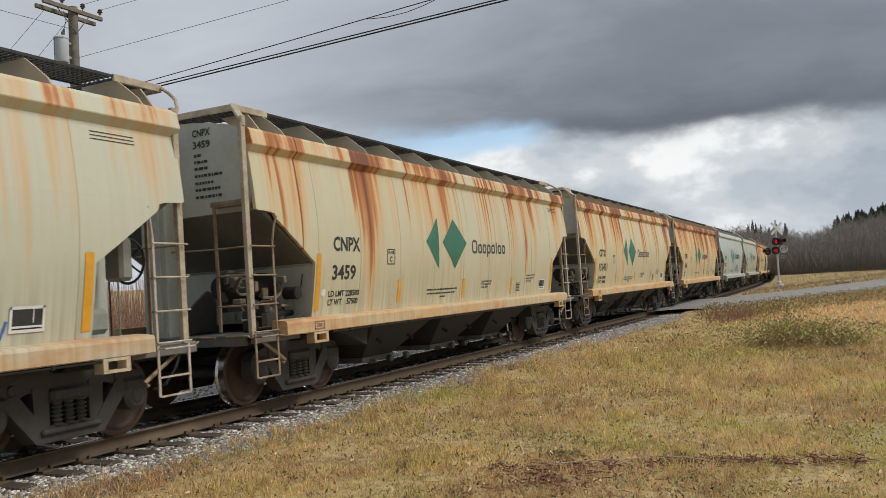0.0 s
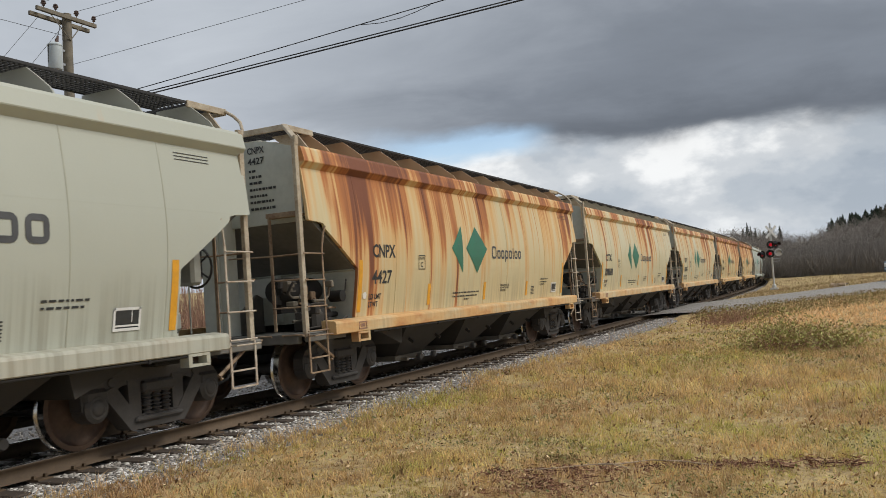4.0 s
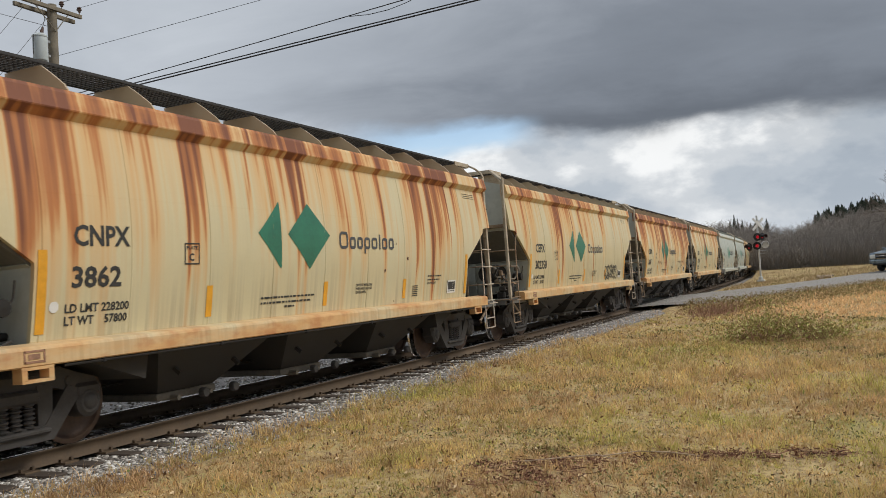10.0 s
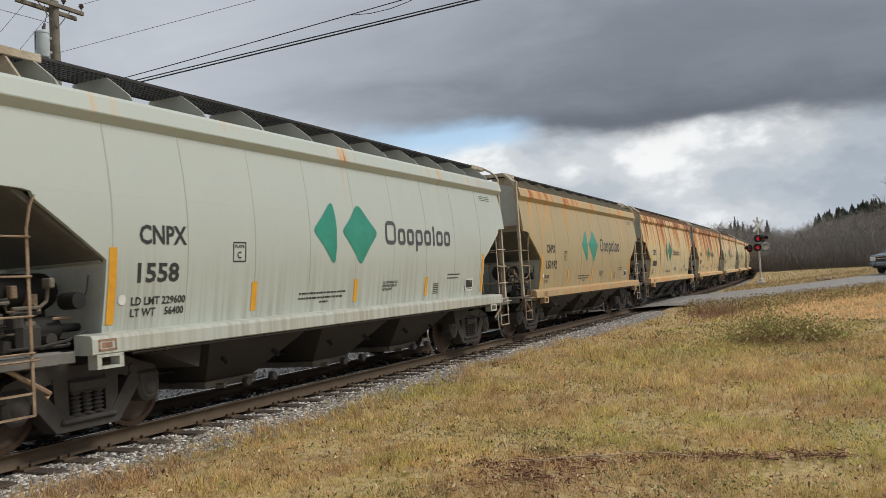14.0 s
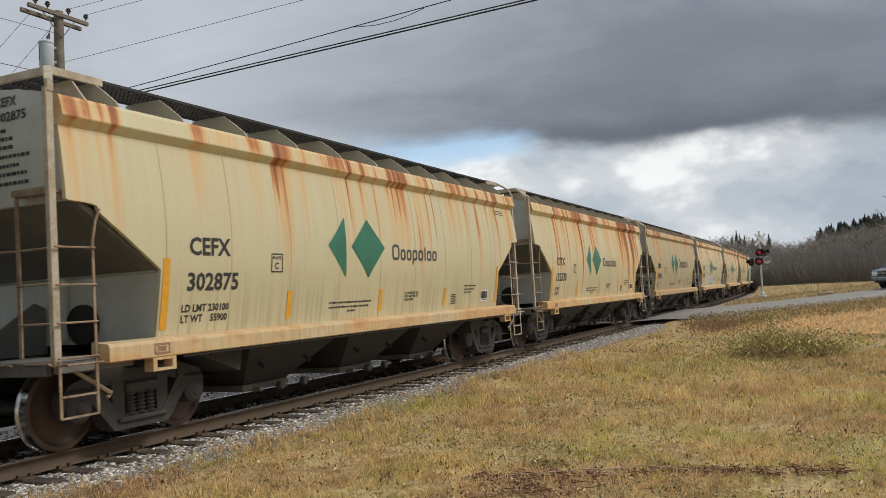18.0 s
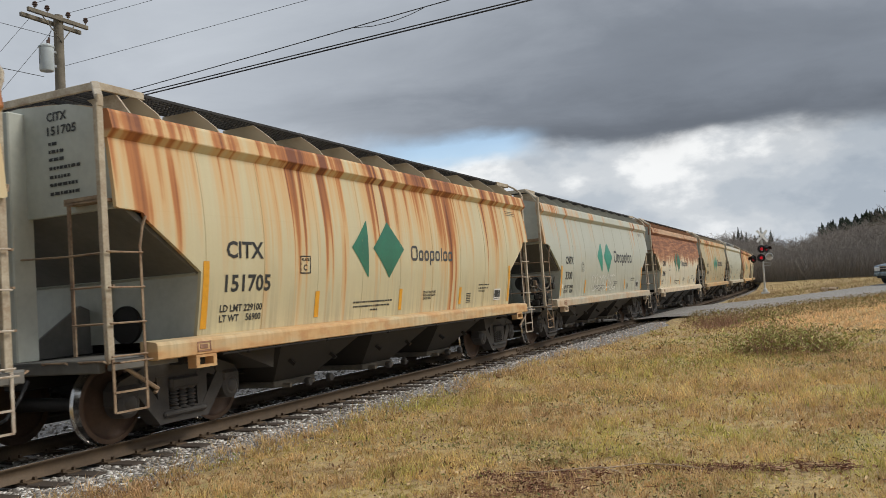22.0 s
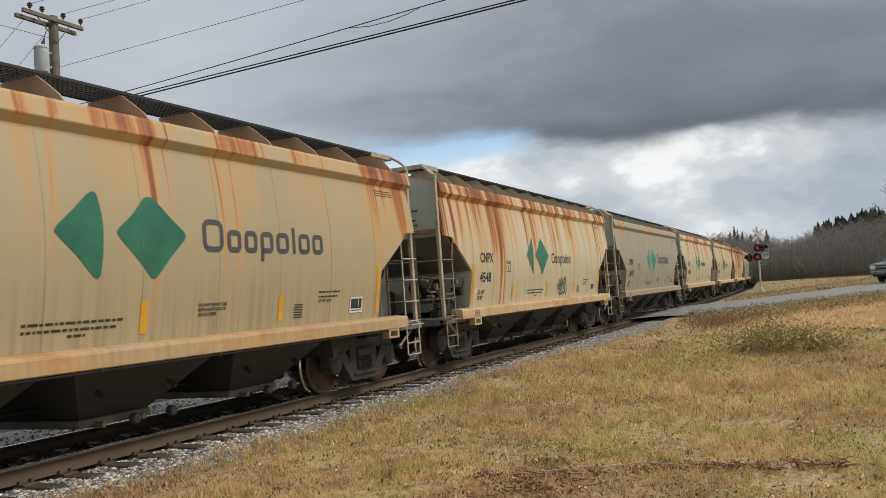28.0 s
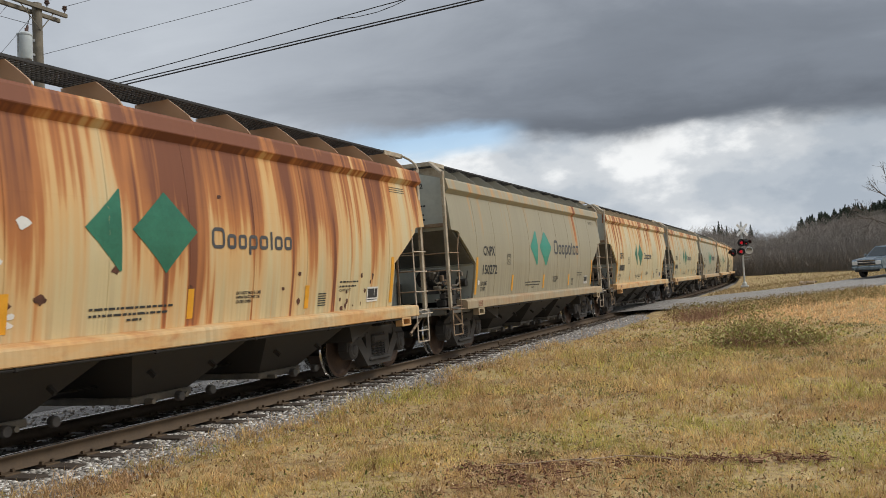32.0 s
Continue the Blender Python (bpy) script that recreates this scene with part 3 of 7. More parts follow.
    def lathe(self, profile, centre, axis="y", seg=24, mat=0, mats=None):
        """A profile of (radius, along) turned round an axis."""
        verts, faces = [], []
        n = len(profile)
        for k in range(seg):
            a = 2 * math.pi * k / seg
            for r, d in profile:
                p, q = r * math.cos(a), r * math.sin(a)
                o = {"y": (p, d, q), "x": (d, p, q), "z": (p, q, d)}[axis]
                verts.append(Vector(centre) + Vector(o))
        for i in range(n - 1):
            for k in range(seg):
                k2 = (k + 1) % seg
                faces.append((k * n + i, k * n + i + 1, k2 * n + i + 1, k2 * n + i))
        start = len(self.f)
        self.add(verts, faces, mat)
        if mats:
            for i in range(n - 1):
                for k in range(seg):
                    self.m[start + i * seg + k] = mats[i]
        return self

    def mesh(self, name, materials, smooth=False):
        me = bpy.data.meshes.new(name)
        me.from_pydata([tuple(p) for p in self.v], [], self.f)
        for m in materials if isinstance(materials, (list, tuple)) else [materials]:
            me.materials.append(m)
        if any(self.m):
            me.polygons.foreach_set("material_index", self.m)
        if smooth:
            me.polygons.foreach_set("use_smooth", [True] * len(self.f))
        bm = bmesh.new()
        bm.from_mesh(me)
        bmesh.ops.recalc_face_normals(bm, faces=bm.faces)
        bm.to_mesh(me)
        bm.free()
        me.update()
        return me


def smooth_by_angle(me, degrees=35):
    me.polygons.foreach_set("use_smooth", [True] * len(me.polygons))
    me.set_sharp_from_angle(angle=radians(degrees))
    return me


def part(name, geo, mat, parent, label="", smooth=False):
    """One mesh object under a thing or a part."""
    me = geo if isinstance(geo, bpy.types.Mesh) else geo.mesh(name, mat)
    if smooth:
        smooth_by_angle(me)
    ob = new(name, me)
    ob.parent = parent
    if label:
        tagged(ob, label)
    return ob


def thing(name, at=None):
    ob = new(name)
    ob.empty_display_size = 0.3
    if at is not None:
        ob.matrix_basis = at
    return ob


def bulk(name, verts, faces, mat):
    """A large mesh from arrays: verts (n, 3), faces (m, k) all of one size."""
    me = bpy.data.meshes.new(name)
    verts, faces = np.asarray(verts, np.float32), np.asarray(faces, np.int32)
    k = faces.shape[1]
    me.vertices.add(len(verts))
    me.vertices.foreach_set("co", verts.ravel())
    me.loops.add(faces.size)
    me.loops.foreach_set("vertex_index", faces.ravel())
    me.polygons.add(len(faces))
    me.polygons.foreach_set("loop_start", np.arange(0, faces.size, k, dtype=np.int32))
    me.materials.append(mat)
    me.update(calc_edges=True)
    return me

# ---------------------------------------------------------------- the line of the track
TRACK_Y, CURVE_FROM, EASE, RADIUS = 8.527, -9.36, 76.85, 1140.0
CANT = radians(0.94)


def lay_track(length=760.0, step=0.5):
    """Places and headings along the track: straight, an easing length, then a wide bend to the left."""
    xs, ys, hs, x, y = [], [], [], CURVE_FROM, TRACK_Y
    for k in range(int(length / step) + 1):
        s = k * step
        h = s * s / (2 * RADIUS * EASE) if s < EASE else EASE / (2 * RADIUS) + (s - EASE) / RADIUS
        xs.append(x), ys.append(y), hs.append(h)
        x, y = x + step * math.cos(h), y + step * math.sin(h)
    return np.array(xs), np.array(ys), np.array(hs), step


TRACK = lay_track()


def track_at(s):
    """Place and heading at s metres along the track, s = x where it is straight."""
    if s <= CURVE_FROM:
        return s, TRACK_Y, 0.0
    xs, ys, hs, step = TRACK
    k = (s - CURVE_FROM) / step
    grid = np.arange(len(xs))
    return float(np.interp(k, grid, xs)), float(np.interp(k, grid, ys)), float(np.interp(k, grid, hs))


def on_track(s):
    """The pose of a car's middle: x ahead along the track, z up from the rail heads, leaning with the cant."""
    x, y, h = track_at(s)
    lean = Matrix.Translation((0, -0.75, 0)) @ Matrix.Rotation(-CANT, 4, "X") @ Matrix.Translation((0, 0.75, 0))
    return Matrix.Translation((x, y, 0)) @ Matrix.Rotation(h, 4, "Z") @ lean


def step01(a, b, v):
    k = min(1.0, max(0.0, (v - a) / (b - a)))
    return k * k * (3 - 2 * k)


ROAD_FROM, ROAD_WAY, ROAD_HALF = Vector((41.9, 8.8)), Vector((0.8476, -0.5306)).normalized(), 3.45
ROAD_EDGE = 1.6  # the far edge of the asphalt
ROAD_ACROSS = Vector((-ROAD_WAY.y, ROAD_WAY.x))


def road_height(u):
    return 0.0 if u < 0 else 0.0009 * u * u if u < 25 else 0.5625 + 0.045 * (u - 25) if u < 34 else 0.9675 + 0.008 * (u - 34)


def ground_height(x, y):
    """The lie of the land; the rail heads are at 0."""
    d = y - track_at(x)[1]
    z = -0.23 + 0.035 * math.sin(x * 0.35 + y * 0.2) * math.sin(y * 0.5 - 0.1 * x)
    z -= 0.10 * math.exp(-((d + 4.2) / 1.2) ** 2) * step01(16, 34, x)
    if d > 0:
        z = -0.30 - 1.1 * step01(1.2, 4.5, d)
    q = Vector((x, y)) - ROAD_FROM
    u, v = q.dot(ROAD_WAY), q.dot(ROAD_ACROSS)
    r = road_height(max(u, 0.0)) - 0.06
    near = 1 - step01(ROAD_HALF - 0.3, ROAD_HALF + 3.5 + 0.35 * max(0, min(u, 25)), abs(v))
    z = z + (r - z) * near * step01(-40, -8, u)
    far = step01(66, 130, x)
    z = z + (1.1 - z) * far * (1 - near)
    # the hill climbs away from the track and towards -y
    side = y / max(x, 1)
    crest = 2.8 + 4.6 * step01(0.055, -0.03, side) + 2.2 * step01(-0.03, -0.2, side) + 1.5 * step01(0.06, 0.13, side)
    z += step01(105, 255, x) * crest + step01(260, 520, x) * 3 + step01(120, 200, x) * 0.6 * math.sin(y * 0.05 + 1) * math.sin(x * 0.06)
    if x < 0 or y > 40:
        z += 0.4 * math.sin(x * 0.03) * math.sin(y * 0.025)
    return z


def build_ground():
    xs = np.concatenate([np.linspace(-900, -40, 14), np.linspace(-30, 70, 134), np.linspace(74, 440, 62), np.linspace(480, 2500, 14)])
    ys = np.concatenate([np.linspace(-1500, -60, 16), np.linspace(-50, -12, 16), np.linspace(-11, 14, 66), np.linspace(16, 90, 30), np.linspace(110, 1500, 16)])
    verts, faces = [], []
    for x in xs:
        for y in ys:
            z = ground_height(x, y)
            if -2.0 < y - track_at(x)[1] < 1.5:
                z = min(z, -0.36)
            verts.append((x, y, z))
    n = len(ys)
    for i in range(len(xs) - 1):
        for j in range(n - 1):
            faces.append((i * n + j, (i + 1) * n + j, (i + 1) * n + j + 1, i * n + j + 1))
    me = bulk("ground", verts, faces, GROUND)
    me.polygons.foreach_set("use_smooth", [True] * len(faces))
    return tagged(new("ground", me), "dry autumn lawn with straw and green patches", "ground", kind="structure")


def sweep(name, outline, s_from, s_to, step, mat, cant=True):
    """A section (y, z) pushed along the track."""
    verts, faces, n = [], [], len(outline)
    ss = np.arange(s_from, s_to + step / 2, step)
    for s in ss:
        m = on_track(float(s))
        verts += [tuple(m @ Vector((0, y, z))) for y, z in outline]
    for i in range(len(ss) - 1):
        for k in range(n - 1):
            faces.append((i * n + k, (i + 1) * n + k, (i + 1) * n + k + 1, i * n + k + 1))
    return bulk(name, verts, faces, mat)


def build_track():
    bed = sweep("ballast_bed", [(-2.9, -0.42), (-1.6, -0.215), (1.6, -0.215), (4.6, -0.33), (5.2, -0.9)], -60, 700, 2.0, BALLAST)
    track = thing("railway_track")
    tagged(track, "single railway track with rusty rails on grey crushed ballast", "railway track", kind="structure")
    part("ballast_bed", bed, None, track, "grey crushed stone bed")
    # dark sheet added over the ground, in place of shade under the cars
    part("cinder_shoulder", sweep("cinder_shoulder", [(4.5, -0.318), (5.2, -0.42), (6.5, -0.50), (15.5, -0.40), (44.0, 0.05), (45.0, -0.4)], -60, 300, 2.0, SHADE_GROUND), None, track, "dark sheet added beyond the track for the shade seen under the cars")
    rail = [(-0.070, -0.165), (-0.070, -0.150), (-0.012, -0.128), (-0.010, -0.040), (-0.036, -0.028), (-0.036, -0.006), (-0.030, 0.0), (0.030, 0.0), (0.036, -0.006), (0.036, -0.028), (0.010, -0.040), (0.012, -0.128), (0.070, -0.150), (0.070, -0.165), (-0.070, -0.165)]
    for side in (-1, 1):
        me = sweep("rail", [(side * 0.7535 + y, z) for y, z in rail], -60, 700, 2.0, RAIL)
        me.materials.append(RAILTOP)
        n = len(rail) - 1
        idx = [1 if k in (5, 6, 7) else 0 for k in range(n)] * (len(me.polygons) // n)
        me.polygons.foreach_set("material_index", idx)
        part("rail", me, None, track, "rust-brown steel rail with a bright worn head")
    # joint bar on the near rail
    m = on_track(21.3)
    g = Geo()
    for k in range(2):
        g.box((0, -0.7535 + (-1, 1)[k] * 0.026, -0.085), (0.92, 0.03, 0.09), cut=0.01)
    for k in range(6):
        g.bar((-0.38 + 0.15 * k, -0.81, -0.085), (-0.38 + 0.15 * k, -0.70, -0.085), 0.018)
    part("joint_bar", g, RAIL, track, "bolted rail joint").matrix_basis = m
    return track


def build_ties(track):
    rng = random.Random(5)
    tie = Geo().box((0, 0, -0.27), (0.22, 2.6, 0.17), cut=0.012).mesh("tie", TIE)
    plate = Geo()
    for y in (-0.7535, 0.7535):
        plate.box((0, y, -0.178), (0.19, 0.36, 0.022), cut=0.004)
        for dx in (-0.07, 0.07):
            for dy in (-0.09, 0.09):
                plate.box((dx, y + dy, -0.152), (0.03, 0.035, 0.035))
    plate = plate.mesh("tie_plate", RAIL)
    s, k = -10.0, 0
    rest = Geo()
    while s < 420:
        m = on_track(s + rng.uniform(-0.03, 0.03)) @ Matrix.Rotation(rng.uniform(-0.02, 0.02), 4, "Z")
        if s < 70:
            for nm, me in (("tie", tie), ("tie_plate", plate)):
                ob = new(nm, me)
                ob.parent = track
                ob.matrix_basis = m
        else:
            c = m @ Vector((0, 0, -0.27))
            rest.box(c, (0.22, 2.6, 0.17), m.to_3x3())
        s += 0.54
        k += 1
    ob = part("distant_ties", rest, TIE, track)
    ob["kind"] = "stuff"


def build_ballast_stones():
    """Loose crushed stone on both shoulders and between the ties."""
    rng = np.random.default_rng(3)
    n = 44000
    s = 4 + 62 * rng.random(n) ** 1.9
    d = np.where(rng.random(n) < 0.82, -0.80 - 1.35 * rng.random(n) ** 1.1, -0.6 + 4.4 * rng.random(n))
    keep = np.abs(np.abs(d) - 0.7535) > 0.10
    s, d = s[keep], d[keep]
    n = len(s)
    xs, ys, hs, step = TRACK
    k = (s - CURVE_FROM) / step
    grid = np.arange(len(xs))
    h = np.interp(k, grid, hs)
    x, y = np.interp(k, grid, xs) - d * np.sin(h), np.interp(k, grid, ys) + d * np.cos(h)
    z = -0.215 - 0.158 * np.clip((-d - 1.6), 0, 1.3) - 0.055 * np.clip(d - 1.2, 0, 4) + 0.012 * rng.random(n)
    size = 0.011 + 0.022 * rng.random(n) ** 1.7
    corner = np.array([(a, b, c) for a in (-1, 1) for b in (-1, 1) for c in (-1, 1)], float)
    v = corner[None] * rng.uniform(0.45, 1.0, (n, 8, 3)) * size[:, None, None]
    a = rng.uniform(0, 6.28, n)
    ca, sa = np.cos(a)[:, None], np.sin(a)[:, None]
    v = np.stack([v[..., 0] * ca - v[..., 1] * sa, v[..., 0] * sa + v[..., 1] * ca, v[..., 2] * 0.8], -1)
    v += np.stack([x, y, z], -1)[:, None]
    quad = np.array([(0, 1, 3, 2), (4, 6, 7, 5), (0, 4, 5, 1), (2, 3, 7, 6), (0, 2, 6, 4), (1, 5, 7, 3)])
    f = (quad[None] + 8 * np.arange(n)[:, None, None]).reshape(-1, 4)
    return tagged(new("ballast_stones", bulk("ballast_stones", v.reshape(-1, 3), f, STONE)), "loose grey crushed stones beside the rails", "gravel", kind="stuff")


def build_road():
    """A worn asphalt road that climbs from the level crossing."""
    verts, faces = [], []
    across = [-ROAD_HALF - 1.3, -ROAD_HALF, -ROAD_HALF + 0.1, -0.8, ROAD_EDGE - 0.1, ROAD_EDGE, ROAD_EDGE + 0.6]
    drop = [-0.16, -0.02, 0.0, 0.03, 0.0, -0.02, -0.16]
    us = list(np.linspace(-30, 90, 61)) + [130, 200]
    for u in us:
        for v, dz in zip(across, drop):
            p = ROAD_FROM + ROAD_WAY * u + ROAD_ACROSS * v
            d = p.y - track_at(p.x)[1]
            z = road_height(u) + dz * step01(1.0, 4.0, abs(d)) + 0.006
            if abs(d) < 1.9:
                z = -0.012
            verts.append((p.x, p.y, z))
    n = len(across)
    for i in range(len(us) - 1):
        for k in range(n - 1):
            faces.append((i * n + k, (i + 1) * n + k, (i + 1) * n + k + 1, i * n + k + 1))
    me = bulk("road", verts, faces, ASPHALT)
    me.materials.append(ROADGRAVEL)
    me.polygons.foreach_set("material_index", [1 if k in (0, n - 2) else 0 for k in range(n - 1)] * (len(us) - 1))
    return tagged(new("road", me), "worn grey asphalt road with gravel shoulders over the level crossing", "road", kind="structure")


build_ground()
railway = build_track()
build_road()
build_ballast_stones()
build_ties(railway)

# ---------------------------------------------------------------- the hopper cars
PITCH = 14.55  # from coupling to coupling
SILL_BACK, SILL_SHORT, SILL_AHEAD, LIP_X = -6.22, -5.66, 5.95, 6.617
SIDE = [(1.13, 1.395), (1.30, 1.425), (1.45, 1.45), (1.6, 1.475), (1.78, 1.503), (1.93, 1.52), (2.1, 1.533), (2.25, 1.54), (2.4, 1.542), (2.52, 1.538), (2.60, 1.533), (2.61, 1.533), (2.75, 1.522), (2.9, 1.507), (3.2, 1.468), (3.49, 1.42)]


def side_y(z):
    """Half the width of the body at a height."""
    return float(np.interp(z, [p[0] for p in SIDE], [p[1] for p in SIDE]))


def side_end(z):
    """How far the side sheet reaches towards the car's ends at a height."""
    return float(np.interp(z, [1.13, 1.91, 2.47, 2.50, 2.57, 2.592, 2.605, 2.618, 3.6], [5.31, 5.31, 6.15, 6.19, 6.22, 6.32, 6.58, 6.615, 6.60]))


def side_sheet(sign):
    g = Geo()
    zs = sorted(set([p[0] for p in SIDE] + [1.91, 2.47, 2.5, 2.57, 2.592, 2.605, 2.618]))
    cols = 26
    for depth in (0.0, 0.05):
        for z in zs:
            e = side_end(z)
            g.v += [(-e + 2 * e * k / cols, sign * (side_y(z) - depth), z) for k in range(cols + 1)]
    n, rows = cols + 1, len(zs)
    for d in range(2):
        o = d * n * rows
        for i in range(rows - 1):
            for k in range(cols):
                g.f.append((o + i * n + k, o + i * n + k + 1, o + (i + 1) * n + k + 1, o + (i + 1) * n + k))
    o = n * rows
    for i in range(rows - 1):
        for k in (0, cols):
            g.f.append((i * n + k, (i + 1) * n + k, o + (i + 1) * n + k, o + i * n + k))
    g.m = [0] * len(g.f)
    return g


def on_side(x, z, out=0.006):
    return (x, -(side_y(z) + out), z)


def decal(outline_rows, out=0.006):
    """A patch on the near side from rows (z, x_from, x_to), top to bottom."""
    g = Geo()
    for z, a, b in outline_rows:
        g.v += [on_side(a, z, out), on_side(b, z, out)]
    for i in range(len(outline_rows) - 1):
        g.f.append((2 * i, 2 * i + 1, 2 * i + 3, 2 * i + 2))
    g.m = [0] * len(g.f)
    return g


def oblong(g, x0, x1, z0, z1, out=0.006):
    n = len(g.v)
    rows = 3
    for k in range(rows + 1):
        z = z1 + (z0 - z1) * k / rows
        g.v += [on_side(x0, z, out), on_side(x1, z, out)]
    for i in range(rows):
        g.f.append((n + 2 * i, n + 2 * i + 1, n + 2 * i + 3, n + 2 * i + 2))
        g.m.append(0)
    return g


def hollow(g, x0, x1, z0, z1, stroke, out=0.006):
    """A rounded hollow block on the near side."""
    def rim(inset):
        r = max(0.3 * min(x1 - x0, z1 - z0) - inset, 0.012)
        a0, a1, c0, c1 = x0 + inset, x1 - inset, z0 + inset, z1 - inset
        return [(px + r * math.cos(t), pz + r * math.sin(t)) for px, pz, q in ((a1 - r, c1 - r, 0), (a0 + r, c1 - r, 1), (a0 + r, c0 + r, 2), (a1 - r, c0 + r, 3)) for t in np.linspace(q * math.pi / 2, (q + 1) * math.pi / 2, 4)]
    outer, inner = rim(0.0), rim(stroke)
    n = len(outer)
    return g.add([on_side(x, z, out) for x, z in outer + inner], [(k, (k + 1) % n, n + (k + 1) % n, n + k) for k in range(n)])


def wordmark(scale=1.0, x=0.31, base=2.10):
    """The operator's name as a row of plain rounded blocks."""
    g = Geo()
    xh, cap, w = base + 0.175 * scale, base + 0.245 * scale, 0.041 * scale
    for n, wide in enumerate((0.235, 0.165, 0.16, 0.17, 0.175, 0.055, 0.17, 0.165)):
        if n == 5:
            oblong(g, x + 0.01 * scale, x + 0.05 * scale, base, base + 0.225 * scale)
        else:
            hollow(g, x, x + wide * scale, base, cap if n == 0 else xh, w)
        if n == 3:
            oblong(g, x, x + w, base - 0.065 * scale, base + 0.03 * scale)
        x += (wide + 0.046) * scale
    return g


TEXTS = {}


def text_mesh(words, height, mat, wide=None, end=False):
    """Painted lettering as a mesh: on the near side, or on the end wall. Its origin is at the lower left."""
    key = (words, height, mat.name, wide, end)
    if key in TEXTS:
        return TEXTS[key]
    cu = bpy.data.curves.new("lettering", "FONT")
    cu.body, cu.size, cu.resolution_u = words, height * 1.37, 2
    cu.offset = height * 0.035
    ob = new("lettering", cu)
    me = bpy.data.meshes.new_from_object(ob.evaluated_get(bpy.context.evaluated_depsgraph_get()))
    bpy.data.objects.remove(ob)
    bpy.data.curves.remove(cu)
    xs = [v.co.x for v in me.vertices]
    squeeze = wide / max(0.001, max(xs) - min(xs)) if wide else 1.0
    x0 = min(xs)
    for v in me.vertices:
        v.co.x = (v.co.x - x0) * squeeze
    me.materials.clear()
    me.materials.append(mat)
    TEXTS[key] = me
    return me


def side_text(name, words, x, z, height, parent, wide=None, mat=None):
    """Lettering laid against the near side with its lower left at (x, z)."""
    flat = text_mesh(words, height, mat or BLACK, wide)
    key = (flat.name, round(x, 3), round(z, 3))
    if key not in TEXTS:
        me = flat.copy()
        for v in me.vertices:
            v.co = Vector(on_side(x + v.co.x, z + v.co.y, 0.005))
        TEXTS[key] = me
    return part(name, TEXTS[key], None, parent)


def end_text(name, words, y, z, height, parent, wide=None):
    """Lettering on the end wall that faces the camera's way along the track."""
    flat = text_mesh(words, height, BLACK, wide, True)
    key = (flat.name, round(y, 3), round(z, 3), "end")
    if key not in TEXTS:
        me = flat.copy()
        for v in me.vertices:
            v.co = Vector((-6.548, y - v.co.x, z + v.co.y))
        TEXTS[key] = me
    return part(name, TEXTS[key], None, parent)


def wheel_geo():
    """A rail wheel with flange, dished plate and hub; the axle lies along y, the outer face towards -y."""
    prof = [(0.0, -0.075), (0.075, -0.075), (0.085, -0.060), (0.125, -0.050), (0.20, -0.018), (0.34, -0.012), (0.385, -0.035), (0.40, -0.065), (0.448, -0.065), (0.454, -0.060), (0.457, 0.030), (0.472, 0.042), (0.482, 0.055), (0.478, 0.066), (0.465, 0.070), (0.40, 0.070), (0.385, 0.045), (0.33, 0.030), (0.19, 0.030), (0.11, 0.075), (0.0, 0.075)]
    mats = [0] * (len(prof) - 1)
    for k in (9, 10, 11):
        mats[k] = 1
    return Geo().lathe(prof, (0, 0, 0), "y", 32, mats=mats)


def side_frame():
    """The cast side frame of a freight truck, about its own middle."""
    g = Geo()
    y0, y1 = -0.085, 0.085
    half = [(0.55, 0.86), (0.80, 0.77), (1.0, 0.71), (1.08, 0.61), (1.08, 0.45), (0.99, 0.37), (0.80, 0.40), (0.75, 0.55), (0.50, 0.65)]
    g.prism(half + [(-x, z) for x, z in reversed(half)], y0, y1)
    low = [(0.42, 0.14), (0.82, 0.60), (0.62, 0.66), (0.33, 0.30)]
    g.prism(low + [(-x, z) for x, z in reversed(low)], y0 - 0.02, y1 + 0.02)
    for s in (-1, 1):
        g.prism([(s * 0.25, 0.26), (s * 0.42, 0.26), (s * 0.44, 0.70), (s * 0.25, 0.70)], y0 - 0.012, y1 + 0.012)
        g.box((s * 0.889, 0, 0.58), (0.34, 0.25, 0.16), cut=0.04)
        g.lathe([(0.0, -0.135), (0.12, -0.13), (0.165, -0.10), (0.17, 0.10), (0.0, 0.10)], (s * 0.889, 0, 0.457), "y", 18)
        g.lathe([(0.0, -0.10), (0.05, -0.10), (0.06, -0.085)], (s * 0.66, 0, 0.70), "y", 10)
    g.box((0, 0, 0.245), (0.74, 0.30, 0.06), cut=0.02)
    g.box((0, -0.03, 0.60), (0.50, 0.26, 0.14), cut=0.03)
    g.box((0, -0.06, 0.885), (0.34, 0.20, 0.06), cut=0.02)
    return g


def spring_nest():
    g = Geo()
    for x in (-0.15, 0.0, 0.15):
        for y in (-0.07, 0.07):
            prof = []
            for k in range(6):
                z = 0.285 + 0.044 * k
                prof += [(0.045, z), (0.066, z + 0.010), (0.066, z + 0.024), (0.045, z + 0.034)]
            g.lathe(prof, (x, y, 0), "z", 10)
    return g


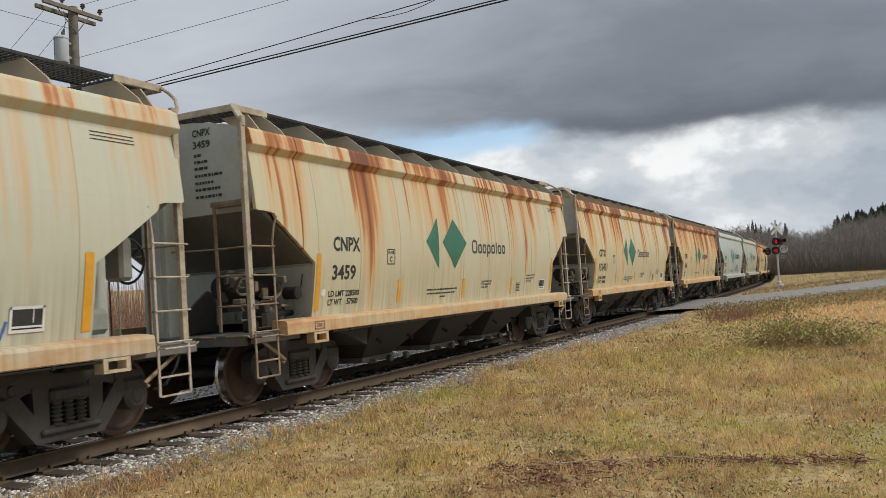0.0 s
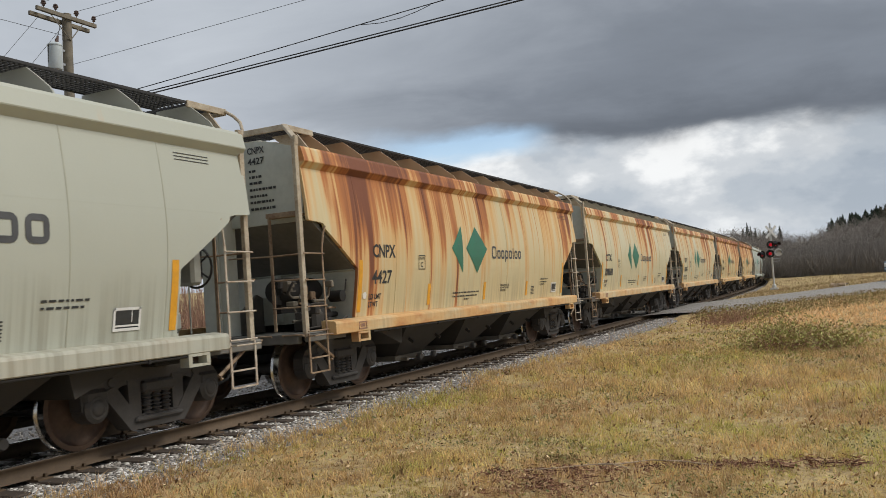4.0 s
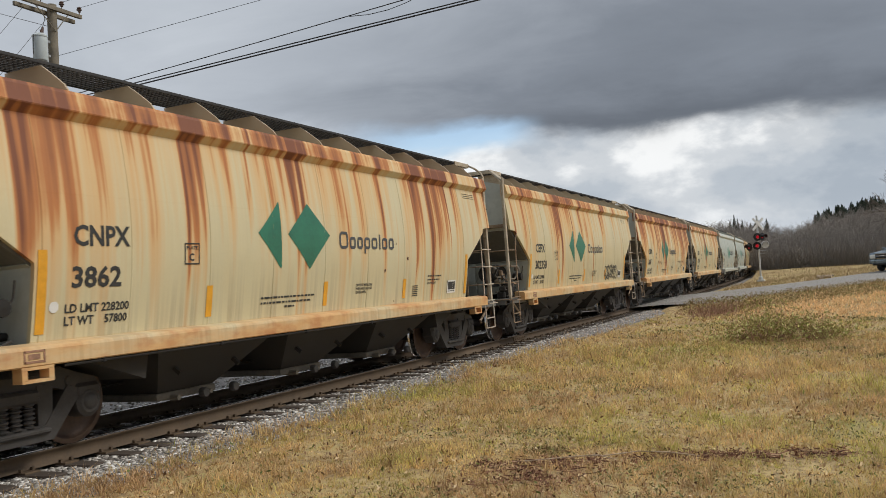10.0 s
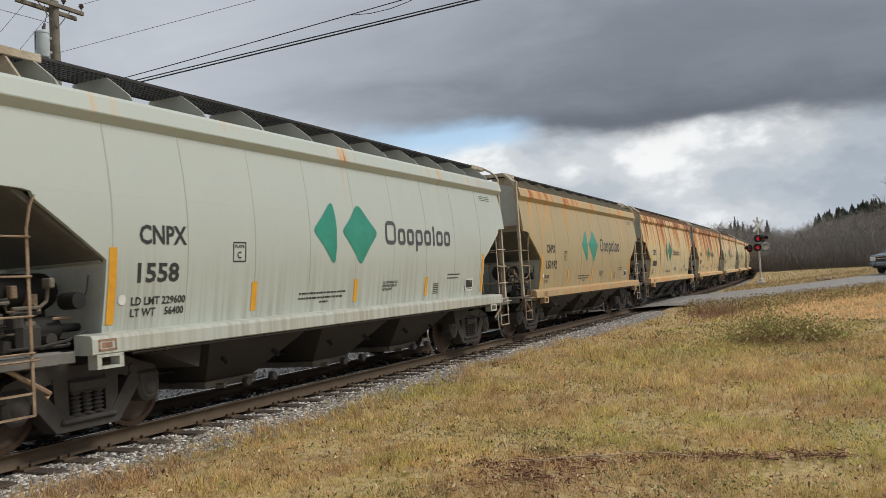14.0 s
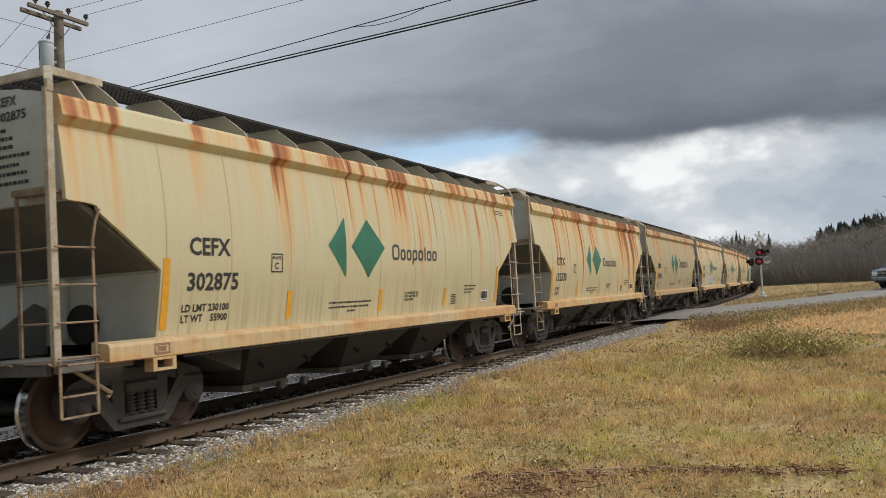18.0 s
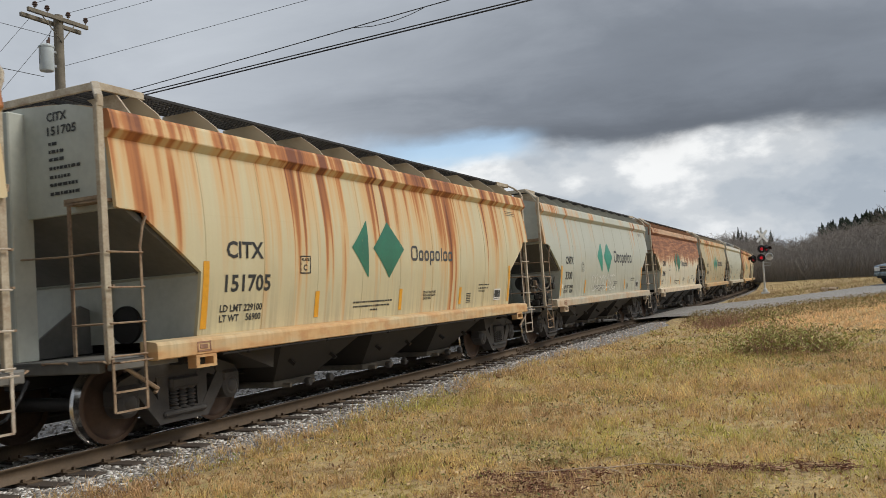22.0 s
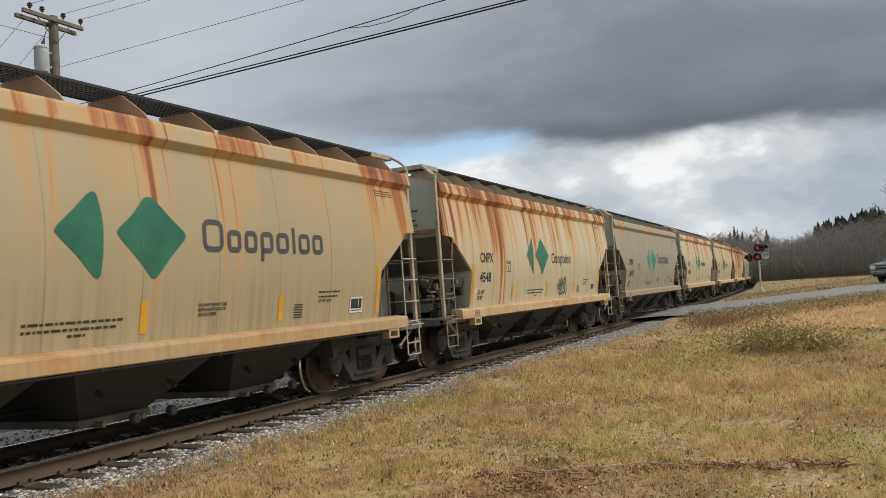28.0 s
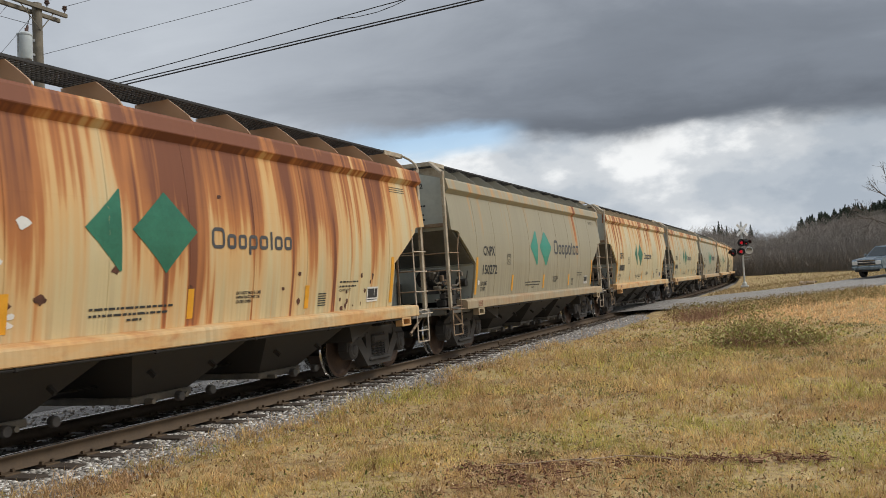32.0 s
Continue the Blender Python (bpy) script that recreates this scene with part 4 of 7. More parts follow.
def build_car():
    """The pattern for every car: x along it, the near side at -y, z = 0 at the rail heads."""
    car = thing("hopper_car")
    tan = []  # parts that wear the body paint

    def painted(ob):
        tan.append(ob.name)
        return ob

    for s in (-1, 1):
        painted(part("side_sheet", side_sheet(s), PAINT, car, smooth=True))
        # roof edge lip with a turned-down outer face
        g = Geo().prism([(s * 1.36, 3.38), (s * 1.433, 3.38), (s * 1.525, 3.468), (s * 1.530, 3.482), (s * 1.488, 3.655), (s * 1.465, 3.695), (s * 1.36, 3.715)], -LIP_X, LIP_X, "x")
        painted(part("roof_lip", g, PAINT, car))
        g = Geo().prism([(s * 1.38, 0.935), (s * 1.615, 0.928), (s * 1.63, 0.94), (s * 1.632, 1.085), (s * 1.622, 1.112), (s * 1.60, 1.125), (s * 1.40, 1.145), (s * 1.38, 1.14)], SILL_BACK, SILL_AHEAD, "x")
        painted(part("side_sill", g, PAINT, car))
        g = Geo().bar((-5.1, s * 1.60, 0.905), (5.3, s * 1.60, 0.905), 0.014)
        for k in range(6):
            g.box((-4.6 + 1.85 * k, s * 1.60, 0.905), (0.05, 0.05, 0.05), cut=0.01)
        part("train_pipe", g, UNDER, car, "thin pipe clipped under the sill")
        g = Geo()
        for x in (-4.05, -2.75, -1.45, -0.15, 1.15, 2.45, 3.75, -5.22, 5.1):
            rows = [z for z, _ in SIDE if z < 3.46] + [3.46]
            for za, zb in zip(rows, rows[1:]):
                ya, yb = side_y(za), side_y(zb)
                g.add([(x - 0.011, s * (ya + 0.001), za), (x, s * (ya + 0.0055), za), (x + 0.011, s * (ya + 0.001), za), (x - 0.011, s * (yb + 0.001), zb), (x, s * (yb + 0.0055), zb), (x + 0.011, s * (yb + 0.001), zb)], [(0, 1, 4, 3), (1, 2, 5, 4)])
        painted(part("weld_seam", g, SEAM, car))["kind"] = "stuff"
    # roof, low and cambered, with its hatch trough
    roof = [(-1.40, 3.71), (-1.0, 3.82), (-0.5, 3.90), (0.0, 3.93), (0.5, 3.90), (1.0, 3.82), (1.40, 3.71), (1.40, 3.64), (0.0, 3.85), (-1.40, 3.64)]
    painted(part("roof", Geo().prism(roof, -6.53, 6.53, "x"), PAINT, car))
    g = Geo().box((0, 0, 3.97), (12.0, 0.62, 0.12), cut=0.03)
    for k in range(9):
        x = -5.4 + 1.35 * k
        g.box((x, 0, 4.04), (0.10, 0.66, 0.03)).bar((x + 0.2, -0.33, 4.01), (x + 0.2, -0.40, 3.93), 0.015)
    part("hatch_cover", g, GREY, car, "long grey hatch cover along the roof", False)
    # ends: upper wall, sloping floor sheet, bulkhead, deck
    for e in (-1, 1):
        wall = [(-1.38, 2.62), (1.38, 2.62), (1.42, 3.0), (1.38, 3.70), (0.8, 3.86), (0.0, 3.925), (-0.8, 3.86), (-1.38, 3.70), (-1.42, 3.0)]
        part("end_wall", Geo().prism(wall, e * 6.54, e * 6.47, "x"), ENDPAINT, car, "grey-green painted end wall")
        part("slope_sheet", Geo().prism([(e * 6.53, 2.66), (e * 5.30, 1.88), (e * 5.24, 1.92), (e * 6.49, 2.72)], -1.46, 1.46), SLOPE, car, "sloping end sheet with the overhang's shade in its grey paint")
        g = Geo().prism([(-1.36, 1.10), (1.36, 1.10), (1.40, 1.30), (1.45, 1.60), (1.49, 1.91), (-1.49, 1.91), (-1.45, 1.60), (-1.40, 1.30)], e * 5.30, e * 5.25, "x")
        g.prism([(e * 5.36, 1.90), (e * 5.29, 1.87), (e * 5.29, 1.95)], -1.45, 1.45)
        g.box((e * 5.33, 0, 1.52), (0.05, 0.10, 0.75))
        part("bulkhead", g, ENDPAINT, car, "dusty grey bulkhead under the slope")
        g = Geo().box((e * 6.33, 0, 0.975), (0.92, 2.9, 0.05), cut=0.01)
        g.box((e * 6.74, 0, 0.915), (0.10, 2.7, 0.13), cut=0.015)
        for y in (-1.46, 1.46):
            g.box((e * 6.25, y, 0.93), (1.0, 0.07, 0.12), cut=0.01)
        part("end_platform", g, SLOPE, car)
        g = Geo().box((e * 6.61, 0.12, 2.42), (0.30, 0.44, 2.86), cut=0.015).box((e * 6.77, 0.12, 2.42), (0.02, 0.24, 2.7))
        part("end_post", g, ENDPAINT, car, "wide grey end post")
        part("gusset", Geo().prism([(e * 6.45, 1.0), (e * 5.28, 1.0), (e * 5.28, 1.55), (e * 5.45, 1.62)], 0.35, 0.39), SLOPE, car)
        # crosswalk over the end; it reaches farther out ahead
        cw = 6.50 if e > 0 else -5.97
        g = Geo()
        for k in range(9):
            y = -0.96 + 0.24 * k
            g.box((cw, y, 4.085), (0.66, 0.018, 0.035))
        for k in range(10):
            g.box((cw - 0.30 + 0.066 * k, 0, 4.085), (0.010, 1.96, 0.03))
        part("crosswalk", g, GRATE, car, "dark steel grating walkway")["kind"] = "stuff"
        g = Geo().box((cw + e * 0.36, 0, 4.075), (0.035, 2.08, 0.09), cut=0.006)
        for y in (-1.02, 1.02):
            g.box((cw, y, 4.075), (0.75, 0.035, 0.09), cut=0.006)
            g.prism([(y * 0.99, 4.03), (y * 0.55, 4.03), (y * 0.75, 3.86), (y * 1.20, 3.76)], cw + e * 0.06, cw + e * 0.03, "x")
        part("crosswalk_frame", g, POST, car)
    # roofwalk gratings and their brackets
    for s in (-1, 1):
        g = Geo()
        for k in range(8):
            g.box((0.24, s * (0.505 + 0.073 * k), 4.088), (11.8, 0.013, 0.020))
        for k in range(181):
            g.box((-5.63 + 0.065 * k, s * 0.75, 4.086), (0.018, 0.50, 0.014))
        g.box((0.24, s * 1.015, 4.092), (11.8, 0.012, 0.034)).box((0.24, s * 0.495, 4.085), (11.8, 0.012, 0.04))
        part("roofwalk", g, GRATE, car, "dark steel grating roofwalk")
    bracket = Geo().prism([(-1.40, 3.70), (-1.33, 3.80), (-1.16, 3.94), (-1.0, 4.06), (-0.46, 4.06), (-0.46, 3.90), (-0.9, 3.82)], -0.012, 0.012, "x")
    bmesh_b = bracket.mesh("bracket", PAINT)
    xs = [-5.70, -4.66, -3.42, -2.22, -1.0, 0.2, 1.4, 2.6, 3.78, 4.98, 6.19]
    for k, x in enumerate(xs):
        b = painted(part("bracket", bmesh_b, None, car))
        b.matrix_basis = pose(x, 0, 0)
        if k in (0, 5, 10):
            b = painted(part("bracket", bmesh_b, None, car))
            b.matrix_basis = pose(x, 0, 0, 0, 0, 180)
    # ladders: a corner post that bends in to the roofwalk, a second stile, rungs
    for e in (-1, 1):
        for s in (-1, 1):
            g = Geo()
            px, py = (6.60, 1.47) if e > 0 else (-6.735, 1.48)
            # a channel: web and two flanges
            g.box((px, s * py, 2.34), (0.085, 0.014, 2.78), cut=0.004).box((px - 0.038, s * (py - 0.025), 2.34), (0.012, 0.05, 2.78)).box((px + 0.038, s * (py - 0.025), 2.34), (0.012, 0.05, 2.78))
            if e > 0:
                g.pipe([(6.60, s * 1.47, 3.60), (6.66, s * 1.46, 3.74), (6.73, s * 1.38, 3.86), (6.80, s * 1.22, 3.98), (6.86, s * 1.04, 4.08)], 0.022, 8)
            else:
                top, bend = Vector((-6.36, s * 1.04, 4.085)), Vector((-6.70, s * 1.44, 3.80))
                way = (top - bend).normalized()
                turn = Matrix((way.cross(Vector((0, 0, 1))).normalized(), way, way.cross(Vector((0, 0, 1))).normalized().cross(way))).transposed()
                g.box((top + bend) / 2, (0.085, (top - bend).length + 0.06, 0.05), turn, 0.008)
                g.box((-6.725, s * 1.47, 3.76), (0.085, 0.05, 0.14), cut=0.01)
            part("corner_post", g, POST, car, "cream corner post and bent grab rail")
            g = Geo()
            sx = 6.12 if e > 0 else -6.27
            g.box((sx, s * 1.50, 1.58), (0.036, 0.016, 1.28), cut=0.004)
            g.pipe([(sx, s * 1.50, 2.2), (sx - e * 0.04, s * 1.51, 2.42), (sx - e * 0.08, s * 1.53, 2.54)], 0.016, 6)
            for z in (1.02, 1.37, 1.75, 2.13):
                g.bar((px + e * 0.03, s * 1.52, z), (sx - e * 0.02, s * 1.52, z), 0.011)
            # stirrup under the platform
            g.box((px, s * 1.50, 0.71), (0.034, 0.014, 0.56)).box((sx, s * 1.50, 0.71), (0.034, 0.014, 0.56))
            for z in (0.43, 0.64):
                g.box(((px + sx) / 2, s * 1.50, z), (abs(px - sx), 0.03, 0.020))
            # bent hand hold at the platform
            g.pipe([(px, s * 1.49, 0.955), (px, s * 1.60, 0.955), (sx, s * 1.60, 0.955), (sx, s * 1.49, 0.955)], 0.011, 6)
            part("side_ladder", g, RUNG if e < 0 else LADDER, car, "worn steel side ladder with a stirrup")
        g = Geo()
        g.box((e * 6.66, -0.88, 1.86), (0.022, 0.05, 1.66), cut=0.004)
        g.box((e * 6.62, -1.15, 2.70), (0.16, 0.60, 0.03)).box((e * 6.69, -1.15, 2.73), (0.02, 0.60, 0.05))
        for z in (1.37, 1.77, 2.13):
            g.bar((e * 6.67, -0.86, z), (e * 6.67, -1.50, z), 0.013)
        for y in (-1.45, -0.9):
            g.pipe([(e * 6.70, y, 0.92), (e * 6.82, y, 0.98), (e * 6.82, y + 0.35, 0.98), (e * 6.70, y + 0.35, 0.92)], 0.012, 6)
        g.pipe([(e * 6.66, -0.86, 2.13), (e * 6.66, 0.1, 2.16), (e * 6.60, 0.6, 2.14)], 0.012, 6)
        part("end_ladder", g, RUNG, car, "worn steel end ladder and grab irons")
        g = Geo().pipe([(e * 6.55, -1.42, 0.92), (e * 6.0, -1.40, 0.60), (e * 6.05, -1.40, 0.56)], 0.025, 6)
        part("ladder_brace", g, RUNG, car)
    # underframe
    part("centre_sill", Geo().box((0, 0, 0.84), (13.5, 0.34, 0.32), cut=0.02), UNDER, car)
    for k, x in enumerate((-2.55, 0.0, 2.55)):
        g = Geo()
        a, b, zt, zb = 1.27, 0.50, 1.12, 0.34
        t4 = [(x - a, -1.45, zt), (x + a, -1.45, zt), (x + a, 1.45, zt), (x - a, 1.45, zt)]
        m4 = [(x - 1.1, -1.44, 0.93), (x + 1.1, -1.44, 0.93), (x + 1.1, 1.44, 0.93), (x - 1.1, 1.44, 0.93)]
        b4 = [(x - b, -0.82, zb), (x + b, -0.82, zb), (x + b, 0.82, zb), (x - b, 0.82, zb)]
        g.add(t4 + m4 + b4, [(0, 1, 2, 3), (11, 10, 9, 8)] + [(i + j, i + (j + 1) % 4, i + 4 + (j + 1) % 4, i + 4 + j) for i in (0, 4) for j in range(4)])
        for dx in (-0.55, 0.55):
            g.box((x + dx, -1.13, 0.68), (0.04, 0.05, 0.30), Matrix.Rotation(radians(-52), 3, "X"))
        hop = part("hopper", g, HOPPER, car, "steel discharge hopper, its colour darkened for the underbody shade")
        g = Geo().box((x, 0, 0.30), (1.08, 1.70, 0.09), cut=0.012)
        g.bar((x - 0.3, -0.98, 0.27), (x - 0.3, 0.98, 0.27), 0.035, seg=8).bar((x + 0.3, -0.98, 0.27), (x + 0.3, 0.98, 0.27), 0.035, seg=8)
        part("discharge_gate", g, GATE, hop, "sliding discharge gate")
        for dx in (-0.3, 0.3):
            g = Geo().lathe([(0.0, -1.03), (0.055, -1.03), (0.065, -1.01), (0.065, -0.95), (0.0, -0.95)], (x + dx + 0.45, 0, 0.27), "y", 12)
            part("capstan", g, CAST, hop)
    for e in (-1, 1):
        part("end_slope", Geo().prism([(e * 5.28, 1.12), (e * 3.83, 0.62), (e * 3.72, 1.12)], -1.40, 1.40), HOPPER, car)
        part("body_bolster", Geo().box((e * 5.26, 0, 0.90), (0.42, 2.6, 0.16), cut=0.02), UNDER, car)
        for s in (-1, 1):
            g = Geo()
            c = (e * 5.42, s * 1.56, 0.855)
            g.box((c[0], c[1], c[2] + 0.06), (0.36, 0.13, 0.03)).box((c[0], c[1], c[2] - 0.06), (0.36, 0.13, 0.03)).box((c[0] - 0.15, c[1], c[2]), (0.06, 0.13, 0.10)).box((c[0] + 0.15, c[1], c[2]), (0.06, 0.13, 0.10))
            painted(part("jacking_pad", g, PAINT, car))
        # coupler with knuckle
        g = Geo().box((e * 6.93, 0, 0.86), (0.40, 0.20, 0.20), cut=0.03).box((e * 7.12, 0.10, 0.86), (0.24, 0.16, 0.28), cut=0.05).box((e * 7.14, -0.12, 0.86), (0.18, 0.12, 0.26), cut=0.05)
        part("coupler", g, CAST, car, "knuckle coupler")
        hose = [(e * 6.8, -0.3, 0.80), (e * 6.95, -0.34, 0.62), (e * 7.1, -0.30, 0.42), (e * 7.2, -0.2, 0.36)]
        part("air_hose", Geo().pipe(hose, 0.022, 6), RUBBER, car, "black rubber air hose")
    # trucks
    frame_me = smooth_by_angle(side_frame().mesh("side_frame", CAST), 30)
    nest_me = smooth_by_angle(spring_nest().mesh("spring_nest", CAST), 50)
    wheel_me = smooth_by_angle(wheel_geo().mesh("wheel", [WHEELFACE, TREAD]), 40)
    axle_me = smooth_by_angle(Geo().lathe([(0.0, -1.10), (0.07, -1.10), (0.078, -0.86), (0.09, -0.6), (0.08, 0), (0.09, 0.6), (0.078, 0.86), (0.07, 1.10), (0.0, 1.10)], (0, 0, 0), "y", 14).mesh("axle", CAST))
    cap_me = smooth_by_angle(Geo().lathe([(0.0, -1.155), (0.05, -1.155), (0.085, -1.14), (0.105, -1.115), (0.108, -0.98), (0.0, -0.98)], (0, 0, 0), "y", 14).mesh("bearing_cap", CAST))
    for e in (-1, 1):
        for s in (-1, 1):
            f = part("side_frame", frame_me, None, car, "grimy cast side frame")
            f.matrix_basis = pose(e * 5.26, s * 1.0, 0, 0, 0, 0 if s < 0 else 180)
            n = part("spring_nest", nest_me, None, f, "row of coil springs")
        part("truck_bolster", Geo().box((e * 5.26, 0, 0.60), (0.36, 2.1, 0.22), cut=0.03), CAST, car)
        g = Geo()
        for dx in (-0.42, 0.42):
            g.box((e * 5.26 + dx, 0, 0.42), (0.09, 1.5, 0.10), cut=0.02)
            for y in (-0.75, 0.75):
                g.box((e * 5.26 + dx * 1.08, y, 0.46), (0.06, 0.09, 0.30), cut=0.015)
        part("brake_beam", g, CAST, car)
        for dx in (-0.889, 0.889):
            w = part("wheelset", axle_me, None, car)
            w.matrix_basis = pose(e * 5.26 + dx, 0, 0.457)
            for s in (-1, 1):
                o = part("wheel", wheel_me, None, w, "rusty steel wheel with a bright tread")
                o.matrix_basis = pose(0, s * 0.77, 0, 0, 0, 0 if s < 0 else 180)
            o = part("bearing_cap", cap_me, None, w)
    # brake gear: wheel on the far end of the lettered side, tank and cylinder over the other truck
    g = Geo()
    g.lathe([(0.0, 0.0), (0.05, 0.0), (0.05, 0.05), (0.0, 0.05)], (6.62, -0.55, 2.0), "x", 12)
    ring = [(6.66, -0.55 + 0.27 * math.cos(a), 2.0 + 0.27 * math.sin(a)) for a in np.linspace(0, 2 * math.pi, 21)]
    g.pipe(ring, 0.017, 6)
    for k in range(5):
        a = 2 * math.pi * k / 5
        g.bar((6.64, -0.55, 2.0), (6.66, -0.55 + 0.27 * math.cos(a), 2.0 + 0.27 * math.sin(a)), 0.013)
    part("brake_wheel", g, GRATE, car, "black hand brake wheel")
    g = Geo().box((6.52, -0.55, 2.02), (0.20, 0.30, 0.52), cut=0.04).bar((6.5, -0.55, 1.76), (6.5, -0.55, 1.0), 0.012).box((6.1, -0.35, 1.30), (0.5, 0.45, 0.30), cut=0.06)
    part("hand_brake_gear", g, GREY, car, "grey hand brake housing")
    g = Geo().lathe([(0.0, -0.55), (0.16, -0.53), (0.20, -0.45), (0.20, 0.45), (0.16, 0.53), (0.0, 0.55)], (-5.95, -0.75, 1.62), "x", 16)
    g.box((-5.95, -0.75, 1.36), (0.9, 0.10, 0.14))
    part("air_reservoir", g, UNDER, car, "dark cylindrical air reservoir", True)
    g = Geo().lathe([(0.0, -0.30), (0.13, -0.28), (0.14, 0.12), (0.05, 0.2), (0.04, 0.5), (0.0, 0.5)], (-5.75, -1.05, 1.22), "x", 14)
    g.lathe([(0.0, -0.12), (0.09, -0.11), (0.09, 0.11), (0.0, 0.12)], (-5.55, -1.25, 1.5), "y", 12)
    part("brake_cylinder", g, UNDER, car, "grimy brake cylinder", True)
    g = Geo().box((-6.05, -1.12, 1.15), (0.30, 0.26, 0.30), cut=0.05).box((-6.25, -1.05, 1.08), (0.16, 0.2, 0.16), cut=0.03).lathe([(0.0, -0.1), (0.07, -0.1), (0.07, 0.1), (0.0, 0.1)], (-5.86, -1.2, 1.12), "y", 10)
    g.pipe([(-6.3, -1.2, 1.05), (-6.0, -1.32, 1.06), (-5.7, -1.35, 1.10), (-5.5, -1.38, 1.18)], 0.016, 6)
    part("brake_valve", g, HOPPER, car, "dark brake valve with pipes")
    rig = random.Random(52)
    for mat, n, label in ((CAST, 9, "grimy brake pipes and levers"), (GATE, 7, "dusty brake pipes and fittings"), (RUNG, 5, "rust-stained brake levers")):
        g = Geo()
        for _ in range(n):
            a = Vector((rig.uniform(-6.45, -5.5), rig.uniform(-1.35, -0.55), rig.uniform(1.02, 1.75)))
            b = a + Vector((rig.uniform(0.1, 0.6) * rig.choice((-1, 1)), rig.uniform(-0.2, 0.2), rig.uniform(-0.25, 0.25)))
            b.x, b.y, b.z = min(max(b.x, -6.5), -5.4), min(max(b.y, -1.38), -0.4), max(b.z, 1.02)
            bend = Vector((b.x, a.y, a.z))
            g.pipe([a, a.lerp(bend, 0.8), bend.lerp(b, 0.25), b], rig.uniform(0.010, 0.024), 6)
            if rig.random() < 0.6:
                g.box(b, [rig.uniform(0.05, 0.16) for _ in range(3)], cut=0.012)
        part("brake_rigging", g, mat, car, label)["kind"] = "stuff"
    part("brake_rod", Geo().pipe([(-4.4, -0.45, 0.52), (-1.3, -0.42, 0.50), (1.3, -0.42, 0.50), (4.4, -0.45, 0.52)], 0.02, 6).pipe([(-6.5, 0.42, 0.78), (6.5, 0.42, 0.78)], 0.025, 6), UNDER, car)
    # stripes and stencils that every car has
    for x, z0, z1, _ in ((-5.22, 1.22, 2.04, 0.0), (-2.75, 1.24, 1.62, 0.0), (-0.11, 1.24, 1.60, 0.0), (2.48, 1.24, 1.58, 0.0), (5.22, 1.22, 2.02, 0.0)):
        g = decal([(z1 + (z0 - z1) * k / 6, x - 0.055, x + 0.055) for k in range(7)])
        part("reflector", g, ORANGE, car, "orange reflector stripe")
    g = Geo()
    for a in ((-3.22, -3.205, 1.88, 2.135), (-2.975, -2.96, 1.88, 2.135), (-3.22, -2.96, 2.12, 2.135), (-3.22, -2.96, 1.88, 1.895)):
        oblong(g, *a)
    part("stencil", g, BLACK, car)["kind"] = "stuff"
    rng = random.Random(8)
    g = Geo()
    for z, x1 in ((1.405, -0.42), (1.335, -0.50), (1.27, -0.92)):
        x = -1.70 if z > 1.3 else -1.15
        while x < x1:
            w = rng.uniform(0.03, 0.12)
            oblong(g, x, min(x + w, x1), z, z + 0.026)
            x += w + 0.022
    for z in (1.60, 1.53):
        x = 3.42
        while x < 3.95:
            w = rng.uniform(0.03, 0.09)
            oblong(g, x, x + w, z, z + 0.024)
            x += w + 0.025
    for k in range(6):
        oblong(g, 2.80, 3.02, 1.26 + 0.035 * k, 1.276 + 0.035 * k)
    for z in (3.29, 3.25, 3.21):
        oblong(g, 5.35, 5.95, z, z + 0.009)
    part("stencil", g, BLACK, car)["kind"] = "stuff"
    g = Geo()
    for a in ((4.33, 4.72, 1.26, 1.29), (4.33, 4.72, 1.48, 1.51), (4.33, 4.36, 1.26, 1.51), (4.69, 4.72, 1.26, 1.51), (4.585, 4.595, 1.35, 1.48), (4.36, 4.69, 1.305, 1.325)):
        oblong(g, *a, out=0.010)
    part("consolidated_plate", g, WHITE, car, "black and white inspection plate")
    part("plate_ground", oblong(Geo(), 4.335, 4.715, 1.265, 1.505, out=0.005), BLACK, car)
    g = Geo()
    for a in ((-5.58, -5.56, 0.965, 1.085), (-5.36, -5.34, 0.965, 1.085), (-5.58, -5.34, 0.965, 0.985), (-5.58, -5.34, 1.065, 1.085), (-5.53, -5.40, 1.0, 1.05)):
        g.box(((a[0] + a[1]) / 2, -1.633, (a[2] + a[3]) / 2), (a[1] - a[0], 0.006, a[3] - a[2]))
    part("card_holder", g, STICK, car, "small rusty card holder")
    g = Geo()
    y = 0.28
    for z, w in ((3.43, 0.13), (3.34, 0.22), (3.25, 0.22), (3.15, 0.44), (3.05, 0.30), (2.96, 0.44), (2.86, 0.40)):
        x = 0.0
        while x < w:
            b = rng.uniform(0.02, 0.07)
            g.box((-6.545, -0.48 - x - b / 2, z + 0.01), (0.006, b, 0.036))
            x += b + 0.02
    part("end_stencil", g, BLACK, car)["kind"] = "stuff"
    return car, tan


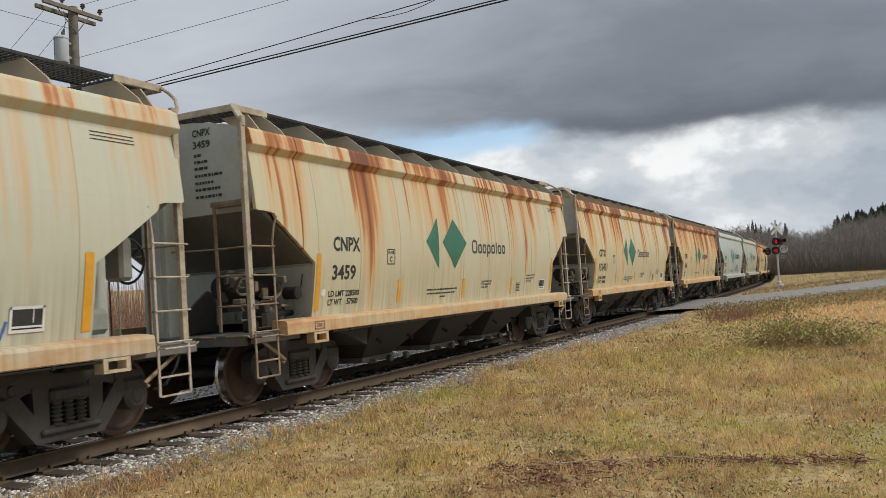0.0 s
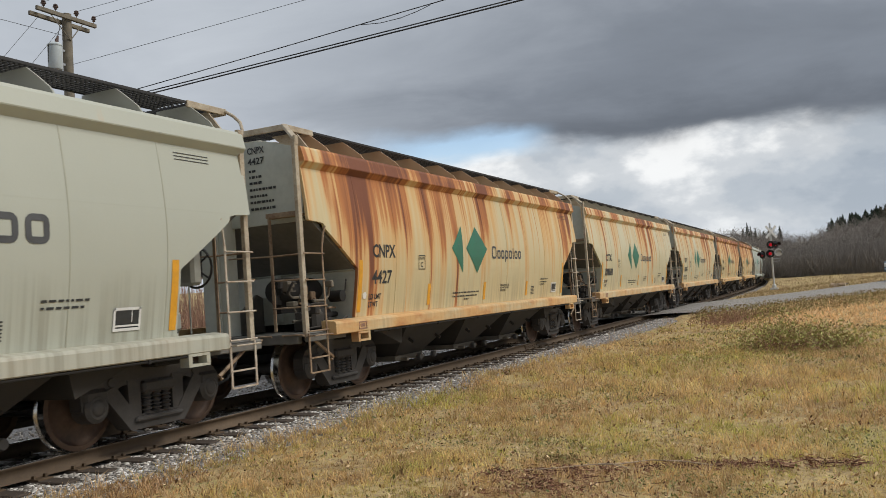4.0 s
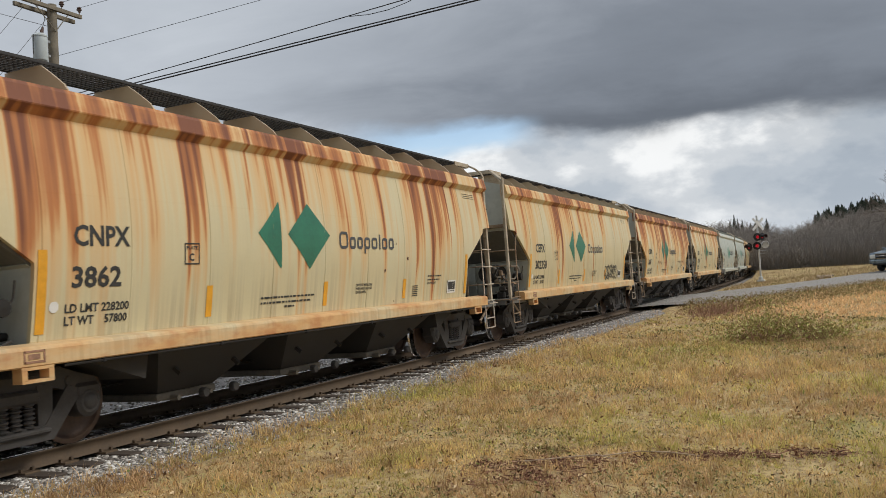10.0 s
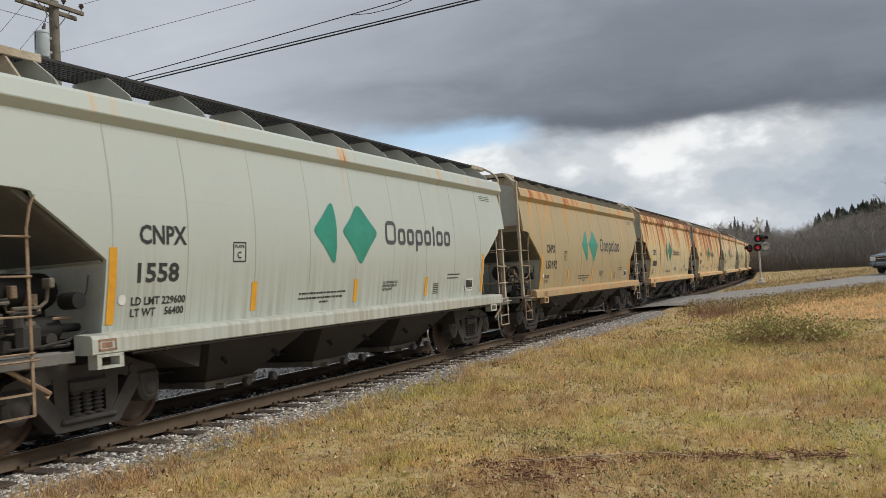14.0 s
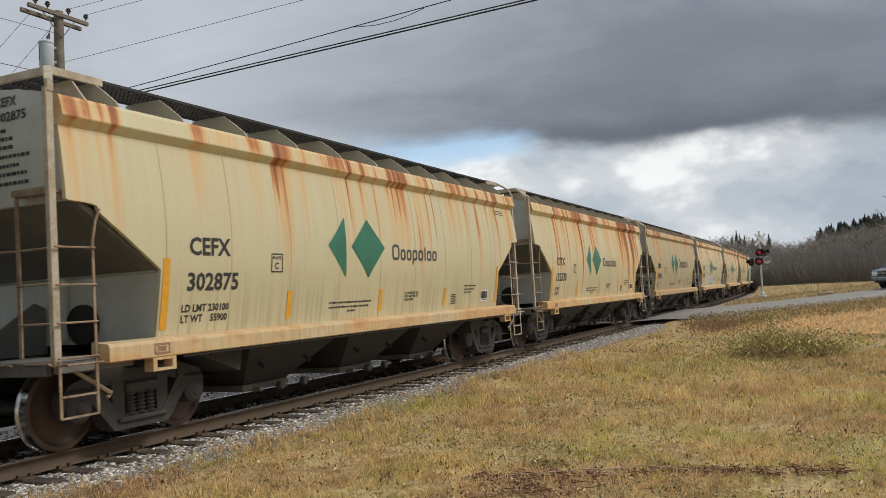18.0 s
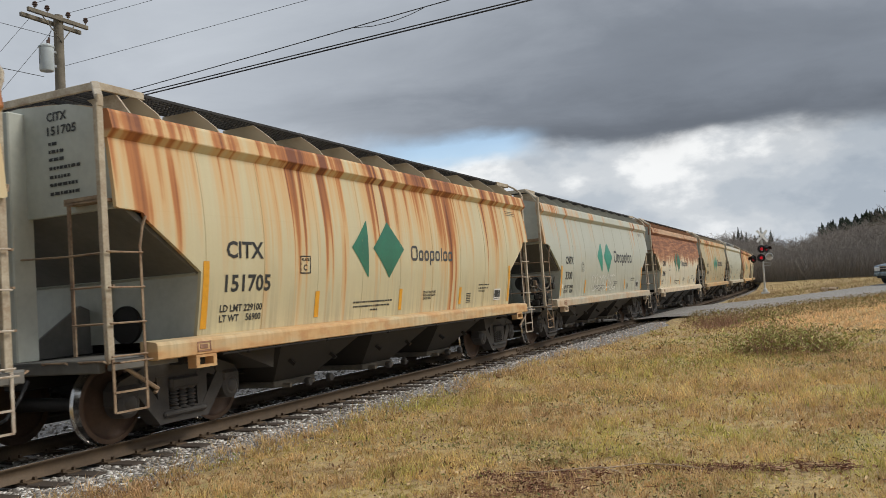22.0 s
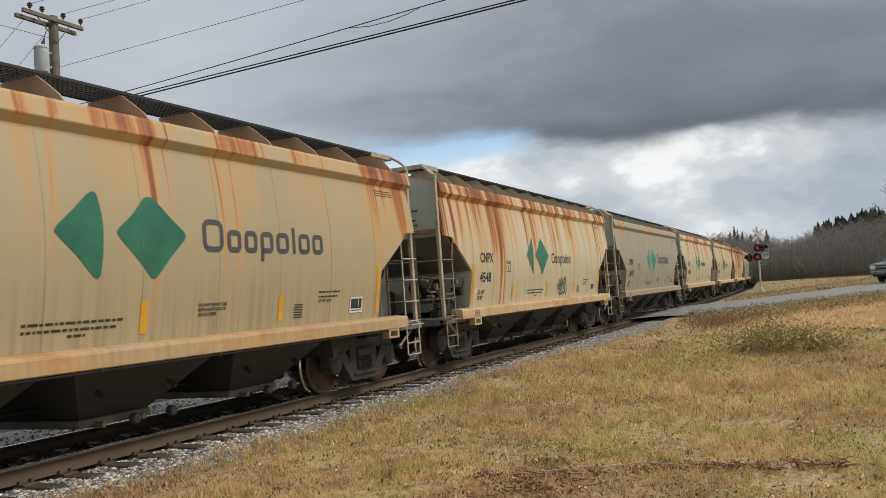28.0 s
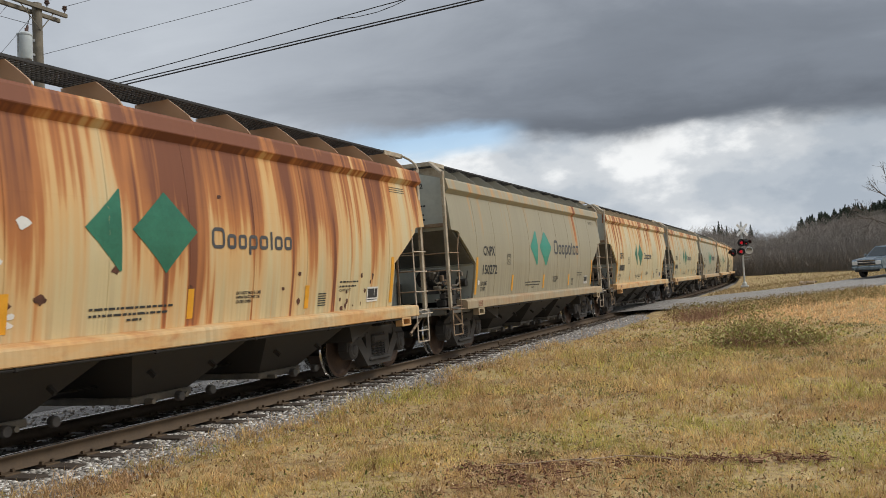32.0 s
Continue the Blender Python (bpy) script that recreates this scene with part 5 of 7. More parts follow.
def emblem(kind):
    """The two leaf halves of the emblem: plain diamonds."""
    if kind == "late_half":
        rows = [(2.77, -0.84, -0.80), (2.74, -0.90, -0.77), (2.55, -1.12, -0.73), (2.40, -1.31, -0.72), (2.34, -1.35, -0.72), (2.28, -1.30, -0.72), (2.1, -1.08, -0.73), (1.90, -0.88, -0.76), (1.86, -0.83, -0.79)]
    elif kind == "late_full":
        rows = [(2.77, -0.06, 0.02), (2.74, -0.11, 0.08), (2.55, -0.30, 0.30), (2.40, -0.50, 0.50), (2.35, -0.53, 0.54), (2.29, -0.49, 0.51), (2.1, -0.27, 0.29), (1.89, -0.06, 0.09), (1.85, -0.02, 0.04)]
    elif kind == "half":
        rows = [(2.73, -1.29, -1.27), (2.60, -1.43, -1.27), (2.45, -1.60, -1.27), (2.29, -1.79, -1.27), (2.12, -1.60, -1.27), (1.95, -1.43, -1.27), (1.82, -1.30, -1.27)]
    else:
        rows = [(2.74, -0.58, -0.56), (2.60, -0.74, -0.40), (2.45, -0.92, -0.22), (2.29, -1.11, -0.02), (2.12, -0.91, -0.22), (1.95, -0.72, -0.41), (1.80, -0.58, -0.56)]
    return decal(rows)


def scribble(seed, x0, x1, z0, z1, width, loops):
    """Spray-paint strokes: looping plain ribbons."""
    rng = random.Random(seed)
    g = Geo()
    pts = []
    n = loops * 12
    for k in range(n + 1):
        u = k / n
        a = 2 * math.pi * loops * u
        x = x0 + (x1 - x0) * (0.08 + 0.84 * u) + 0.10 * (x1 - x0) * math.cos(a) * (0.6 + 0.6 * rng.random())
        z = (z0 + z1) / 2 + 0.5 * (z1 - z0) * math.sin(a + 0.7 * math.sin(3 * u)) * (0.55 + 0.45 * rng.random())
        pts.append((x, z))
    for k, ((xa, za), (xb, zb)) in enumerate(zip(pts, pts[1:])):
        d = math.hypot(xb - xa, zb - za) or 1
        nx, nz = -(zb - za) / d * width / 2, (xb - xa) / d * width / 2
        ex, ez = (xb - xa) / d * width * 0.3, (zb - za) / d * width * 0.3
        o = 0.006 + 0.0004 * (k % 5)
        q = [(xa + nx - ex, za + nz - ez), (xb + nx + ex, zb + nz + ez), (xb - nx + ex, zb - nz + ez), (xa - nx - ex, za - nz - ez)]
        g.add([on_side(x, max(1.14, z), o) for x, z in q], [(0, 1, 2, 3)])
    return g


# mark, number, rust, dirt, cream, emblem (g old green, t bright, n none), load limit, light weight
CARS = [
    ("CNPX", "", 0.34, 0.03, 0.50, "g", "", ""),
    ("CNPX", "3459", 0.47, 0.06, 0.70, "g", "228500", "57500"),
    ("CITX", "151431", 0.50, 0.08, 0.85, "g", "229400", "56600"),
    ("CNPX", "4468", 0.74, 0.08, 0.90, "g", "", ""),
    ("CNPX", "1087", 0.02, 0.04, 0.02, "t", "229700", "56300"),
    ("CNPX", "1175", 0.08, 0.30, 0.15, "t", "229800", "56200"),
    ("CNPX", "4427", 0.68, 0.12, 0.95, "g", "", ""),
    ("CITX", "", 0.46, 0.08, 0.85, "g", "", ""),
    ("CEFX", "302817", 0.52, 0.05, 0.85, "g", "229900", "56100"),
    ("CEFX", "302085", 0.68, 0.10, 0.95, "g", "", ""),
    ("CEFX", "302785", 0.66, 0.06, 0.88, "g", "229900", "56000"),
    ("CNPX", "1319", 0.04, 0.05, 0.05, "t", "229700", "56300"),
    ("CNPX", "1196", 0.05, 0.05, 0.05, "t", "229800", "56200"),
    ("CNPX", "3862", 0.56, 0.06, 0.85, "g", "228200", "57800"),
    ("CEFX", "302358", 0.52, 0.20, 0.95, "g", "229900", "56100"),
    ("CNPX", "3667", 0.70, 0.06, 0.88, "g", "228600", "57400"),
    ("CEFX", "302910", 0.54, 0.08, 0.88, "g", "229900", "56100"),
    ("CNPX", "1602", 0.06, 0.10, 0.08, "t", "229600", "56400"),
    ("CNPX", "1558", 0.06, 0.05, 0.05, "t", "229600", "56400"),
    ("CNPX", "150192", 0.30, 0.84, 0.95, "t", "", ""),
    ("CEFX", "", 0.56, 0.30, 0.95, "g", "", ""),
    ("CNPX", "4884", 0.68, 0.06, 0.88, "g", "228400", "57600"),
    ("CEFX", "302457", 0.48, 0.08, 0.72, "g", "230100", "55900"),
    ("CEFX", "302875", 0.45, 0.14, 0.90, "g", "230100", "55900"),
    ("CITX", "152530", 0.52, 0.20, 0.95, "g", "", ""),
    ("CNPX", "150241", 0.34, 0.74, 0.95, "g", "", ""),
    ("CEFX", "302022", 0.48, 0.14, 0.85, "g", "", ""),
    ("CEFX", "302212", 0.50, 0.12, 0.85, "g", "230400", "55600"),
    ("CITX", "151705", 0.50, 0.06, 0.85, "g", "229100", "56900"),
    ("CNPX", "3300", 0.28, 0.26, 0.20, "t", "229800", "56200"),
    ("CNPX", "3846", 0.22, 0.04, 0.65, "g", "", ""),
    ("CNPX", "150607", 0.40, 0.62, 0.86, "t", "", ""),
    ("TCMX", "309561", 0.18, 0.10, 0.42, "n", "227500", "58500"),
    ("CITX", "152028", 0.68, 0.12, 0.90, "g", "", ""),
    ("CITX", "", 0.46, 0.14, 0.80, "g", "", ""),
    ("CNPX", "150274", 0.42, 0.74, 0.95, "g", "", ""),
    ("CNPX", "4548", 0.52, 0.12, 0.80, "g", "", ""),
    ("CNPX", "150475", 0.18, 0.86, 0.65, "t", "", ""),
    ("CITX", "151608", 0.48, 0.10, 0.85, "g", "", ""),
    ("CITX", "151093", 0.46, 0.06, 0.80, "g", "229200", "56800"),
    ("CNPX", "3332", 0.80, 0.10, 0.95, "g", "", ""),
    ("CNPX", "150272", 0.18, 0.90, 0.70, "t", "", ""),
    ("CEFX", "", 0.56, 0.14, 0.90, "g", "", ""),
    ("CITX", "", 0.40, 0.40, 0.85, "g", "", ""),
    ("CNPX", "", 0.30, 0.70, 0.50, "t", "", ""),
    ("CNPX", "", 0.45, 0.20, 0.80, "g", "", ""),
    ("CEFX", "", 0.56, 0.20, 0.90, "g", "", ""),
    ("CNPX", "", 0.50, 0.20, 0.90, "g", "", ""),
    ("CITX", "", 0.42, 0.30, 0.85, "g", "", ""),
    ("CNPX", "", 0.35, 0.60, 0.60, "t", "", ""),
    ("CEFX", "", 0.55, 0.20, 0.90, "g", "", ""),
]


def car_label(rust, dirt, cream, mark):
    if mark == "TCMX":
        return "plain off-white covered hopper car with faint rust on the rails"
    if rust > 0.6:
        return "cream covered hopper car with heavy orange rust runs on the rails"
    if dirt > 0.5:
        return "dusty tan covered hopper car with green emblem on the rails"
    if cream < 0.3:
        return "clean pale grey covered hopper car with bright green emblem"
    return "cream covered hopper car streaked with rust on the rails"


def build_train():
    pattern, worn = build_car()
    worn = {n.split(".")[0] for n in worn}
    for ob in pattern.children:
        if ob.name.split(".")[0] == "side_sill":
            me = ob.data.copy()
            for v in me.vertices:
                v.co.x = max(v.co.x, SILL_SHORT)
            SHORT_SILL[ob.data.name] = me
    rng = random.Random(21)
    cars = []
    for k, (mark, number, rust, dirt, cream, logo, limit, light) in enumerate(CARS):
        car = copy_thing(pattern, Matrix())
        tagged(car, car_label(rust, dirt, cream, mark), "hopper car", "cars of the freight train")
        seed = rng.random()
        for ob in car.children_recursive:
            if ob.name.split(".")[0] in worn:
                ob.color = (seed, rust, dirt, cream)
                if number == "3846":
                    ob.material_slots[0].link = "OBJECT"
                    ob.material_slots[0].material = PAINT_BAND
        if len(number) == 4 and number[0] == "1":
            for ob in car.children:
                if ob.name.split(".")[0] == "side_sill":
                    ob.data = SHORT_SILL[ob.data.name]
        green = TEAL if logo == "t" else GREEN
        late = logo == "t" or number in ("150241", "150274")
        if logo != "n":
            part("emblem", EMBLEM[("late_" if late else "") + "half", green.name], None, car, "green half diamond emblem")
            part("emblem", EMBLEM[("late_" if late else "") + "full", green.name], None, car, "green diamond emblem")
            part("wordmark", WORDMARK_LARGE if late else WORDMARK, None, car, "dark bars of the operator's name")["kind"] = "stuff"
        side_text("reporting_mark", mark, -4.84, 2.09, 0.215, car, 0.76)
        end_text("reporting_mark", mark, -0.47, 3.70, 0.10, car, 0.31)
        if number:
            wide = 0.165 * len(number) if len(number) < 5 else 0.158 * len(number)
            side_text("road_number", number, -4.86, 1.665, 0.215, car, wide)
            end_text("road_number", number, -0.47, 3.54, 0.10, car, 0.075 * len(number))
        else:
            g = Geo()
            for d in range(6):
                oblong(g, -4.87 + 0.16 * d, -4.75 + 0.16 * d, 1.63, 1.845)
            part("road_number", g, BLACK, car)
        side_text("load_limit", ("LD LMT " + limit).strip(), -4.93, 1.41, 0.09, car, 0.86 if limit else 0.40)
        side_text("light_weight", ("LT WT    " + light).strip(), -4.93, 1.285, 0.09, car, 0.84 if light else 0.30)
        side_text("plate_mark", "PLATE", -3.185, 2.06, 0.04, car, 0.19)
        side_text("plate_mark", "C", -3.14, 1.925, 0.09, car, 0.085)
        if logo == "g":
            side_text("volume", "CU FT 4275", 3.42, 1.46, 0.042, car, 0.36)["kind"] = "stuff"
        side_text("notice", "DO NOT MOVE CAR\nWITH HATCHES OR\nGATES OPEN", 0.78, 1.50, 0.042, car)
        if mark == "TCMX":
            for ob in list(car.children):
                if ob.name.split(".")[0] in ("bracket", "notice", "volume"):
                    bpy.data.objects.remove(ob)
            for n in range(12):
                part("walk_post", WALK_POST, None, car, "pale post of the roofwalk edge").matrix_basis = pose(-5.55 + 1.08 * n, 0, 0)
            part("walk_edge", WALK_EDGE, None, car, "pale rail along the roofwalk edge")
            for n, words in enumerate(("CAUTION DO NOT USE STEAM,", "BOILING WATER OR SHARP", "OBJECTS TO CLEAN", "ENTER CAR WITH SOFT SOLED", "SHOES")):
                side_text("caution", words, 0.92, 1.95 - 0.085 * n, 0.048, car)
        if number in HOLED:
            part("opening", HOLE_DISC, None, car, "round dark disc for the shaded opening in the bulkhead")
            for ob in list(car.children):
                if ob.name.split(".")[0] in ("air_reservoir", "brake_cylinder", "brake_valve", "brake_rigging"):
                    bpy.data.objects.remove(ob)
        else:
            part("badge", BADGE, None, car)
        cars.append(car)
    for o in (*pattern.children_recursive, pattern):
        bpy.data.objects.remove(o)
    return cars


SHORT_SILL = {}
WALK_POST = Geo().box((0, -1.035, 3.95), (0.045, 0.03, 0.36), cut=0.006).box((0, -0.85, 3.83), (0.045, 0.40, 0.03)).mesh("walk_post", WHITE)
WALK_EDGE = Geo().box((0.3, -1.03, 4.125), (12.0, 0.025, 0.025), cut=0.006).mesh("walk_edge", GALV)
EMBLEM = {(kind, m.name): emblem(kind).mesh("emblem", m) for kind in ("half", "full", "late_half", "late_full") for m in (GREEN, TEAL)}
WORDMARK = wordmark(1.10, 0.25, 2.095).mesh("wordmark", WORDGREY)
WORDMARK_LARGE = wordmark(1.65, 0.84, 2.165).mesh("wordmark", WORDGREY)
HOLED = {"151705", "302457", "302875", "302212", "3846", "152530", "1319", "151093", "302085"}
# a black disc on the sheet, no cut: the opening's shade as colour
HOLE_DISC = Geo().lathe([(0.0, -0.045), (0.215, -0.045), (0.22, -0.055), (0.24, -0.055), (0.24, 0.0)], (-5.30, -0.30, 1.33), "x", 24).mesh("opening", UNDER)
BADGE = decal([(1.53, -5.09, -5.04), (1.50, -5.12, -5.01), (1.45, -5.12, -5.01), (1.42, -5.09, -5.04)]).mesh("badge", WHITE)
TRAIN = build_train()

# sprayed tags on single cars
for index, seed, box, width, loops, mat in (
    (0, 3, (3.7, 4.3, 1.15, 1.55), 0.03, 3, BLUEPAINT), (4, 5, (1.2, 2.9, 1.32, 1.75), 0.035, 6, BLUEPAINT),
    (10, 7, (3.3, 4.2, 1.2, 1.5), 0.025, 6, BLACK), (14, 9, (2.3, 4.2, 1.2, 1.75), 0.035, 8, BLACK),
    (29, 11, (-2.2, 1.2, 1.25, 1.8), 0.02, 8, WHITE), (36, 13, (0.9, 1.75, 1.2, 1.75), 0.025, 5, BLACK), (33, 14, (1.5, 3.2, 1.2, 1.6), 0.03, 6, WHITE),
):
    part("sprayed_tag", scribble(seed, *box, width, loops), mat, TRAIN[index], "sprayed paint strokes")
g = scribble(15, -2.9, 0.8, 1.15, 1.62, 0.26, 7)
part("sprayed_tag", g, WHITE, TRAIN[26], "large white sprayed letters")
part("sprayed_tag", scribble(15, -2.9, 0.8, 1.15, 1.66, 0.03, 7), BLACK, TRAIN[26]).location = (0, -0.006, 0)


def blisters(seed, n, z_mid, spread, size):
    """Rust blisters with short runs below them."""
    rng = random.Random(seed)
    g = Geo()
    for _ in range(n):
        if rng.random() < 0.45 or not g.v:
            mid = rng.uniform(-4.9, 4.9)
        x, z, r = mid + rng.gauss(0, 0.28), z_mid + rng.uniform(-spread, spread), size * rng.uniform(0.3, 1.0)
        tail = rng.uniform(1.0, 2.6)
        rim = []
        for a in np.linspace(0, 2 * math.pi, 14)[:-1]:
            down = math.sin(a)
            rim.append((x + r * rng.uniform(0.55, 1.15) * math.cos(a), max(1.16, z + r * rng.uniform(0.7, 1.1) * (down if down > 0 else down * tail))))
        g.add([on_side(px, pz, 0.0035) for px, pz in rim], [tuple(range(13))])
    return g


BLISTER = plain("dark_rust_blister", (0.10, 0.042, 0.026), 0.85, 0.0, 0.5, 20.0, 0.6)
for index, seed, n, z_mid, spread, size in ((15, 1, 34, 1.74, 0.03, 0.05), (40, 2, 9, 1.5, 0.3, 0.05), (21, 3, 14, 1.25, 0.08, 0.04), (40, 4, 12, 1.22, 0.04, 0.06), (13, 5, 4, 1.7, 0.5, 0.04), (8, 6, 3, 1.2, 0.05, 0.05)):
    part("rust_blister", blisters(seed, n, z_mid, spread, size), BLISTER, TRAIN[index], "dark rust blisters with runs")["kind"] = "stuff"


def chips(spots):
    """Flaked spots of paint: (x, z, radius) each, with ragged rims."""
    rng = random.Random(77)
    g = Geo()
    for x, z, r in spots:
        rim = [(x + r * rng.uniform(0.5, 1.1) * math.cos(a), z + 0.7 * r * rng.uniform(0.5, 1.1) * math.sin(a)) for a in np.linspace(0, 2 * math.pi, 12)[:-1]]
        g.add([on_side(px, max(1.16, pz), 0.005) for px, pz in rim], [tuple(range(11))])
    return g


part("paint_chip", chips(((-2.55, 2.30, 0.11), (-2.85, 1.93, 0.09), (-2.90, 1.80, 0.10), (-2.72, 1.32, 0.10), (-2.66, 1.40, 0.06))), WHITE, TRAIN[40], "bare white flakes in the paint")["kind"] = "stuff"
part("rust_blister", chips(((-2.77, 1.50, 0.12), (-2.32, 1.55, 0.09), (-1.36, 1.83, 0.07), (-1.62, 2.22, 0.08), (0.45, 2.76, 0.05), (1.85, 1.55, 0.05), (2.25, 1.75, 0.05))), BLISTER, TRAIN[40], "dark rust blisters")["kind"] = "stuff"
part("sprayed_tag", scribble(23, -3.55, -3.05, 1.42, 1.62, 0.02, 4), BLACK, TRAIN[21], "sprayed paint strokes")

# ---------------------------------------------------------------- utility pole and its lines
def build_pole():
    x, y = 19.6, 22.2
    z0 = ground_height(x, y)
    pole = thing("utility_pole", pose(x, y, z0))
    tagged(pole, "weathered wooden utility pole with crossarms beside the track", "utility pole")
    top = 10.98 - z0
    part("shaft", Geo().bar((0, 0, -0.6), (0, 0, top), 0.19, 0.145, 16), POLEWOOD, pole, smooth=True)
    for dy, z in ((-0.16, 10.82 - z0), (0.16, 10.72 - z0)):
        part("crossarm", Geo().box((-0.12, dy, z), (2.35, 0.10, 0.13), Matrix.Rotation(radians(1.5), 3, "Z"), 0.012), POLEWOOD, pole, "grey timber crossarm")
    for s in (-1, 1):
        part("brace", Geo().bar((-0.12 + s * 0.62, -0.16, 10.76 - z0), (-0.02, -0.16, 10.1 - z0), 0.016), POLEWOOD, pole)
    prof = [(0.0, 0.0), (0.05, 0.0), (0.05, 0.05), (0.085, 0.06), (0.085, 0.085), (0.045, 0.10), (0.07, 0.12), (0.07, 0.14), (0.035, 0.17), (0.0, 0.18)]
    for dx in (-1.0, -0.55, 0.25, 0.95):
        g = Geo().bar((dx, -0.16, 10.86 - z0), (dx, -0.16, 10.98 - z0), 0.015).lathe(prof, (dx, -0.16, 10.96 - z0), "z", 12)
        part("insulator", g, PORCELAIN, pole, "brown porcelain insulator")
    tank = part("transformer", Geo().lathe([(0.0, 0.0), (0.20, 0.0), (0.22, 0.04), (0.22, 0.72), (0.235, 0.74), (0.235, 0.78), (0.12, 0.86), (0.0, 0.88)], (-0.58, -0.10, 9.05 - z0), "z", 20), TANK, pole, "pale grey pole transformer", True)
    part("bushing", Geo().bar((-0.50, -0.1, 9.9 - z0), (-0.46, -0.1, 10.14 - z0), 0.05, 0.035, 10).bar((-0.62, -0.2, 9.88 - z0), (-0.62, -0.2, 10.0 - z0), 0.03, seg=8), PORCELAIN, tank)
    part("hanger", Geo().box((-0.28, 0, 9.3 - z0), (0.34, 0.08, 0.07)).box((-0.28, 0, 9.75 - z0), (0.34, 0.08, 0.07)), GALV, tank)
    part("jumper", Geo().pipe([(-0.46, -0.1, 10.14 - z0), (-0.42, -0.16, 10.4 - z0), (-0.5, -0.16, 10.7 - z0)], 0.01).pipe([(-0.85, -0.15, 9.8 - z0), (-0.88, -0.15, 9.2 - z0)], 0.012), WIRE, pole)


def cable(name, a, b, sag, r, label, n=26):
    a, b = Vector(a), Vector(b)
    pts = [a.lerp(b, k / n) - Vector((0, 0, 4 * sag * (k / n) * (1 - k / n))) for k in range(n + 1)]
    ob = new(name, Geo().pipe(pts, r, 5).mesh(name, WIRE))
    return tagged(ob, label, "cable")


def build_lines():
    cable("power_cable", (20.0, 22.2, 8.00), (20.0, -32, 10.12), 0.0, 0.018, "thick black cable strung across the track")
    cable("power_cable", (20.0, 22.2, 7.91), (20.0, -32, 10.10), 0.0, 0.022, "thick black cable strung across the track")
    cable("power_cable", (20.0, 22.2, 8.11), (20.0, 10.3, 8.87), 0.02, 0.014, "thin black cable above the thick pair", 8)
    cable("power_cable", (20.0, 10.3, 8.87), (20.0, -32, 11.62), 0.02, 0.014, "thin black cable above the thick pair", 12)
    ob = new("cable_loop", Geo().pipe([(20.0, 11.6, 8.76), (20.0, 11.0, 8.70), (20.0, 10.4, 8.72), (20.0, 9.9, 8.80), (20.0, 9.5, 8.90)], 0.010, 5).mesh("cable_loop", WIRE))
    tagged(ob, "short slack loop lashed to the thin cable", "cable")
    cable("power_line", (19.8, 22.2, 9.4), (18.6, -30, 11.2), 0.15, 0.007, "thin line from the pole across the track")
    cable("power_line", (20.55, 22.05, 11.1), (20.2, -30, 12.4), 0.1, 0.007, "thin line from the crossarm across the track")
    cable("power_line", (19.85, 22.05, 11.1), (19.0, -30, 11.5), 0.1, 0.007, "thin line from the crossarm across the track")
    cable("power_line", (18.65, 22.05, 11.1), (17.3, -30, 11.2), 0.1, 0.007, "thin line from the crossarm across the track")
    for dx in (0.0, 0.9):
        cable("guy_wire", (18.55 + dx, 22.2, 10.65 - 0.1 * dx), (9.2 + dx, 22.0, -0.7), 0.0, 0.007, "taut guy wire of the pole", 2)
    cable("power_line", (19.4, 22.2, 10.25), (-30, 25, 10.9), 0.2, 0.008, "thin line along the far side of the track")
    cable("power_line", (18.9, 22.1, 8.85), (-30, 24, 9.0), 0.2, 0.010, "thin line along the far side of the track")


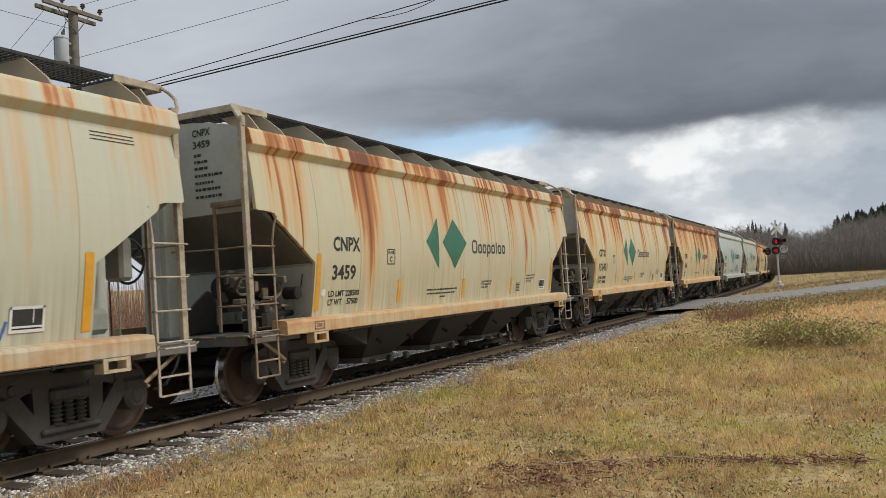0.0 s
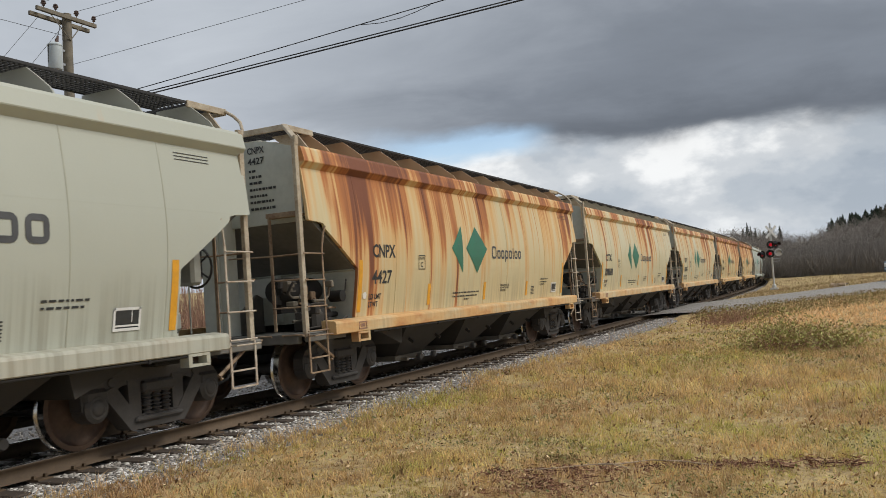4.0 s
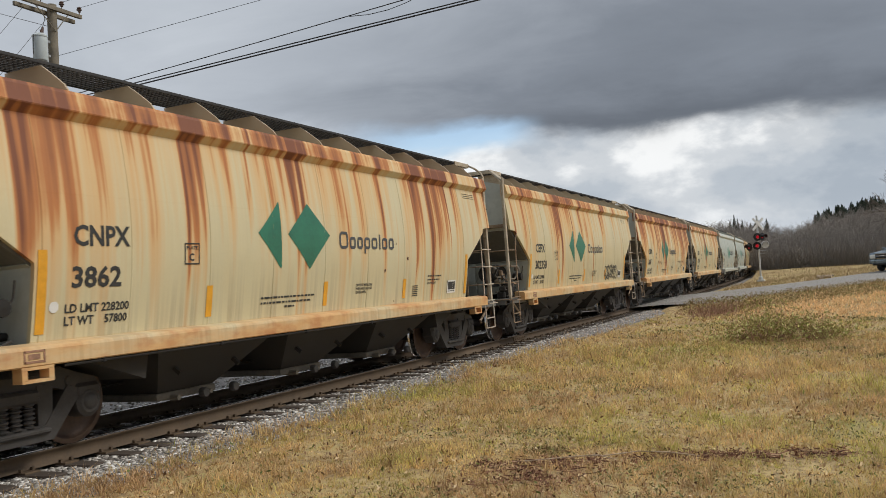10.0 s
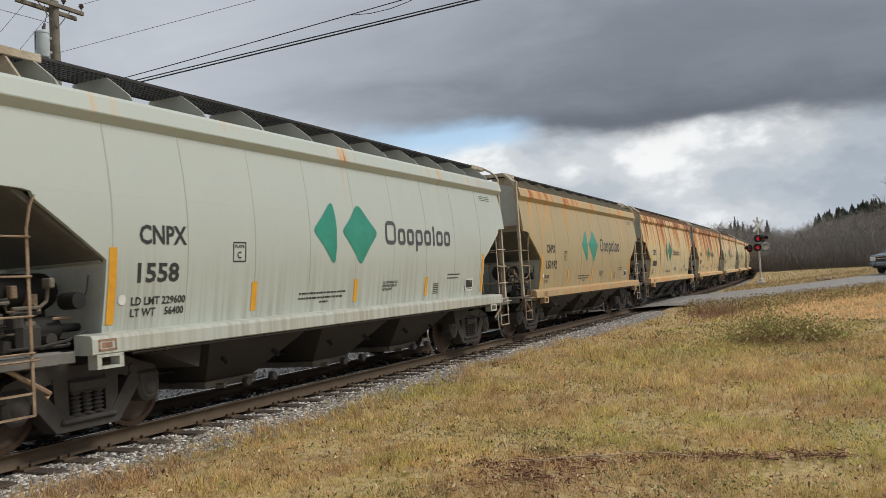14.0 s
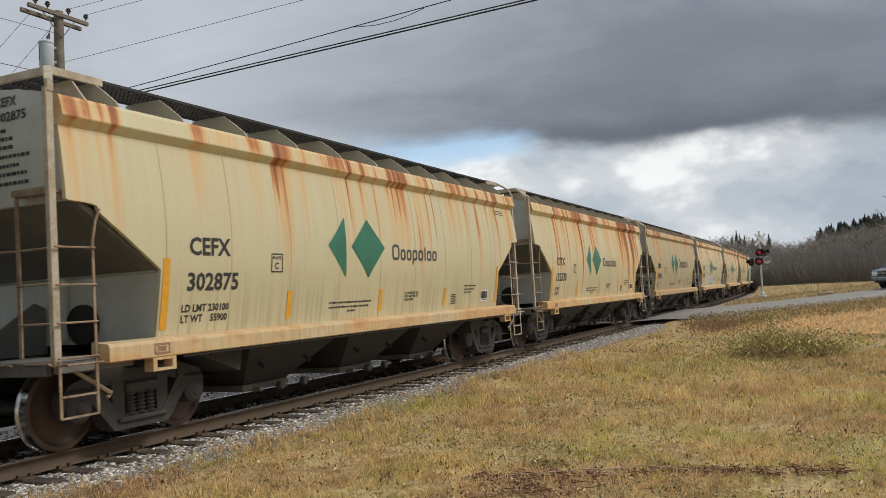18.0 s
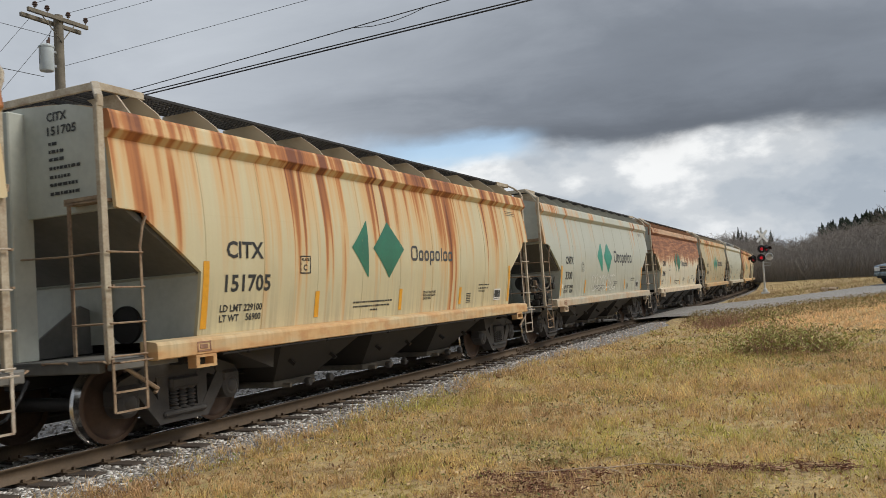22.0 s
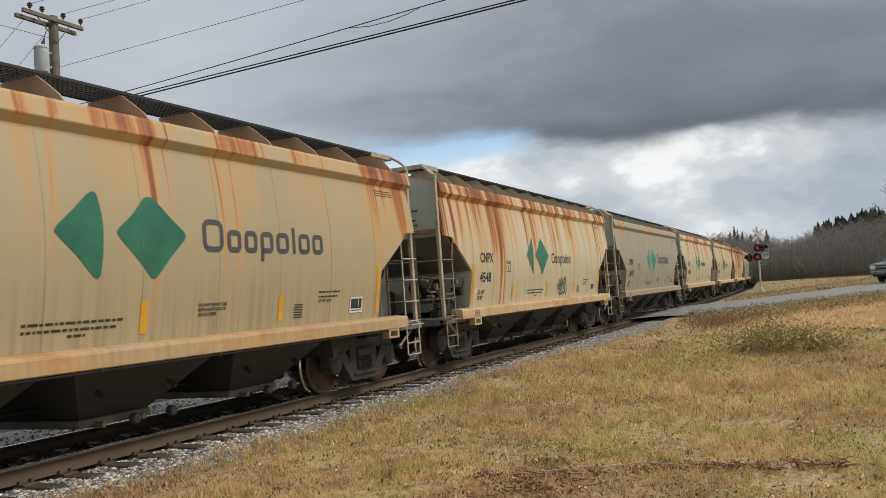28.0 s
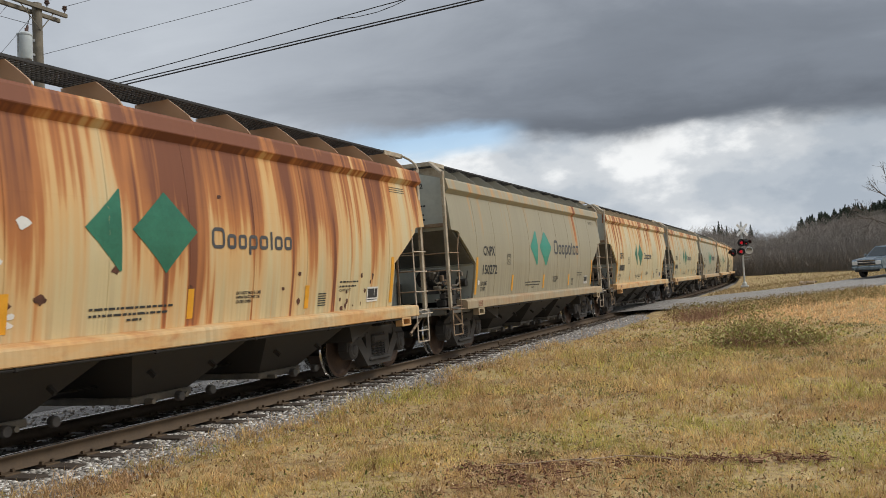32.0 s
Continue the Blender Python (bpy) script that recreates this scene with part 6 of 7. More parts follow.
# ---------------------------------------------------------------- level crossing signal
def build_signal():
    x, y = 60.2, 5.02
    z0 = 0.20
    sig = thing("crossing_signal", pose(x, y, z0))
    tagged(sig, "silver level crossing signal with red lamps beside the road", "crossing signal")
    part("base", Geo().box((0, 0, 0.06), (0.5, 0.5, 0.14), cut=0.03).lathe([(0.16, 0.12), (0.14, 0.3), (0.08, 0.36), (0.0, 0.36)], (0, 0, 0), "z", 12), MASTPAINT, sig)
    part("mast", Geo().bar((0, 0, 0.1), (0, 0, 4.35), 0.062, seg=12), MASTPAINT, sig, smooth=True)
    way = Matrix.Rotation(radians(38), 3, "Z")
    for k, tilt in enumerate((45, -45)):
        turn = way @ Matrix.Rotation(radians(90), 3, "Z") @ Matrix.Rotation(radians(tilt), 3, "Y")
        part("crossbuck_blade", Geo().box(way @ Vector((-0.09 - 0.03 * k, 0, 3.78)), (1.08, 0.02, 0.16), turn, 0.004), WHITE, sig, "white crossbuck blade")
    part("crossarm", Geo().bar((0.02, -0.52, 2.44), (0.02, 0.62, 2.30), 0.035, seg=8).bar((0.1, -0.45, 2.92), (-0.1, 0.1, 2.92), 0.035, seg=8), MASTPAINT, sig)

    def lamp(c, face, lit, back=False):
        m = Matrix.Translation(c) @ Vector(face).to_track_quat("-Y", "Z").to_matrix().to_4x4()
        disc = part("lamp", Geo().lathe([(0.0, 0.16), (0.13, 0.15), (0.17, 0.05), (0.17, 0.0), (0.255, 0.0), (0.255, -0.015), (0.15, -0.015)], (0, 0, 0), "y", 20), LAMPBLACK, sig, "black signal lamp with round backing")
        disc.matrix_basis = m
        part("lens", Geo().lathe([(0.0, -0.045), (0.06, -0.038), (0.10, -0.017)], (0, 0, 0), "y", 16), LENS_LIT if lit else LENS_DIM, disc, "red lens")
        hood = Geo()
        for k in range(10):
            a0, a1 = math.pi * (-0.1 + 1.2 * k / 10), math.pi * (-0.1 + 1.2 * (k + 1) / 10)
            p = [(0.17 * math.cos(a), d, 0.17 * math.sin(a)) for a in (a0, a1) for d in (-0.01, -0.30)]
            hood.add([p[0], p[1], p[3], p[2]], [(0, 1, 2, 3)])
        part("hood", hood, LAMPBLACK, disc)
        if back:
            part("back_plate", Geo().lathe([(0.0, -0.05), (0.25, -0.03), (0.25, -0.02)], (0, 0, 0), "y", 20), WHITE, disc, "white disc")

    lamp((-0.12, 0.56, 2.32), (-1, 0.75, 0), True)
    lamp((-0.14, 0.08, 2.36), (-1, -0.1, 0), True)
    lamp((-0.10, -0.42, 2.42), (-1, -0.2, 0), False, True)
    lamp((-0.16, 0.02, 2.94), (-1, -0.25, 0), True)
    lamp((-0.05, -0.26, 2.94), (-0.7, -1, 0), True)
    part("bracket", Geo().pipe([(0, 0, 2.05), (-0.05, -0.45, 2.0), (-0.05, -0.45, 1.85), (0, 0, 1.85)], 0.02), GALV, sig)


# ---------------------------------------------------------------- waiting pickup
def build_pickup():
    u, v = 24.0, 0.2
    q = ROAD_FROM + ROAD_WAY * u + ROAD_ACROSS * v
    heading = math.degrees(math.atan2(-ROAD_WAY.y, -ROAD_WAY.x))
    car = thing("pickup_truck", pose(q.x, q.y, road_height(u) + 0.03, 0, 2.2, heading) @ Matrix.Diagonal((1.0, 1.0, 1.04, 1.0)))
    tagged(car, "grey-blue pickup truck waiting on the road at the crossing", "pickup truck")
    # x ahead, body sections from front to back: (x, half width, floor, shoulder)
    g = Geo()
    side = [(2.72, 0.55), (2.80, 0.75), (2.80, 1.02), (2.66, 1.14), (1.35, 1.22), (1.25, 1.24), (-0.85, 1.24), (-0.9, 1.28), (-2.75, 1.28), (-2.80, 1.2), (-2.80, 0.55), (-1.35, 0.48), (1.25, 0.48)]
    rows = [(0.0, -0.97), (0.03, -0.985), (1.0, -0.985)]
    g.prism(side, -0.96, 0.96)
    g.prism([(p[0] * 0.985, 0.6 + (p[1] - 0.6) * 0.9) for p in side], -0.985, 0.985)
    part("body", g, CARPAINT, car)
    cab = Geo()
    low, high = [(1.30, 0.90), (-0.98, 0.90)], [(0.45, 0.70), (-0.70, 0.70)]
    verts = [(low[0][0], -0.90, 1.22), (low[0][0], 0.90, 1.22), (low[1][0], 0.90, 1.22), (low[1][0], -0.90, 1.22), (0.42, -0.72, 1.80), (0.42, 0.72, 1.80), (-0.72, 0.72, 1.80), (-0.72, -0.72, 1.80)]
    cab.add(verts, [(0, 1, 5, 4), (1, 2, 6, 5), (2, 3, 7, 6), (3, 0, 4, 7), (4, 5, 6, 7)])
    cab.box((-0.15, 0, 1.80), (1.12, 1.42, 0.06), cut=0.025)
    part("cab", cab, CARPAINT, car)
    n = Vector((0.55, 0, 0.83)).normalized()
    g = Geo().add([(1.24, -0.80, 1.262), (1.24, 0.80, 1.262), (0.50, 0.66, 1.768), (0.50, -0.66, 1.768)], [(0, 1, 2, 3)])
    ob = part("windscreen", g, GLASS, car, "dark windscreen")
    ob.location = n * 0.012
    for s in (-1, 1):
        g = Geo().add([(1.02, s * 0.886, 1.28), (0.25, s * 0.886, 1.28), (0.25, s * 0.742, 1.74), (0.44, s * 0.742, 1.74)], [(0, 1, 2, 3)]).add([(0.18, s * 0.886, 1.28), (-0.82, s * 0.886, 1.28), (-0.68, s * 0.742, 1.74), (0.18, s * 0.742, 1.74)], [(0, 1, 2, 3)])
        ob = part("side_window", g, GLASS, car, "dark side window")
        ob.location = (0, s * 0.012, 0.004)
        part("mirror", Geo().box((0.95, s * 1.06, 1.32), (0.10, 0.20, 0.18), cut=0.03), CARPAINT, car)
        part("headlight", Geo().box((2.79, s * 0.76, 0.93), (0.06, 0.36, 0.22), cut=0.02), WHITE, car, "clear headlight")
        arch = [(1.72 + 0.50 * math.cos(a), 0.42 + 0.50 * math.sin(a)) for a in np.linspace(0, math.pi, 12)]
        part("wheel_arch", Geo().prism(arch, s * 0.95, s * 0.992), LAMPBLACK, car)
        for x in (1.72, -1.75):
            w = part("wheel", Geo().lathe([(0.20, -0.12), (0.34, -0.12), (0.375, -0.09), (0.375, 0.09), (0.34, 0.12), (0.20, 0.12)], (x, s * 0.86, 0.375), "y", 22), TYRE, car, "black tyre")
            part("rim", Geo().lathe([(0.0, s * 0.10), (0.08, s * 0.11), (0.20, s * 0.085), (0.22, s * 0.10)], (x, s * 0.86, 0.375), "y", 14), GALV, w, "steel rim")
    part("grille", Geo().box((2.80, 0, 0.93), (0.05, 1.14, 0.26), cut=0.015), LAMPBLACK, car, "black grille")
    part("grille_bar", Geo().box((2.825, 0, 0.95), (0.04, 1.2, 0.055), cut=0.012), CHROME, car, "bright grille bar")
    part("grille_surround", Geo().box((2.805, 0, 1.075), (0.06, 1.2, 0.03)).box((2.805, 0, 0.80), (0.06, 1.2, 0.03)), CHROME, car)
    part("front_bumper", Geo().box((2.84, 0, 0.62), (0.16, 1.92, 0.22), cut=0.05), CARPAINT, car)
    part("valance", Geo().box((2.78, 0, 0.46), (0.10, 1.6, 0.14), cut=0.03), LAMPBLACK, car)


# ---------------------------------------------------------------- white trailer beyond the track
def build_trailer():
    m = pose(16.5, 25.2, ground_height(16.5, 25.2), 0, 0, 14)
    t = thing("cargo_trailer", m)
    tagged(t, "low white box trailer parked beyond the track", "trailer")
    part("box", Geo().box((0, 0, 1.42), (7.0, 2.2, 1.75), cut=0.04), SIDING, t)
    part("top_rail", Geo().box((0, 0, 2.32), (7.05, 2.25, 0.07), cut=0.01), GALV, t)
    for s in (-1, 1):
        for x in (-0.45, 0.45):
            part("wheel", Geo().lathe([(0.0, -0.1), (0.30, -0.1), (0.33, 0.0), (0.30, 0.1), (0.0, 0.1)], (x, s * 1.0, 0.33), "y", 16), TYRE, t)
    part("marker", Geo().box((-3.0, -1.108, 1.0), (0.3, 0.012, 0.16)), ORANGE, t, "yellow marker")


# ---------------------------------------------------------------- woods, trees, shrubs, grass
def sticks(a, b, ra, rb):
    """Three-sided tapered sticks from arrays of ends and radii."""
    a, b = np.asarray(a, float), np.asarray(b, float)
    d = b - a
    d /= np.linalg.norm(d, axis=1, keepdims=True) + 1e-9
    ref = np.where(np.abs(d[:, 2:3]) < 0.9, np.array([[0, 0, 1.0]]), np.array([[1.0, 0, 0]]))
    u = np.cross(d, ref)
    u /= np.linalg.norm(u, axis=1, keepdims=True)
    w = np.cross(d, u)
    n = len(a)
    v = np.zeros((n, 6, 3))
    for k in range(3):
        o = math.cos(2.094 * k) * u + math.sin(2.094 * k) * w
        v[:, k] = a + o * np.asarray(ra)[:, None]
        v[:, 3 + k] = b + o * np.asarray(rb)[:, None]
    q = np.array([(0, 1, 4, 3), (1, 2, 5, 4), (2, 0, 3, 5)])
    return v.reshape(-1, 3), (q[None] + 6 * np.arange(n)[:, None, None]).reshape(-1, 4)


def bare_crown(rng, base, height, spread, r, limbs, twigs):
    """Ends and radii of one leafless tree."""
    A, B, RA, RB = [], [], [], []
    base = np.array(base, float)
    lean = rng.normal(0, 0.05, 2)
    top = base + np.array([lean[0] * height, lean[1] * height, height])
    A.append(base), B.append(top), RA.append(r), RB.append(r * 0.15)
    for _ in range(limbs):
        f = rng.uniform(0.22, 0.9)
        p = base + (top - base) * f
        a = rng.uniform(0, 6.283)
        ln = spread * (1.15 - 0.75 * f) * rng.uniform(0.6, 1.2)
        q = p + np.array([math.cos(a) * ln, math.sin(a) * ln, ln * rng.uniform(0.5, 1.4)])
        A.append(p), B.append(q), RA.append(r * 0.45 * (1.1 - f)), RB.append(r * 0.10)
        for _ in range(twigs):
            g = rng.uniform(0.25, 1.0)
            s = p + (q - p) * g
            a2 = a + rng.normal(0, 0.9)
            l2 = ln * rng.uniform(0.25, 0.6)
            A.append(s), B.append(s + np.array([math.cos(a2) * l2, math.sin(a2) * l2, l2 * rng.uniform(0.3, 1.3)]))
            RA.append(r * 0.12), RB.append(r * 0.04)
    return A, B, RA, RB


def planted(rng, kinds, x, y, z, scale):
    """Copies of a few tree shapes, turned and sized, as one sheet of points and faces."""
    V, F, o = [], [], 0
    pick = rng.integers(0, len(kinds), len(x))
    a = rng.uniform(0, 6.283, len(x))
    wide = rng.uniform(0.8, 1.25, len(x))
    for k, (v, f) in enumerate(kinds):
        i = np.flatnonzero(pick == k)
        c, s = np.cos(a[i])[:, None], np.sin(a[i])[:, None]
        px, py, pz = v[None, :, 0] * wide[i][:, None], v[None, :, 1] * wide[i][:, None], v[None, :, 2]
        w = np.stack([(px * c - py * s) * scale[i][:, None] + x[i][:, None], (px * s + py * c) * scale[i][:, None] + y[i][:, None], pz * scale[i][:, None] + z[i][:, None]], -1)
        V.append(w.reshape(-1, 3))
        F.append((f[None] + (o + len(v) * np.arange(len(i)))[:, None, None]).reshape(-1, f.shape[1]))
        o += len(v) * len(i)
    return np.concatenate(V), np.concatenate(F)


def build_woods():
    rng = np.random.default_rng(12)
    kinds = []
    for _ in range(14):
        A, B, RA, RB = bare_crown(rng, (0, 0, -0.3), rng.uniform(4.8, 8.0), 2.3, rng.uniform(0.05, 0.085), 15, 5)
        v, f = sticks(A, B, np.maximum(RA, 0.016), np.maximum(RB, 0.008))
        kinds.append((v, f))
    n = 2300
    x = 118 + 150 * rng.random(n) ** 0.85
    y = x * rng.uniform(-0.12, 0.16, n)
    z = heights(x, y, 2.0)
    skyline = np.interp(y / x, [-0.12, -0.02, 0.02, 0.03, 0.057, 0.08, 0.107, 0.13], [0.056, 0.050, 0.045, 0.043, 0.034, 0.043, 0.046, 0.047])
    room = (skyline * x + 1.5 - z) * rng.uniform(0.55, 1.10, n) / 7.4
    v, f = planted(rng, kinds, x, y, z, np.minimum(room, rng.uniform(0.8, 1.6, n)))
    tagged(new("bare_woods", bulk("bare_woods", v, f, TWIGS)), "leafless grey-brown woods on the far hillside", "woods", kind="stuff")
    # thicket at the foot of the woods
    n = 34000
    x = 102 + 90 * rng.random(n) ** 1.5
    y = x * rng.uniform(-0.12, 0.17, n)
    h = rng.uniform(0.8, 3.2, n)
    base = np.stack([x, y, heights(x, y, 2.0)], -1)
    top = base + np.stack([rng.normal(0, 0.7, n), rng.normal(0, 0.7, n), h], -1)
    v, f = sticks(base, top, np.full(n, 0.032), np.full(n, 0.010))
    tagged(new("thicket", bulk("thicket", v, f, TWIGS)), "dense leafless brush at the foot of the hill", "brush", kind="stuff")


def conifer_geo(rng, height, slim):
    """A spruce: uneven drooping boughs set all round a tapered trunk."""
    V, F = [(-0.1, 0, -0.5), (0.1, 0, -0.5), (0, 0.1, -0.5), (0, 0, height * 0.96)], [(0, 1, 3), (1, 2, 3), (2, 0, 3)]
    n = 190
    lean = rng.uniform(0.7, 1.2)
    for k in range(n):
        f = ((k + rng.random()) / n) ** 0.9
        z = height * (0.08 + 0.90 * f)
        a = 2.4 * k + rng.normal(0, 0.3)
        r = (height * slim * (1 - f) ** lean + 0.12) * rng.uniform(0.45, 1.12)
        w = 0.22 * r + 0.10
        c, s = math.cos(a), math.sin(a)
        drop = r * rng.uniform(0.05, 0.55)
        o = len(V)
        V += [(0.05 * c, 0.05 * s, z + 0.10 * r), (0.6 * r * c - w * s, 0.6 * r * s + w * c, z - 0.45 * drop - 0.1), (r * c, r * s, z - drop), (0.6 * r * c + w * s, 0.6 * r * s - w * c, z - 0.45 * drop - 0.1), (0.55 * r * c, 0.55 * r * s, z - 0.35 * drop - 0.34)]
        F += [(o, o + 1, o + 2), (o, o + 2, o + 3), (o, o + 2, o + 4)]
    return np.array(V, float), np.array(F)


def build_conifers():
    rng = np.random.default_rng(4)
    kinds = [conifer_geo(rng, 10.0, rng.uniform(0.20, 0.34)) for _ in range(8)]
    n = 300
    side = -0.12 + 0.146 * rng.random(n) ** 0.9
    x = rng.uniform(248, 285, n)
    # a few stand alone at the far end of the ridge
    x = np.concatenate([x, [236, 240, 246, 243, 239, 247, 250]])
    side = np.concatenate([side, [0.1068, 0.0985, 0.1035, 0.0830, 0.0735, 0.090, 0.1115]])
    y = x * side
    z = heights(x, y, 1.0)
    tops = np.interp(side, [-0.12, -0.055, -0.022, 0.0, 0.026], [0.068, 0.0625, 0.0595, 0.0545, 0.0495])
    size = (tops * x + 1.5 - z) * np.concatenate([rng.uniform(0.58, 1.05, n), np.zeros(7)]) / 9.8
    size[n:] = (np.array([0.0535, 0.047, 0.049, 0.048, 0.047, 0.043, 0.046]) * x[n:] + 1.5 - z[n:]) / 9.8
    v, f = planted(rng, kinds, x, y, heights(x, y, 1.0), size)
    tagged(new("conifer_wood", bulk("conifer_wood", v, f, NEEDLES)), "dark green conifers along the ridge", "conifers", kind="stuff")


def build_roadside_tree():
    rng = np.random.default_rng(31)
    x, y = 88.0, -6.3
    tree = thing("bare_tree", pose(x, y, ground_height(x, y) - 0.1))
    tagged(tree, "tall leafless tree by the road", "tree")
    A, B, RA, RB = [], [], [], []

    def grow(p, d, ln, r, depth):
        q = p + d * ln
        A.append(p), B.append(q), RA.append(r), RB.append(r * 0.68)
        if depth == 0:
            return
        for _ in range(3 if depth > 1 else 4):
            e = d + rng.normal(0, 0.42, 3) + np.array([0, 0, 0.10])
            e /= np.linalg.norm(e)
            grow(p + d * ln * rng.uniform(0.6, 1.0), e, ln * rng.uniform(0.62, 0.86), r * 0.62, depth - 1)

    grow(np.zeros(3), np.array([0.03, 0.02, 1.0]), 3.6, 0.16, 5)
    v, f = sticks(A[:1], B[:1], RA[:1], RB[:1])
    part("trunk", bulk("trunk", v, f, BARK), None, tree)
    v, f = sticks(A[1:], B[1:], RA[1:], RB[1:])
    part("crown", bulk("crown", v, f, BARK), None, tree, "fine bare branches")


def build_far_brush():
    """Red-brown brush beyond the track, seen between the cars."""
    rng = np.random.default_rng(6)
    n = 9000
    x, y = rng.uniform(2, 75, n), rng.uniform(27, 40, n)
    base = np.stack([x, y, np.full(n, -0.75)], -1)
    h = rng.uniform(1.0, 3.6, n)
    top = base + np.stack([rng.normal(0, 0.4, n), rng.normal(0, 0.4, n), h], -1)
    v, f = sticks(base, top, np.full(n, 0.022), np.full(n, 0.006))
    tagged(new("hedge_brush", bulk("hedge_brush", v, f, STICK)), "red-brown leafless brush beyond the track", "brush", kind="stuff")


def blades(rng, x, y, z, h, width, bend, lean=None):
    """Grass blades, one bent strip of two faces each."""
    n = len(x)
    a = rng.uniform(0, 6.283, n)
    c, s = np.cos(a), np.sin(a)
    t = rng.uniform(0, 6.283, n) if lean is None else lean
    bx, by = np.cos(t) * bend * h, np.sin(t) * bend * h
    w = width / 2
    v = np.zeros((n, 5, 3))
    v[:, 0] = np.stack([x - c * w, y - s * w, z], -1)
    v[:, 1] = np.stack([x + c * w, y + s * w, z], -1)
    v[:, 2] = np.stack([x + bx * 0.35 + c * w * 0.7, y + by * 0.35 + s * w * 0.7, z + h * 0.6], -1)
    v[:, 3] = np.stack([x + bx * 0.35 - c * w * 0.7, y + by * 0.35 - s * w * 0.7, z + h * 0.6], -1)
    v[:, 4] = np.stack([x + bx, y + by, z + h * np.sqrt(np.clip(1 - 0.5 * bend ** 2, 0.15, 1))], -1)
    tri = np.array([(0, 1, 2), (0, 2, 3), (3, 2, 4)])
    return v.reshape(-1, 3), (tri[None] + 5 * np.arange(n)[:, None, None]).reshape(-1, 3)


def heights(x, y, cell=0.5):
    """Ground heights for many places, by a coarse grid."""
    x0, y0 = x.min(), y.min()
    i, j = ((x - x0) / cell).astype(int), ((y - y0) / cell).astype(int)
    key = i * 100000 + j
    uniq, back = np.unique(key, return_inverse=True)
    zs = np.array([ground_height(x0 + (k // 100000 + 0.5) * cell, y0 + (k % 100000 + 0.5) * cell) for k in uniq])
    return zs[back]


def track_edge(x):
    xs, ys, hs, step = TRACK
    return np.interp(x, xs, ys)


def strip_of_litter(x, y):
    """How bare the lawn lies along the strip of cut stems, 0 to 1."""
    u = np.clip((2.98 - y) / 2.7, -0.2, 1.0)
    off = x - (7.55 + 0.91 * u)
    strip = np.exp(-(off / 0.17) ** 2) * (y < 3.3) * (y > 0.1)
    heap = np.exp(-((x - 7.15) / 0.42) ** 2 - ((y - 2.62) / 0.5) ** 2)
    return np.clip(np.maximum(strip, heap), 0, 1)


